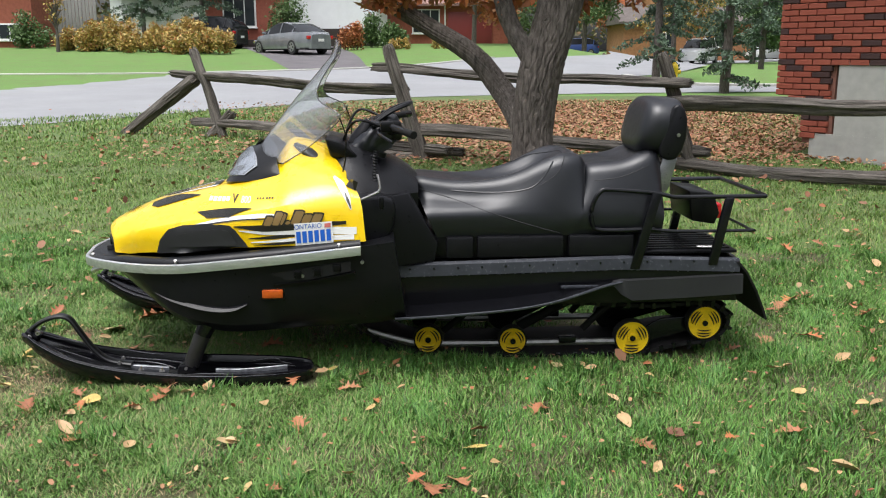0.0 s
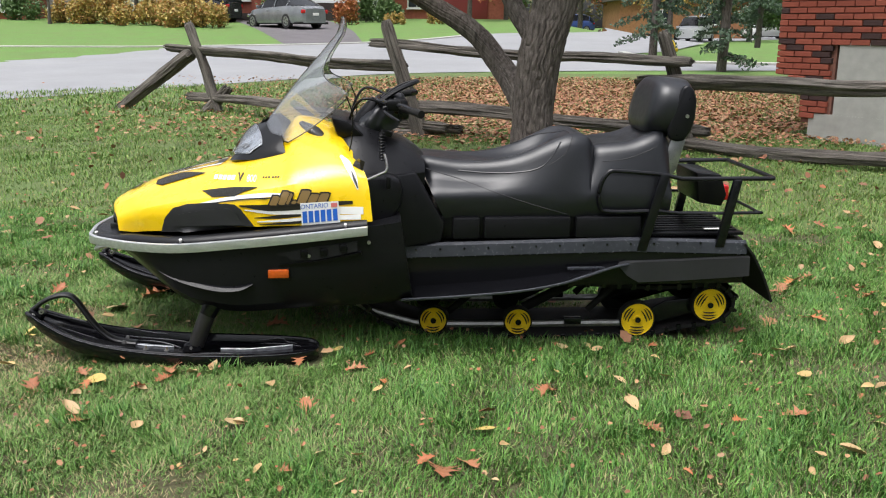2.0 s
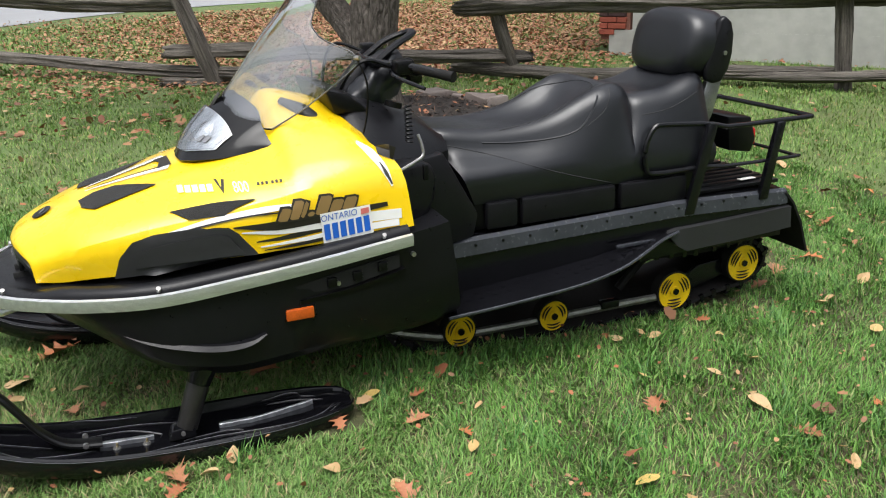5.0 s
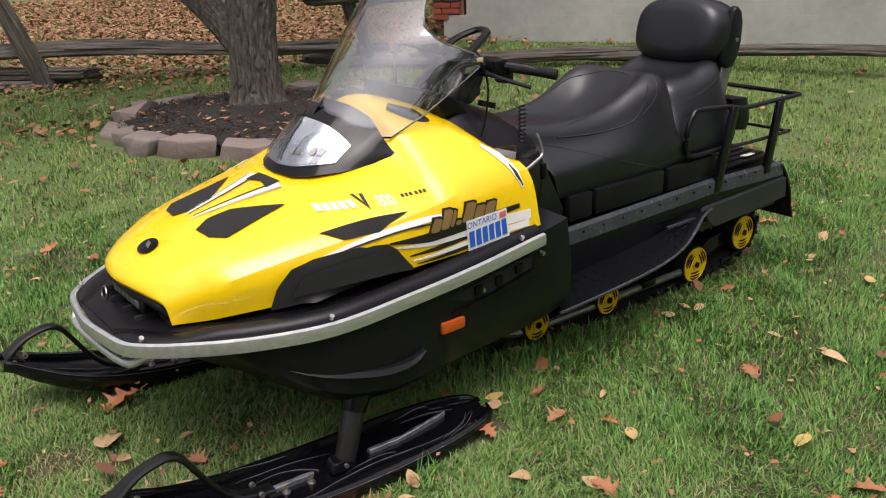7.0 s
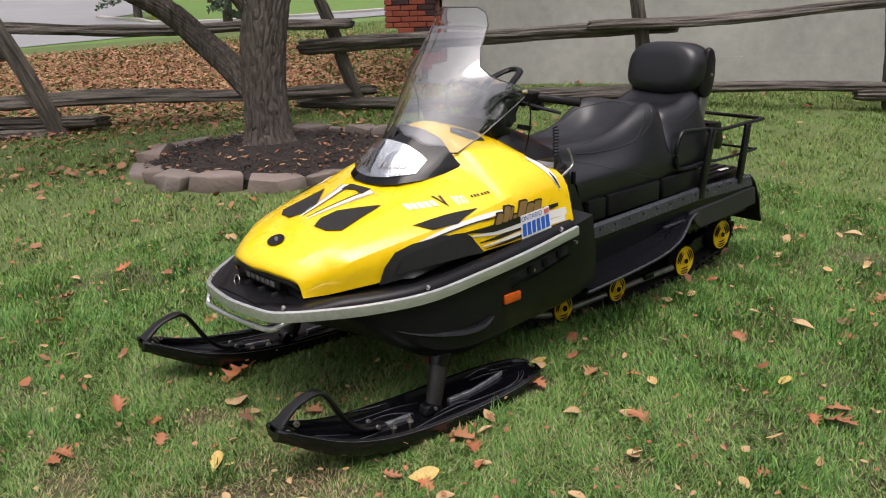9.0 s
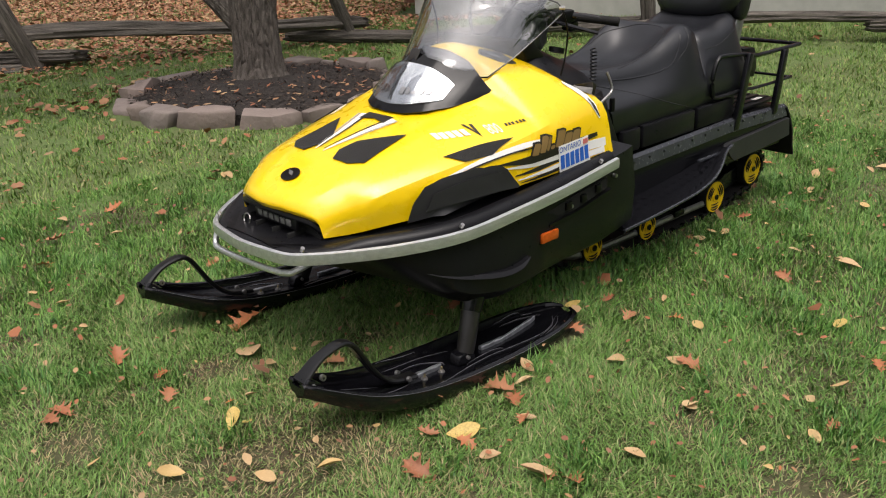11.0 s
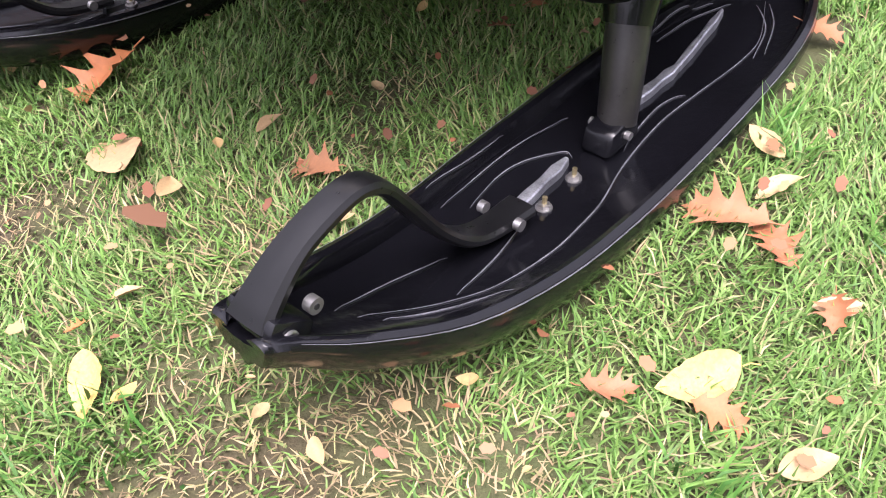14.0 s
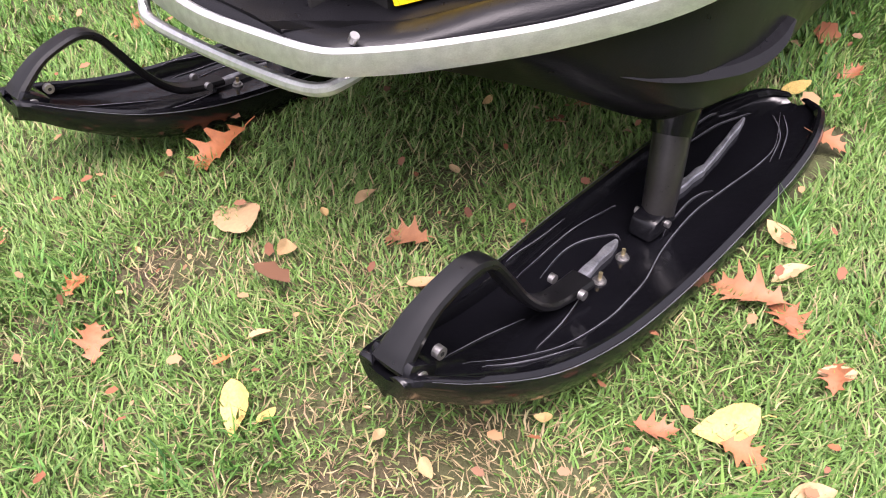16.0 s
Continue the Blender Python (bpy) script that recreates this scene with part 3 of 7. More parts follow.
for k in range(41):
    w, cx, cz, wrap = lerp_table(SCREEN, k / 40)
    row = []
    for i in range(25):
        y = w * (-1 + i / 12)
        row.append(Vector((cx + wrap * y * y, y, cz + 0.10 * (abs(y) / 0.3) ** 2 * (1 - k / 40) * (-0.2))))
    rows.append(row)
    side_edges[-1].append(row[0])
    side_edges[1].append(row[-1])
bm = loft(rows, closed=False)
bmesh.ops.solidify(bm, geom=bm.faces[:], thickness=0.003)
bmesh.ops.recalc_face_normals(bm, faces=bm.faces)
screen = part("windshield", bm, SHEET, sled, "clear plastic windshield", 60)
screen.visible_shadow = False
EDGE = material("polished_clear_edge", (0.10, 0.10, 0.105), 0.15, spec=0.6)
for s in (-1, 1):
    part("screen_edge", tube(side_edges[s], 0.0024, 6), EDGE, screen, "bright polished rim of the windshield", 60)
part("screen_edge", tube(rows[-1], 0.0024, 6), EDGE, screen, "", 60)
part("screen_edge", tube(rows[0], 0.0028, 6), BLACK_GLOSS, screen, "", 60)
for s in (-1, 1):
    part("cord", tube([(-0.425, s * 0.312, 1.02), (-0.40, s * 0.316, 0.95), (-0.402, s * 0.308, 0.86), (-0.415, s * 0.300, 0.80)], 0.003, 6, 5), BLACK_PLASTIC, sled, "thin black cord")
    part("cord_clip", rod((-0.43, s * 0.305, 1.022), (-0.42, s * 0.32, 1.022), 0.007, 8), STEEL, screen)
bm = box((-0.806, 0.007, 0.893), (0.003, 0.042, 0.045), 0.001, m=Matrix.Translation((-0.806, 0.007, 0.893)) @ Matrix.Rotation(radians(38), 4, "Y") @ Matrix.Translation((0.806, -0.007, -0.893)))
sticker = part("warning_sticker", bm, INK, screen, "small dark sticker")
bm = box((-0.809, 0.007, 0.889), (0.003, 0.030, 0.026), 0.001, m=Matrix.Translation((-0.809, 0.007, 0.889)) @ Matrix.Rotation(radians(38), 4, "Y") @ Matrix.Translation((0.809, -0.007, -0.889)))
part("sticker_panel", bm, SILVER_INK, sticker)
for s in (-1, 1):
    part("cowl_pad", tube([(-0.625, s * 0.120, 0.892), (-0.57, s * 0.160, 0.862), (-0.505, s * 0.205, 0.820)], [0.016, 0.036, 0.022], 14, 4, flat=0.6), GREY_PLASTIC, hood, "grey ribbed cowl vent", 60)

# rub moulding, aluminium bumper and tow bar
RIM = [(-0.345, 0.486, 0.518), (-0.62, 0.500, 0.494), (-0.86, 0.497, 0.474), (-1.09, 0.478, 0.455), (-1.28, 0.402, 0.444), (-1.43, 0.305, 0.438), (-1.505, 0.235, 0.434), (-1.535, 0.190, 0.433), (-1.552, 0.10, 0.433)]
full = [(x, -y, z) for x, y, z in RIM] + [(-1.562, 0, 0.433)] + [(x, y, z) for x, y, z in reversed(RIM)]


def band(path, outline, inset=0.0, lift=0.0, per=6, squat=0.0):
    """A bar with a fixed cross section (outwards, upwards) along the rim."""
    line = smooth_line(path, per)
    rings = []
    for i, p in enumerate(line):
        d = (line[min(i + 1, len(line) - 1)] - line[max(i - 1, 0)])
        o = Vector((-d.y, d.x, 0)).normalized()
        if o.dot(Vector((p.x + 0.5, p.y, 0))) < 0:
            o = -o
        low = 1 - squat * float(smoothstep(-1.34, -1.46, p.x))
        rings.append([p + o * (a - inset) + Vector((0, 0, b * low + lift)) for a, b in outline])
    return loft(rings)


part("bumper_band", band(full, [(0.0, -0.019), (0.010, -0.016), (0.012, 0.0), (0.010, 0.016), (0.0, 0.019), (-0.006, 0.016), (-0.006, -0.016)]), ALU, sled, "brushed aluminium bumper band", 30)
part("rub_moulding", band(full, [(-0.012, -0.02), (0.000, -0.012), (0.002, 0.004), (-0.003, 0.016), (-0.014, 0.025), (-0.030, 0.029), (-0.046, 0.025), (-0.062, 0.014), (-0.075, -0.01)], 0.012, 0.010, 6, 0.6), BLACK_MATTE, sled, "matte black rub moulding", 50)
for x, y, z in ((-0.43, 0.497, 0.516), (-1.09, 0.482, 0.458), (-1.535, 0.19, 0.434)):
    for s in (-1, 1):
        bm = rod((x, s * (y - 0.012), z), (x, s * (y + 0.004), z), 0.007, 10)
        part("bumper_bolt", bm, STEEL, sled)
for x, y, z in ((-1.09, 0.462, 0.485), (-0.43, 0.476, 0.542), (-1.50, 0.22, 0.462)):
    for s in (-1, 1):
        part("bumper_clip", rod((x, s * (y + 0.006), z - 0.006), (x, s * (y + 0.012), z + 0.004), 0.0065, 10), STEEL, sled)
part("tow_bar", tube([(-1.44, -0.21, 0.41), (-1.50, -0.205, 0.395), (-1.53, -0.16, 0.378), (-1.545, 0, 0.372), (-1.545, 0.17, 0.368), (-1.535, 0.215, 0.378), (-1.51, 0.225, 0.425)], 0.010, 10, 5), ALU, sled, "bare aluminium tow bar")

# belly pan
PAN = [
    # x, top y, z, bottom y, z
    (-1.535, 0.150, 0.445, 0.100, 0.405),
    (-1.450, 0.255, 0.448, 0.160, 0.385),
    (-1.270, 0.385, 0.458, 0.355, 0.330),
    (-1.100, 0.455, 0.470, 0.462, 0.236),
    (-0.980, 0.474, 0.480, 0.482, 0.200),
    (-0.850, 0.476, 0.490, 0.482, 0.184),
    (-0.600, 0.475, 0.505, 0.455, 0.190),
    (-0.300, 0.466, 0.535, 0.440, 0.196),
    (-0.215, 0.455, 0.545, 0.432, 0.222),
]
rings = []
for x, ty, tz, by, bz in PAN:
    half = [(ty * 0.5, tz + 0.012), (ty, tz), ((ty * 0.6 + by * 0.4) + 0.012, tz * 0.55 + bz * 0.45), (by + 0.01, bz + 0.04), (by - 0.03, bz), (by * 0.4, bz - 0.012)]
    rings.append([(x + (0.045 * (tz - z) / max(0.01, tz - bz) if x > -0.25 else 0), -y, z) for y, z in half] + [(x + (0.045 * (tz - z) / max(0.01, tz - bz) if x > -0.25 else 0), y, z) for y, z in reversed(half)])
lines = [smooth_line([r[k] for r in rings], 4) for k in range(len(rings[0]))]
bm = loft([[l[i] for l in lines] for i in range(len(lines[0]))])
pan = part("belly_pan", bm, BLACK_MATTE, sled, "matte black plastic belly pan", 40)
for s in (-1, 1):
    part("marker_light", box((-0.705, s * 0.487, 0.352), (0.085, 0.014, 0.034), 0.005), ORANGE, pan, "orange side marker light")
    part("marker_base", box((-0.705, s * 0.479, 0.352), (0.097, 0.012, 0.044), 0.004), BLACK_PLASTIC, pan)
    ridge = smooth_line([(-1.26, 0.376, 0.375), (-1.14, 0.448, 0.330), (-1.02, 0.485, 0.303), (-0.93, 0.496, 0.290), (-0.86, 0.498, 0.293), (-0.81, 0.494, 0.312)], 5)
    rings = []
    for k, q in enumerate(ridge):
        w = math.sin(math.pi * (k + 0.4) / len(ridge)) ** 0.7
        rings.append([(q.x, s * (q.y - 0.02), q.z + 0.015 * w + 0.002), (q.x, s * (q.y + 0.002), q.z + 0.012 * w), (q.x, s * (q.y + 0.002 + 0.013 * w), q.z), (q.x, s * (q.y - 0.02), q.z - 0.012 * w)])
    part("side_ridge", loft(rings), BLACK_MATTE, pan, "moulded ridge", 20)
    part("scoop_ledge", loft([[(x, s * (0.478 + dy), z + dz) for dy, dz in ((-0.012, -0.014), (0.006, -0.012), (0.009, 0.0), (-0.012, 0.004))] for x, z in ((-0.70, 0.388), (-0.55, 0.400), (-0.37, 0.432))]), BLACK_PLASTIC, pan)
    part("scoop", loft([[(x, s * 0.4795, z0), (x, s * 0.4795, z1), (x, s * 0.4735, z1), (x, s * 0.4735, z0)] for x, z0, z1 in ((-0.715, 0.405, 0.43), (-0.55, 0.405, 0.455), (-0.385, 0.437, 0.475))]), DARK, pan, "dark cooling slot")
    for x, z in ((-0.60, 0.405), (-0.52, 0.412), (-0.44, 0.428)):
        part("scoop_rib", box((x, s * 0.482, z + 0.022), (0.03, 0.012, 0.028), 0.004), BLACK_PLASTIC, pan)
    for x, z in ((-0.34, 0.47), (-0.58, 0.42)):
        part("rivet", rod((x, s * 0.47, z), (x, s * 0.484, z), 0.007, 8), STEEL, pan)

# the air intake under the nose
part("intake_back", box((-1.40, 0, 0.475), (0.02, 0.40, 0.075)), DARK, sled)
part("intake_floor", prism([(-1.535, -0.13), (-1.45, -0.22), (-1.33, -0.28), (-1.33, 0.28), (-1.45, 0.22), (-1.535, 0.13)], "z", 0.446, 0.454), BLACK_PLASTIC, sled)
for y in (-0.12, -0.04, 0.05, 0.13):
    part("intake_rib", box((-1.44, y, 0.462), (0.07, 0.008, 0.026), 0.003), DARK, sled)
part("intake_lip", tube([(-1.405, -0.198, 0.480), (-1.425, -0.175, 0.506), (-1.452, -0.10, 0.520), (-1.458, 0, 0.524), (-1.452, 0.10, 0.520), (-1.425, 0.175, 0.506), (-1.405, 0.198, 0.480)], 0.010, 8, 4), BLACK_PLASTIC, sled)
part("name_plate", box((-1.448, -0.03, 0.498), (0.012, 0.22, 0.034), 0.003), BLACK_PLASTIC, sled)
for k in range(6):
    part("name_block", box((-1.456, -0.105 + k * 0.03, 0.500), (0.006, 0.023, 0.020), 0.002), DULL_INK, sled)
ring = [(-1.475 + 0.004 * math.sin(a), 0.10 + 0.018 * math.cos(a), 0.468 + 0.018 * math.sin(a)) for a in np.linspace(0, 2 * math.pi, 14)]
part("hood_pin_ring", tube(ring, 0.0025, 6), STEEL, sled)

# console, handlebar
CONSOLE = [
    # x, half width at the seam, half width at the top, top z
    (-0.455, 0.300, 0.150, 0.862),
    (-0.40, 0.305, 0.150, 0.880),
    (-0.34, 0.300, 0.145, 0.868),
    (-0.27, 0.285, 0.135, 0.838),
    (-0.20, 0.262, 0.125, 0.812),
    (-0.15, 0.240, 0.110, 0.782),
    (-0.11, 0.215, 0.090, 0.748),
]
rings = []
for x, wl_, wt, tz in CONSOLE:
    half = [(wl_ - 0.03, 0.44), (wl_, 0.70), (wl_ - 0.012, 0.718), ((wl_ + wt) / 2 + 0.012, (0.718 + tz) / 2 + 0.008), (wt, tz - 0.006), (wt * 0.5, tz + 0.006)]
    rings.append([(x, -y, z) for y, z in half] + [(x, y, z) for y, z in reversed(half)])
lines = [smooth_line([r[k] for r in rings], 3) for k in range(len(rings[0]))]
console = part("console", loft([[l[i] for l in lines] for i in range(len(lines[0]))]), BLACK_MATTE, sled, "matte black plastic console", 30)
for s in (-1, 1):
    bm = prism([(-0.37, 0.395), (-0.37, 0.705), (-0.205, 0.703), (-0.150, 0.708), (-0.030, 0.491), (-0.046, 0.415)], "y", s * 0.215, s * 0.255, bevel=0.010)
    for v in bm.verts:
        out = smoothstep(0.225, 0.25, abs(v.co.y))
        v.co.y += s * (0.012 + 0.085 * max(0, (-0.06 - v.co.x) / 0.31) ** 1.2 - 0.012 * max(0, (v.co.z - 0.6) / 0.1)) * float(out)
    part("console_side", bm, BLACK_MATTE, console, "flat moulded side panel", 40)
    bm = prism([(-0.38, 0.50), (-0.30, 0.495), (-0.245, 0.525), (-0.212, 0.585), (-0.204, 0.65), (-0.218, 0.695), (-0.262, 0.712), (-0.38, 0.715)], "y", s * 0.28, s * 0.352, bevel=0.018)
    for v in bm.verts:
        v.co.y += s * 0.06 * max(0, (-0.24 - v.co.x) / 0.14) * float(smoothstep(0.29, 0.34, abs(v.co.y)))
    part("knee_bulge", bm, BLACK_MATTE, console, "rounded moulded knee panel", 50)
part("dash_panel", prism([(-0.47, 0.84), (-0.50, 0.925), (-0.42, 0.905), (-0.35, 0.84)], "y", -0.19, 0.19, bevel=0.015), BLACK_PLASTIC, console)
for s in (-1, 1):
    part("fuel_cap_ring", rod((-0.27, s * 0.16, 0.845), (-0.265, s * 0.16, 0.862), 0.028, 16), BLACK_PLASTIC, console)
bars = part("handlebar", tube([(-0.135, -0.315, 0.945), (-0.20, -0.21, 0.965), (-0.29, -0.09, 0.975), (-0.30, 0.0, 0.978), (-0.29, 0.09, 0.98), (-0.20, 0.21, 0.985), (-0.125, 0.315, 0.985)], 0.0125, 10, 6), BLACK_STEEL, sled, "black handlebar with rubber grips")
part("stem", tube([(-0.40, 0, 0.80), (-0.35, 0, 0.90), (-0.30, 0, 0.975)], [0.05, 0.045, 0.03], 12, 3), BLACK_MATTE, bars)
rings = []
for x, lo, hi, w in ((-0.405, 0.835, 0.852, 0.075), (-0.385, 0.830, 0.885, 0.095), (-0.340, 0.832, 0.930, 0.105), (-0.290, 0.842, 0.968, 0.100), (-0.240, 0.862, 0.996, 0.085), (-0.205, 0.885, 1.000, 0.070), (-0.178, 0.910, 0.975, 0.050), (-0.168, 0.925, 0.955, 0.025)):
    rings.append([(x, -w * 0.9, lo), (x, -w, lo * 0.6 + hi * 0.4), (x, -w * 0.92, lo * 0.2 + hi * 0.8), (x, -w * 0.55, hi), (x, 0, hi + 0.006), (x, w * 0.55, hi), (x, w * 0.92, lo * 0.2 + hi * 0.8), (x, w, lo * 0.6 + hi * 0.4), (x, w * 0.9, lo)])
lines = [smooth_line([r[k] for r in rings], 5) for k in range(len(rings[0]))]
bm = loft([smooth_line([l[i] for l in lines], 4) for i in range(len(lines[0]))])
for v in bm.verts:
    v.co += v.normal * (0.007 * noise.noise(v.co * 26))
bm.normal_update()
for v in bm.verts:
    v.co += v.normal * (0.010 * noise.noise(Vector((v.co.x * 34, v.co.y * 9, v.co.z * 30))))
part("bar_cover", bm, VINYL, bars, "creased black vinyl cover over the bar's riser", 50)
part("switch_pod", box((-0.205, -0.10, 0.955), (0.06, 0.05, 0.06), 0.012), BLACK_PLASTIC, bars)
part("switch_pod", box((-0.195, -0.16, 0.935), (0.045, 0.05, 0.05), 0.012), BLACK_GLOSS, bars)
for s, z0, z1 in ((-1, 0.962, 0.945), (1, 0.985, 0.985)):
    part("grip", tube([(-0.205, s * 0.20, z0), (-0.165, s * 0.262, (z0 + z1) / 2), (-0.13, s * 0.322, z1)], [0.0145, 0.015, 0.0165], 12, 3), RUBBER, bars, "black rubber grip")
    part("control_block", box((-0.235, s * 0.165, z0 + 0.005), (0.055, 0.06, 0.045), 0.01), BLACK_PLASTIC, bars)
    part("lever", tube([(-0.265, s * 0.15, z0 - 0.01), (-0.27, s * 0.21, z0 - 0.02), (-0.215, s * 0.30, z1 - 0.03)], [0.008, 0.007, 0.006], 8, 4), BLACK_STEEL, bars, "black brake lever" if s < 0 else "throttle lever")
    part("cable", tube([(-0.25, s * 0.14, z0), (-0.36, s * 0.16, z0 + 0.03), (-0.42, s * 0.10, 0.90), (-0.40, s * 0.06, 0.82)], 0.006, 6, 6), BLACK_PLASTIC, bars)
part("grab_strap", tube([(-0.30, -0.07, 0.965), (-0.22, -0.062, 1.02), (-0.150, -0.030, 1.050), (-0.140, 0.030, 1.052), (-0.21, 0.062, 1.025), (-0.29, 0.07, 0.97)], 0.015, 8, 6, flat=0.7), BLACK_MATTE, bars, "padded mountain strap")
coil = [(-0.285 + 0.010 * math.cos(a), -0.335 + 0.010 * math.sin(a), 0.875 - a * 0.0019) for a in np.linspace(0, 2 * math.pi * 9, 110)]
part("stop_cord", tube(coil, 0.0028, 5), BLACK_PLASTIC, sled, "coiled black tether cord")
part("starter_handle", tube([(-0.355, -0.405, 0.698), (-0.30, -0.405, 0.722), (-0.270, -0.402, 0.738), (-0.268, -0.396, 0.765), (-0.276, -0.385, 0.80)], 0.0050, 8, 4), STEEL, console, "bent steel rod")
part("rod_knob", box((-0.262, -0.40, 0.688), (0.018, 0.016, 0.05), 0.006), BLACK_PLASTIC, console)

# seat
SEAT_FRONT = [
    # x, crown z, half width top, dish
    (-0.150, 0.742, 0.130, 0.000),
    (-0.100, 0.752, 0.150, 0.004),
    (0.040, 0.738, 0.168, 0.008),
    (0.180, 0.742, 0.180, 0.026),
    (0.300, 0.768, 0.190, 0.050),
    (0.400, 0.812, 0.195, 0.066),
    (0.480, 0.846, 0.198, 0.036),
    (0.540, 0.850, 0.190, 0.006),
    (0.585, 0.835, 0.172, 0.0),
    (0.605, 0.810, 0.150, 0.0),
]
SEAT_REAR = [
    (0.585, 0.770, 0.150, 0.000),
    (0.610, 0.800, 0.180, 0.004),
    (0.680, 0.812, 0.192, 0.010),
    (0.760, 0.822, 0.195, 0.014),
    (0.840, 0.850, 0.190, 0.008),
    (0.895, 0.868, 0.172, 0.0),
    (0.935, 0.850, 0.150, 0.0),
    (0.950, 0.800, 0.120, 0.0),
]


def cushion(rows, front_slant, wide, foot):
    rings = []
    for x, c, w, dish in rows:
        half = [(0, c - dish), (w * 0.45, c - dish * 0.8), (w * 0.78, c), (w, c - 0.022), (w + 0.022, c - 0.07), (wide - 0.002, 0.62), (wide, 0.56), (wide - 0.012, foot)]
        ring = []
        for y, z in half:
            k = max(0, min(1, (0.76 - z) / 0.25))
            ring.append((x + front_slant(x) * k, y, z))
        rings.append([(x, -y, z) for x, y, z in reversed(ring)] + ring[1:])
    lines = [smooth_line([r[k] for r in rings], 4) for k in range(len(rings[0]))]
    grid = [smooth_line([l[i] for l in lines], 3) for i in range(len(lines[0]))]
    bm = loft(grid, closed=False)
    for r in (grid[0], grid[-1]):
        vs = [min(bm.verts, key=lambda v: (v.co - p).length_squared) for p in r]
        try:
            bm.faces.new(list(dict.fromkeys(vs)))
        except ValueError:
            pass
    for v in bm.verts:
        v.co += Vector((noise.noise(v.co * 9), noise.noise(v.co * 9 + Vector((7, 1, 3))), noise.noise(v.co * 8 + Vector((1, 8, 2))))) * 0.0022
    bmesh.ops.recalc_face_normals(bm, faces=bm.faces)
    return bm


front_slant = lambda x: 0.12 * max(0, min(1, (0.1 - x) / 0.25)) - 0.05 * max(0, (x - 0.45) / 0.15)
rear_slant = lambda x: -0.045 * max(0, (0.66 - x) / 0.07) - 0.03 * max(0, (x - 0.86) / 0.09)
seat = part("seat", cushion(SEAT_FRONT, front_slant, 0.256, 0.515), VINYL, sled, "glossy black vinyl driver seat", 60)
rear = part("rear_seat", cushion(SEAT_REAR, rear_slant, 0.252, 0.520), VINYL, sled, "black vinyl passenger seat", 60)
seat_tree = BVHTree.FromPolygons([v.co[:] for v in seat.data.vertices], [p.vertices[:] for p in seat.data.polygons])
rear_tree = BVHTree.FromPolygons([v.co[:] for v in rear.data.vertices], [p.vertices[:] for p in rear.data.polygons])


def seam(line, tree, parent, s=0, r=0.0019):
    pts = []
    for p in smooth_line(line, 8):
        hit = tree.ray_cast(Vector((p.x, p.y * 1.0, 1.4)), Vector((0, 0, -1))) if s == 0 else tree.ray_cast(Vector((p.x, s, p.z)), Vector((0, -s, 0)))
        if hit[0]:
            pts.append(hit[0])
    if len(pts) > 3:
        part("seam", tube(pts, r, 5), VINYL if r > 0.003 else STITCH, parent)


for s in (-1, 1):
    seam([(-0.12, s, 0.71), (0.06, s, 0.66), (0.30, s, 0.58), (0.48, s, 0.525)], seat_tree, seat, s)
    seam([(0.03, s, 0.700), (0.15, s, 0.692), (0.275, s, 0.696), (0.36, s, 0.715), (0.41, s, 0.755), (0.455, s, 0.82)], seat_tree, seat, s, 0.0034)
    seam([(0.40, s, 0.725), (0.47, s, 0.775), (0.505, s, 0.84)], seat_tree, seat, s)
    seam([(0.63, s, 0.74), (0.74, s, 0.755), (0.86, s, 0.80)], rear_tree, rear, s)
seam([(0.10, -0.155, 0), (0.30, -0.15, 0), (0.42, -0.14, 0), (0.505, -0.08, 0), (0.525, 0, 0), (0.505, 0.08, 0), (0.42, 0.14, 0), (0.30, 0.15, 0), (0.10, 0.155, 0)], seat_tree, seat)
for s in (-1, 1):
    for x0, x1 in ((0.0, 0.12), (0.13, 0.50), (0.515, 0.80)):
        part("seat_base_panel", box(((x0 + x1) / 2, s * 0.247, 0.472), (x1 - x0 - 0.006, 0.03, 0.092), 0.010), BLACK_MATTE, sled, "black plastic panel below the seat")
part("seat_base", box((0.37, 0, 0.47), (0.98, 0.46, 0.10), 0.01), BLACK_PLASTIC, sled)

# backrest
rings = []
for x, ky, kz in ((-0.085, 0.55, 0.50), (-0.078, 0.80, 0.78), (-0.06, 0.93, 0.92), (-0.02, 1.0, 1.0), (0.035, 1.02, 1.01), (0.075, 0.99, 0.97), (0.09, 0.92, 0.88)):
    ring = []
    for a in np.linspace(0, 2 * math.pi, 40, endpoint=False):
        c, sn = math.cos(a), math.sin(a)
        y = 0.196 * ky * math.copysign(abs(c) ** 0.62, c)
        z = 0.128 * kz * math.copysign(abs(sn) ** 0.72, sn)
        ring.append((x + 0.25 * z + 0.25 * y * y * (-1), y, z + 0.012 * math.cos(y * 6)))
    rings.append(ring)
bm = loft(rings)
bmesh.ops.translate(bm, verts=bm.verts[:], vec=(0.932, 0.012, 0.952))
back = part("backrest", bm, VINYL, sled, "padded black vinyl backrest", 60)
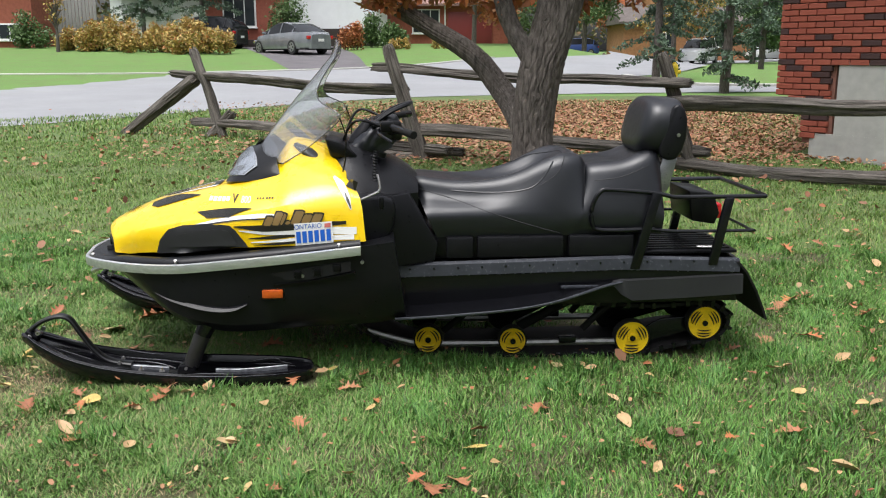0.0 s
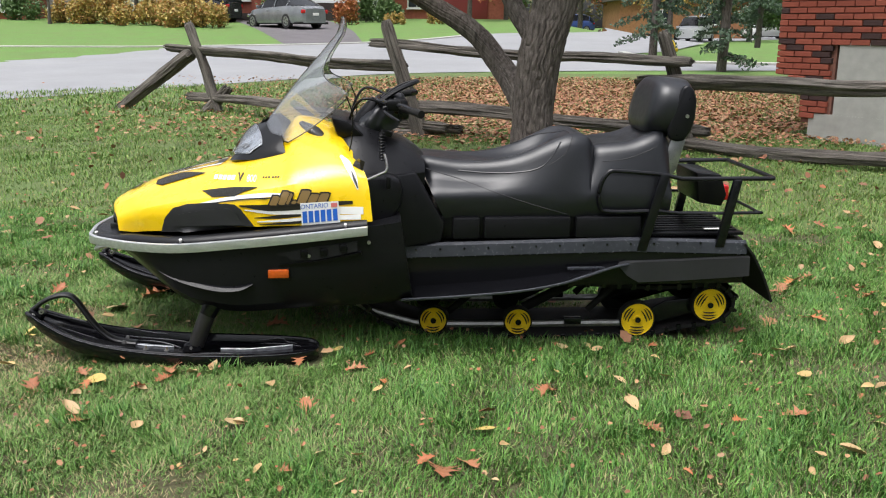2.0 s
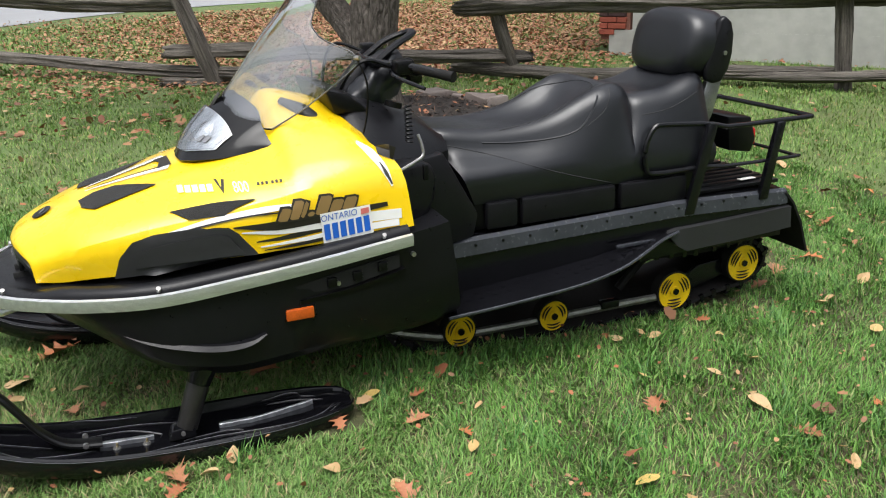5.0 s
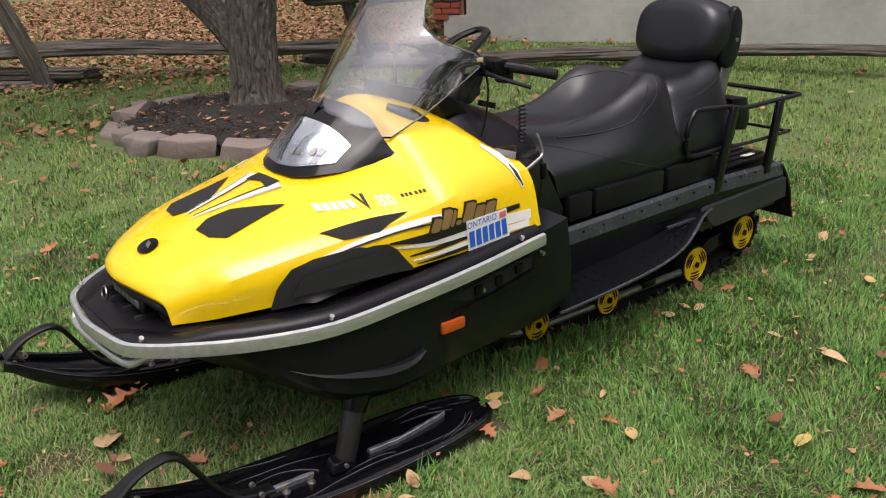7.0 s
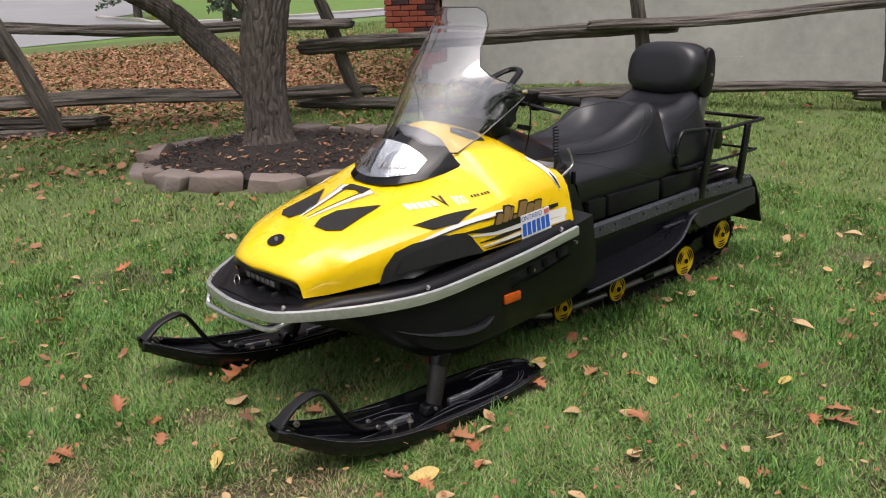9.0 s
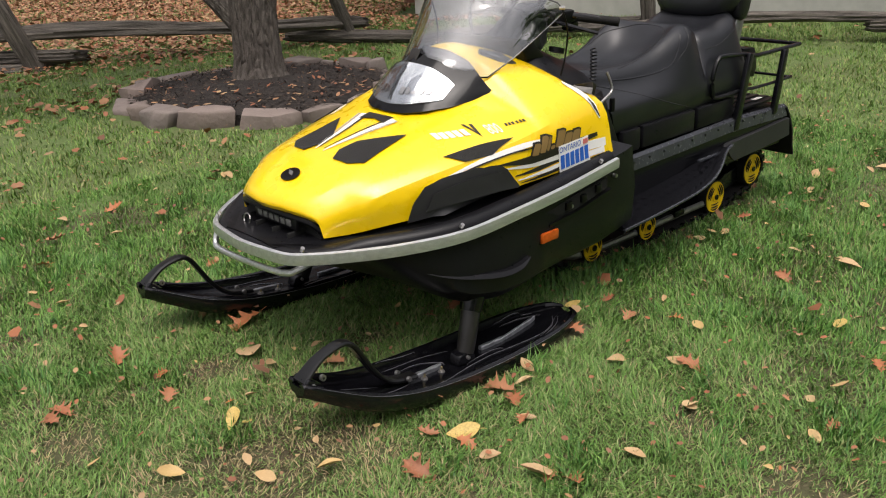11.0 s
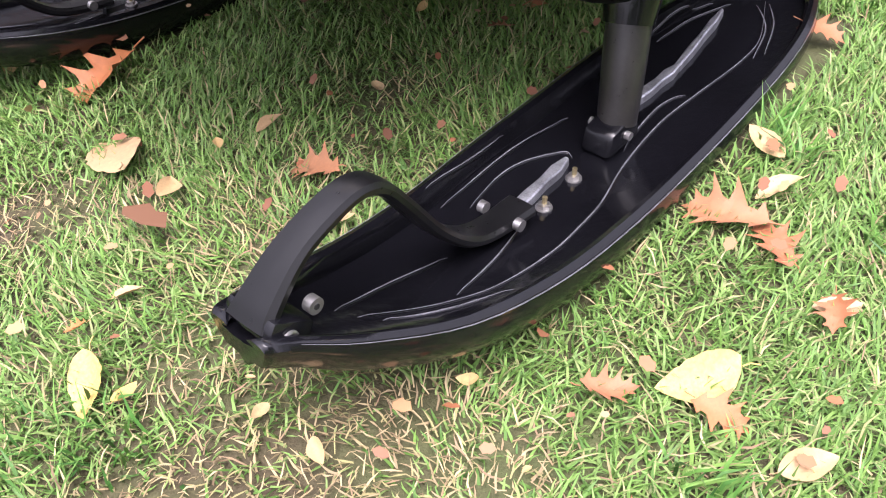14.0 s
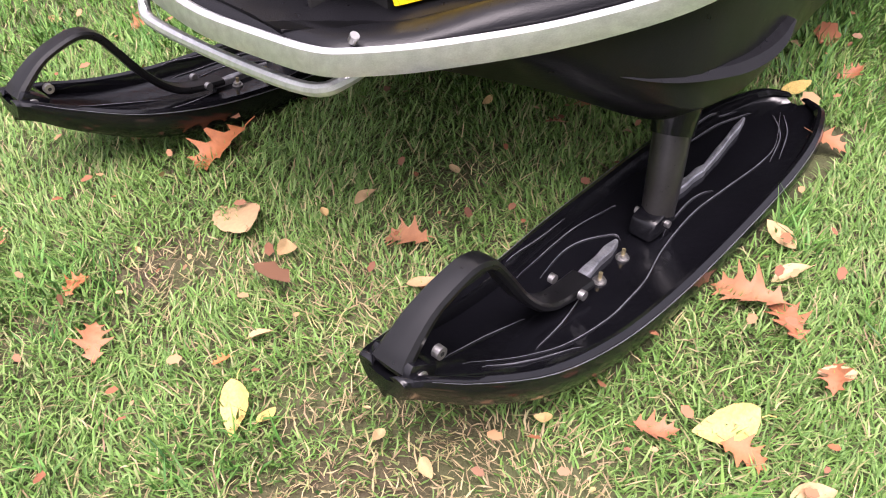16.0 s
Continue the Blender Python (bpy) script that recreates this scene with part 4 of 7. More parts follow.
for s in (-1, 1):
    bm = prism([(0.925, 0.842), (0.965, 0.836), (1.003, 0.842), (1.030, 0.885), (1.043, 0.940), (1.044, 1.010), (1.030, 1.052), (1.000, 1.076), (0.978, 1.060), (0.962, 1.010), (0.938, 0.945), (0.918, 0.885)], "y", 0.012 + s * 0.184 - 0.016, 0.012 + s * 0.184 + 0.016, bevel=0.011)
    part("side_panel", bm, BLACK_MATTE, back, "smooth black side panel", 50)
    part("bracket_face", prism([(0.878, 0.66), (0.884, 0.66), (0.978, 0.862), (0.972, 0.862)], "y", s * 0.150 - 0.018, s * 0.150 + 0.018, bevel=0.002), DULL, back, "bare metal bracket face")
    part("bolt", rod((1.005, 0.012 + s * 0.17, 0.945), (1.005, 0.012 + s * 0.205, 0.945), 0.008, 12), STEEL, back)
    part("bracket", prism([(0.862, 0.60), (0.908, 0.60), (0.982, 0.725), (1.012, 0.845), (0.944, 0.845), (0.905, 0.715)], "y", s * 0.168 - 0.005, s * 0.168 + 0.005, bevel=0.003), SATIN, back, "flat bright satin steel bracket")

# tunnel, running boards, rear deck, flap
part("tunnel", loft([[(x, y, z) for y, z in ((-0.272, 0.22), (-0.276, 0.355), (-0.262, t), (-0.20, t + 0.008), (0.20, t + 0.008), (0.262, t), (0.276, 0.355), (0.272, 0.22))] for x, t in ((-0.26, 0.405), (0.75, 0.418), (1.255, 0.400))]), BLACK_STEEL, sled, "black painted tunnel", 20)
for s in (-1, 1):
    part("tunnel_rail", loft([[(x, s * (0.262 + dy), z + dz) for dy, dz in ((0.0, 0.026), (0.016, 0.016), (0.022, -0.03), (0.012, -0.036))] for x, z in ((-0.255, 0.385), (0.75, 0.402), (1.252, 0.384))]), TUNNEL_PAINT, sled, "dark aluminium side rail", 25)
    for k in range(14):
        x = -0.15 + k * 0.1
        z = 0.385 + 0.017 * min(1, (x + 0.255)) + 0.002
        part("rivet", rod((x, s * 0.275, z), (x, s * 0.2845, z), 0.0042, 8), BLACK_STEEL, sled)
BOARD = [(-0.215, 0.452, 0.222), (0.00, 0.452, 0.232), (0.25, 0.446, 0.250), (0.42, 0.418, 0.270), (0.55, 0.370, 0.293), (0.66, 0.322, 0.311), (0.74, 0.302, 0.322)]
for s in (-1, 1):
    bm = loft([[(x, s * 0.27, z + 0.002), (x, s * y, z), (x, s * y, z - 0.006), (x, s * 0.27, z - 0.006)] for x, y, z in BOARD])
    board = part("running_board", bm, BLACK_STEEL, sled, "black perforated running board", 25)
    part("board_edge", tube([(x, s * y, z) for x, y, z in BOARD], 0.0065, 8, 4), TUNNEL_PAINT, board, "worn rolled edge")
    for x, y, z in smooth_line([(x, s * (y - 0.03), z + 0.003) for x, y, z in BOARD], 4)[1:-2]:
        part("stud", rod((x, y, z), (x, y, z + 0.004), 0.004, 6), BLACK_STEEL, board)
    for k in range(16):
        x = -0.16 + k * 0.05
        y, z = lerp_table(BOARD, x)
        for q in (0.25, 0.5):
            yy = 0.27 + (y - 0.27) * q
            if y - 0.27 > 0.07:
                part("tread", rod((x, s * yy, z + 0.001), (x, s * yy, z + 0.006), 0.008, 6), BLACK_STEEL, board)
    part("brace_bar", box((0.56, s * 0.30, 0.306), (0.16, 0.014, 0.012), 0.003), TUNNEL_PAINT, sled)
    bm = loft([[(x, s * 0.275, t), (x, s * (0.292), t - 0.004), (x, s * 0.304, b), (x, s * 0.290, b)] for x, t, b in ((0.70, 0.322, 0.312), (0.74, 0.330, 0.268), (0.79, 0.330, 0.238), (1.0, 0.336, 0.246), (1.22, 0.345, 0.258), (1.265, 0.345, 0.262))])
    part("side_guard", bm, GREY_PLASTIC, sled, "black plastic side guard", 25)
bm = loft([[(x, y, z) for y in np.linspace(-0.285, 0.285, 9)] for x, z in ((1.245, 0.40), (1.285, 0.355), (1.335, 0.27), (1.375, 0.19), (1.395, 0.135))], closed=False)
bmesh.ops.solidify(bm, geom=bm.faces[:], thickness=0.009)
part("snow_flap", bm, RUBBER, sled, "black rubber snow flap", 60)
part("rear_deck", box((1.05, 0, 0.428), (0.42, 0.44, 0.014), 0.004), BLACK_MATTE, sled)
for k in range(9):
    part("deck_rib", box((1.06, -0.18 + k * 0.045, 0.437), (0.36, 0.02, 0.010), 0.004), BLACK_PLASTIC, sled)
part("deck_label", box((1.13, -0.19, 0.4445), (0.07, 0.022, 0.002)), WHITE, sled, "small white label")

# cargo rack
rack = part("cargo_rack", tube([(0.88, -0.262, 0.540), (0.66, -0.262, 0.538), (0.615, -0.262, 0.565), (0.612, -0.262, 0.64), (0.645, -0.262, 0.702), (0.70, -0.262, 0.708), (0.90, -0.262, 0.694), (1.20, -0.262, 0.694), (1.345, -0.262, 0.694), (1.372, -0.235, 0.694), (1.376, 0, 0.694), (1.372, 0.235, 0.694), (1.345, 0.262, 0.694), (0.90, 0.262, 0.694), (0.70, 0.262, 0.708), (0.645, 0.262, 0.702), (0.612, 0.262, 0.64), (0.615, 0.262, 0.565), (0.66, 0.262, 0.538), (0.88, 0.262, 0.540)], 0.0095, 10, 4), BLACK_STEEL, sled, "black tubular steel cargo rack")
part("lower_rail", tube([(0.85, -0.258, 0.540), (1.28, -0.258, 0.540), (1.315, -0.23, 0.540), (1.32, 0, 0.540), (1.315, 0.23, 0.540), (1.28, 0.258, 0.540), (0.85, 0.258, 0.540)], 0.0085, 10, 4), BLACK_STEEL, rack)
part("cross_rail", rod((0.885, -0.26, 0.69), (0.885, 0.26, 0.69), 0.009, 10), BLACK_STEEL, rack)
part("cross_rail", tube([(0.90, 0.21, 0.698), (1.12, 0.19, 0.70), (1.345, 0.235, 0.697)], 0.008, 8, 4), BLACK_STEEL, rack)
for s in (-1, 1):
    part("rack_post", prism([(0.775, 0.372), (0.818, 0.372), (0.905, 0.70), (0.862, 0.70)], "y", s * 0.272 - 0.014, s * 0.272 + 0.008, bevel=0.004), BLACK_STEEL, rack, "flat black rack post")
    part("rack_post", prism([(1.112, 0.385), (1.152, 0.385), (1.228, 0.692), (1.192, 0.692)], "y", s * 0.272 - 0.014, s * 0.272 + 0.008, bevel=0.004), BLACK_STEEL, rack, "flat black rack post")
tail = part("tail_box", prism([(1.085, 0.700), (1.195, 0.690), (1.225, 0.60), (1.20, 0.545), (1.10, 0.565)], "y", -0.14, 0.14, bevel=0.008), BLACK_PLASTIC, sled, "black tail lamp housing")
part("tail_light", box((1.228, 0, 0.605), (0.03, 0.24, 0.07), 0.01), RED, tail, "red tail lamp")

# track and suspension
TRACK = [(-0.42, 0.16), (-0.30, 0.055), (-0.14, -0.030), (0.10, -0.046), (0.50, -0.048), (0.86, -0.042), (1.02, -0.012), (1.18, 0.010), (1.252, 0.06), (1.262, 0.125), (1.20, 0.185), (1.10, 0.195), (0.92, 0.185), (0.60, 0.205), (0.20, 0.215), (-0.20, 0.22), (-0.38, 0.22)]
loop = [p.xz for p in smooth_line([(x, 0, z) for x, z in TRACK + TRACK[:1]], 5)][:-1]
inner = []
for i, p in enumerate(loop):
    d = loop[(i + 1) % len(loop)] - loop[i - 1]
    inner.append(p + Vector((-d.y, d.x)).normalized() * 0.014)
bm = bmesh.new()
rings = []
for o, q in zip(loop, inner):
    rings.append([bm.verts.new(v) for v in ((o.x, -0.2, o.y), (o.x, 0.2, o.y), (q.x, 0.2, q.y), (q.x, -0.2, q.y))])
for a, b in zip(rings, rings[1:] + rings[:1]):
    for k in range(4):
        bm.faces.new((a[k], a[(k + 1) % 4], b[(k + 1) % 4], b[k]))
bmesh.ops.recalc_face_normals(bm, faces=bm.faces)
track = part("track", bm, RUBBER, sled, "black rubber track with lugs", 30)
total, step_len, acc = 0.0, 0.052, 0.0
for i in range(len(loop)):
    p, q = loop[i], loop[(i + 1) % len(loop)]
    acc += (q - p).length
    if acc > step_len:
        acc = 0
        d = (q - p).normalized()
        o = Vector((d.y, -d.x))
        ang = math.atan2(-d.y, d.x)
        m = Matrix.Translation((p.x + o.x * 0.010, 0, p.y + o.y * 0.010)) @ Matrix.Rotation(ang, 4, "Y")
        part("lug", box((0, 0, 0), (0.012, 0.39, 0.022), m=m), RUBBER, track)
        m = Matrix.Translation((p.x - o.x * 0.006, 0, p.y - o.y * 0.006)) @ Matrix.Rotation(ang, 4, "Y")
        part("drive_clip", box((0, -0.197, 0), (0.018, 0.012, 0.026), m=m), BLACK_STEEL, track)
for s in (-1, 1):
    part("slide_rail", tube([(-0.40, s * 0.188, 0.135), (-0.33, s * 0.188, 0.092), (-0.20, s * 0.188, 0.050), (-0.10, s * 0.188, 0.030), (0.20, s * 0.188, 0.022), (0.60, s * 0.188, 0.020), (0.80, s * 0.188, 0.018)], 0.012, 8, 4, flat=1.3), STEEL, sled, "scuffed grey slide rail")
    part("rail_clamp", box((0.54, s * 0.192, 0.035), (0.075, 0.03, 0.03), 0.004), BLACK_STEEL, sled)
    part("shock", rod((0.34, s * 0.08, 0.06), (0.60, s * 0.06, 0.19), 0.022, 12), RUBBER, sled)
    part("swing_arm", tube([(0.62, s * 0.13, 0.06), (0.68, s * 0.13, 0.12), (0.76, s * 0.13, 0.19)], 0.016, 8, 3), RUBBER, sled)
    part("swing_arm", tube([(0.0, s * 0.12, 0.06), (0.10, s * 0.12, 0.14), (0.22, s * 0.12, 0.20)], 0.015, 8, 3), RUBBER, sled)
    part("idler_arm", prism([(0.80, 0.02), (0.87, -0.005), (1.17, 0.075), (1.16, 0.125), (0.96, 0.11)], "y", s * 0.165 - 0.006, s * 0.165 + 0.006, bevel=0.004), BLACK_STEEL, sled)
    for x, z, r in ((-0.072, 0.050, 0.056), (0.298, 0.036, 0.056), (0.828, 0.037, 0.072), (1.150, 0.099, 0.072)):
        y0 = s * 0.207
        wheel = part("idler_wheel", tube([(x, y0 - s * 0.045, z), (x, y0 - s * 0.004, z)], r + 0.007, 28), RUBBER, sled, "yellow idler wheel with a black tyre", 30)
        bm = rod((x, y0 - s * 0.04, z), (x, y0, z), r, 32)
        bmesh.ops.inset_individual(bm, faces=[max((f for f in bm.faces if len(f.verts) > 8), key=lambda f: s * f.calc_center_median().y)], thickness=0.006, depth=-0.002)
        part("disc", bm, WHEEL_YELLOW, wheel, "yellow plastic disc", 30)
        part("hub", rod((x, y0 - 0.01 * s, z), (x, y0 + s * 0.004, z), 0.020, 18), WHEEL_YELLOW, wheel)
        part("hub_bolt", rod((x, y0, z), (x, y0 + s * 0.010, z), 0.0125, 12), BLACK_STEEL, wheel)
        for k in range(3):
            for rr, ww in (((0.50, 0.75), (0.68, 0.62), (0.86, 0.50)) if r > 0.06 else ((0.60, 0.80), (0.82, 0.62))):
                mid = k * 2 * math.pi / 3 + 0.5
                arc = [(x + r * (rr + 0.10 * abs(q) ** 2 * (rr < 0.8)) * math.cos(mid + ww * q), y0 + s * 0.0006, z + r * (rr + 0.10 * abs(q) ** 2 * (rr < 0.8)) * math.sin(mid + ww * q)) for q in (-1, -0.6, -0.2, 0.2, 0.6, 1)]
                part("slot", tube(arc, [0.0010, 0.0026, 0.0032, 0.0032, 0.0026, 0.0010], 6, 2), DARK, wheel)

# skis
HANDLE = material("satin_black_handle", (0.005, 0.005, 0.0055), 0.30, spec=0.45, vary=0.3, scale=12)
SADDLE = material("scuffed_saddle_steel", (0.40, 0.41, 0.44), 0.38, 0.75, vary=0.6, scale=45, bump=0.1, bump_scale=120)
BRASS = material("dull_brass", (0.36, 0.30, 0.17), 0.4, 0.8, vary=0.3, scale=60)
SPINDLE = material("worn_black_tube", (0.02, 0.019, 0.018), 0.3, spec=0.5, vary=0.5, scale=20)
SKI = [
    # x from the spindle, centre line, half width, floor z, rim height
    (-0.606, 0.002, 0.026, 0.152, 0.012),
    (-0.598, 0.001, 0.032, 0.149, 0.016),
    (-0.578, -0.002, 0.040, 0.139, 0.020),
    (-0.530, -0.012, 0.062, 0.112, 0.030),
    (-0.430, -0.021, 0.088, 0.066, 0.038),
    (-0.300, -0.016, 0.106, 0.029, 0.041),
    (-0.160, -0.004, 0.117, 0.006, 0.042),
    (-0.010, 0.006, 0.120, -0.008, 0.042),
    (0.140, 0.012, 0.119, -0.013, 0.042),
    (0.270, 0.013, 0.112, -0.011, 0.040),
    (0.370, 0.012, 0.098, -0.007, 0.038),
    (0.440, 0.011, 0.078, -0.002, 0.034),
    (0.484, 0.009, 0.056, 0.004, 0.028),
    (0.503, 0.008, 0.022, 0.010, 0.020),
]
PIVOT = -1.05


def ski_ring(x, c, w, z, r):
    """Across the ski: a rolled outer lip, a sloping wall, a smooth floor with a shallow middle channel, and the keel below."""
    half = [(w * 0.93, z - 0.022), (w + 0.004, z - 0.012), (w + 0.010, z + r * 0.2), (w + 0.011, z + r * 0.55), (w + 0.007, z + r * 0.9), (w - 0.001, z + r), (w - 0.008, z + r * 0.92), (w - 0.013, z + r * 0.62), (w * 0.86, z + r * 0.34), (w * 0.72, z + r * 0.20), (w * 0.58, z + r * 0.13), (w * 0.44, z + r * 0.03), (w * 0.28, z - 0.001), (w * 0.10, z)]
    under = [(w * 0.30, z - 0.024), (w * 0.10, z - 0.034)]
    top = [(x, c - y, q) for y, q in half] + [(x, c + y, q) for y, q in reversed(half)]
    return top + [(x, c + y, q) for y, q in under] + [(x, c - y, q) for y, q in reversed(under)]


# contours moulded into the ski's floor, on the plan: x from the spindle, y to the inside
CONTOURS = [
    [(-0.490, -0.017), (-0.405, -0.046), (-0.337, -0.065), (-0.243, -0.070), (-0.180, -0.064), (-0.116, -0.054), (-0.022, -0.028), (0.094, -0.013), (0.196, -0.018), (0.298, -0.028), (0.370, -0.022), (0.470, 0.020)],
    [(-0.472, -0.033), (-0.414, -0.056), (-0.329, -0.084)],
    [(-0.377, -0.045), (-0.297, -0.030), (-0.223, -0.010)],
    [(-0.278, 0.088), (-0.179, 0.100), (-0.106, 0.108)],
    [(-0.270, 0.074), (-0.148, 0.092), (-0.074, 0.096), (0.016, 0.090)],
    [(-0.238, 0.055), (-0.162, 0.072), (-0.107, 0.070), (-0.051, 0.050), (-0.052, 0.034)],
    [(0.250, 0.112), (0.340, 0.104), (0.410, 0.082)],
    [(0.264, 0.098), (0.350, 0.088), (0.430, 0.060)],
    [(0.005, -0.010), (0.041, 0.000), (0.114, 0.009), (0.154, 0.005), (0.175, -0.006)],
    [(0.455, 0.028), (0.400, -0.016), (0.313, -0.040)],
    [(0.466, 0.012), (0.415, -0.022), (0.328, -0.050)],
    [(-0.330, 0.010), (-0.420, 0.012), (-0.500, 0.004)],
]


def ski(side, turn):
    base = new("ski")
    inb = -math.copysign(1, side)
    base.empty_display_size = 0.05
    base.parent = sled
    base["label"] = "black plastic ski with a loop handle"
    base.matrix_basis = pose(PIVOT, side, 0.030, 0, 1.9, turn)
    pos = smooth_line([(x, c, w) for x, c, w, z, r in SKI], 4)
    lev = smooth_line([(x, z, r) for x, c, w, z, r in SKI], 4)
    body = part("ski_body", loft([ski_ring(p.x, p.y, max(0.004, p.z), q.y, max(0.003, q.z)) for p, q in zip(pos, lev)]), SKI_PLASTIC, base, "wet black plastic ski body", 40)
    tree_ = BVHTree.FromPolygons([v.co[:] for v in body.data.vertices], [p.vertices[:] for p in body.data.polygons])

    def floor_at(x, y, lift=0.0):
        hit = tree_.ray_cast(Vector((x, y, 1)), Vector((0, 0, -1)))
        return Vector((x, y, (hit[0].z if hit[0] else 0.03) + lift))

    for n, line in enumerate(CONTOURS):
        flat = smooth_line([(x, y, 0) for x, y in line], 8)
        thick = [0.0006, 0.0030, 0.0034, 0.0030, 0.0006]
        part("moulded_ridge", tube([floor_at(p.x, p.y, -0.0006) for p in flat], thick, 8), SKI_PLASTIC, body, "", 60)
        # the glint on each ridge is a thin pale line laid on its crest
        part("worn_crest", tube([floor_at(p.x, p.y, 0.0024 - 0.0026 * (i in (0, len(flat) - 1))) for i, p in enumerate(flat)], [0.0003, 0.0008, 0.0010, 0.0008, 0.0003], 5), SKI_GLINT, body, "pale painted glint along the crest" if n == 0 else "", 60)
    # thin pale lines along the lip, painted in place of its glints
    for sy in (-1, 1):
        lip = [(p.x, p.y + sy * (p.z + 0.0085), q.y + q.z * 0.86) for p, q in zip(pos[8:-8], lev[8:-8])]
        part("worn_crest", tube(lip, [0.0002, 0.0008, 0.0009, 0.0008, 0.0002], 5), SKI_GLINT, body, "", 60)
    h0 = [(-0.590, 0.002, 0.158), (-0.574, 0.001, 0.176), (-0.536, 0, 0.205), (-0.492, -0.002, 0.222), (-0.458, -0.003, 0.226), (-0.430, -0.003, 0.212), (-0.402, -0.003, 0.172), (-0.366, -0.002, 0.116), (-0.330, 0, 0.074), (-0.295, 0, 0.050), (-0.250, 0.001, 0.038), (-0.205, 0.002, 0.032)]
    line = smooth_line(h0, 6)
    rings = []
    for i, p in enumerate(line):
        d = (line[min(i + 1, len(line) - 1)] - line[max(i - 1, 0)]).normalized()
        nrm = Vector((-d.z, 0, d.x))
        k = i / (len(line) - 1)
        w, th = 0.022 + 0.007 * max(0, 1 - 5 * k) - 0.005 * math.sin(math.pi * k), 0.0075 + 0.003 * max(0, 1 - 5 * k)
        rings.append([p + Vector((0, w * c, 0)) + nrm * th * q for c, q in ((-1, -0.4), (-1, 0.3), (-0.80, 0.95), (-0.2, 1.08), (0.2, 1.08), (0.80, 0.95), (1, 0.3), (1, -0.4), (0.72, -0.95), (-0.72, -0.95))])
    handle = part("loop_handle", loft(rings), HANDLE, base, "black moulded loop handle", 28)
    bm = box((0, 0, 0), (0.052, 0.066, 0.024), 0.007, m=Matrix.Translation((-0.572, 0.001, 0.152)) @ Matrix.Rotation(radians(35), 4, "Y"))
    part("handle_foot", bm, SKI_PLASTIC, base)
    for sy in (-1, 1):
        part("bolt", rod((-0.545, sy * 0.026, 0.166), (-0.545, sy * 0.036, 0.166), 0.0085, 16), STEEL, handle, "round steel bolt")
        part("bolt_socket", rod((-0.545, sy * 0.034, 0.166), (-0.545, sy * 0.0366, 0.166), 0.0035, 6), DARK, handle)
        part("bolt", rod((-0.246, sy * 0.022, 0.045), (-0.246, sy * 0.031, 0.045), 0.0075, 16), STEEL, handle, "round steel bolt")
        part("ring_pin", tube([(-0.578 + 0.008 * math.cos(a), sy * 0.034, 0.150 + 0.008 * math.sin(a)) for a in np.linspace(-0.4, 3.4, 9)], 0.002, 6), STEEL, base)
    # saddle: two bare rails on the floor, before and behind the spindle
    for x0, x1, y0, y1 in ((-0.212, -0.070, 0.012, 0.031), (0.112, 0.225, 0.041, 0.038), (0.225, 0.395, 0.038, 0.058)):
        a, b = floor_at(x0, y0, 0.012), floor_at(x1, y1, 0.012)
        wide = 0.0085 if x1 < 0.3 else 0.006
        bm = loft([[p + Vector((0, dy, dz)) for dy, dz in ((-w, -0.016), (-w, -0.001), (-w + 0.002, 0.001), (w - 0.002, 0.001), (w, -0.001), (w, -0.016))] for p, w in ((a, wide * 0.8), (a.lerp(b, 0.3), wide), (a.lerp(b, 0.55), wide * 0.75), (a.lerp(b, 0.8), wide), (b, wide * 0.45))])
        part("saddle_rail", bm, SADDLE, base, "worn bare metal saddle rail", 40)
    for x, y in ((-0.170, -0.006), (-0.092, 0.004)):
        p = floor_at(x, y)
        part("stud", rod(p, p + Vector((0.002, 0, 0.017)), 0.0034, 8), BRASS, base, "threaded stud")
        part("nut", rod(p, p + Vector((0, 0, 0.008)), 0.0078, 6), STEEL, base, "hex nut")
        part("washer", rod(p, p + Vector((0, 0, 0.0025)), 0.011, 16), STEEL, base)
    part("spindle_foot", prism([(-0.034, -0.004), (0.044, -0.004), (0.042, 0.026), (0.028, 0.038), (-0.022, 0.030)], "y", -0.010, 0.038, bevel=0.008), BLACK_STEEL, base, "black steel spindle foot")
    leg = part("spindle", tube([(0.020, 0.014, 0.02), (0.052, 0.014 + inb * 0.014, 0.11), (0.128, 0.014 + inb * 0.050, 0.31)], [0.027, 0.030, 0.031], 22, 3, flat=1.1), SPINDLE, base, "dark grey spindle tube", 60)
    part("boot", tube([(0.064, 0.014 + inb * 0.020, 0.142), (0.080, 0.014 + inb * 0.027, 0.18), (0.140, 0.014 + inb * 0.056, 0.34)], [0.034, 0.039, 0.043], 22), SKI_PLASTIC, leg)
    part("cotter_bolt", rod((0.006, -0.018, 0.018), (0.006, 0.046, 0.018), 0.006, 10), STEEL, base)
    return base


ski(-0.475, 0.5)
ski(0.428, -1.2)


def proportion(p):
    """The nose is a little shorter and the body a little wider than first drawn, the rack lower."""
    body = float(smoothstep(0.2, 0.3, p.z))
    tail = float(smoothstep(0.85, 1.0, p.x) * smoothstep(0.45, 0.6, p.z))
    return Vector((p.x - 0.052 * min(0.0, p.x + 0.4) - 0.02 * tail, p.y + body * (0.02 * p.y - 0.012), p.z - 0.02 * tail))


on_ski = {o for base in sled.children if base.type == "EMPTY" for o in base.children_recursive}
for ob in sled.children_recursive:
    if ob.type == "MESH" and ob not in on_ski:
        for v in ob.data.vertices:
            v.co = proportion(v.co)


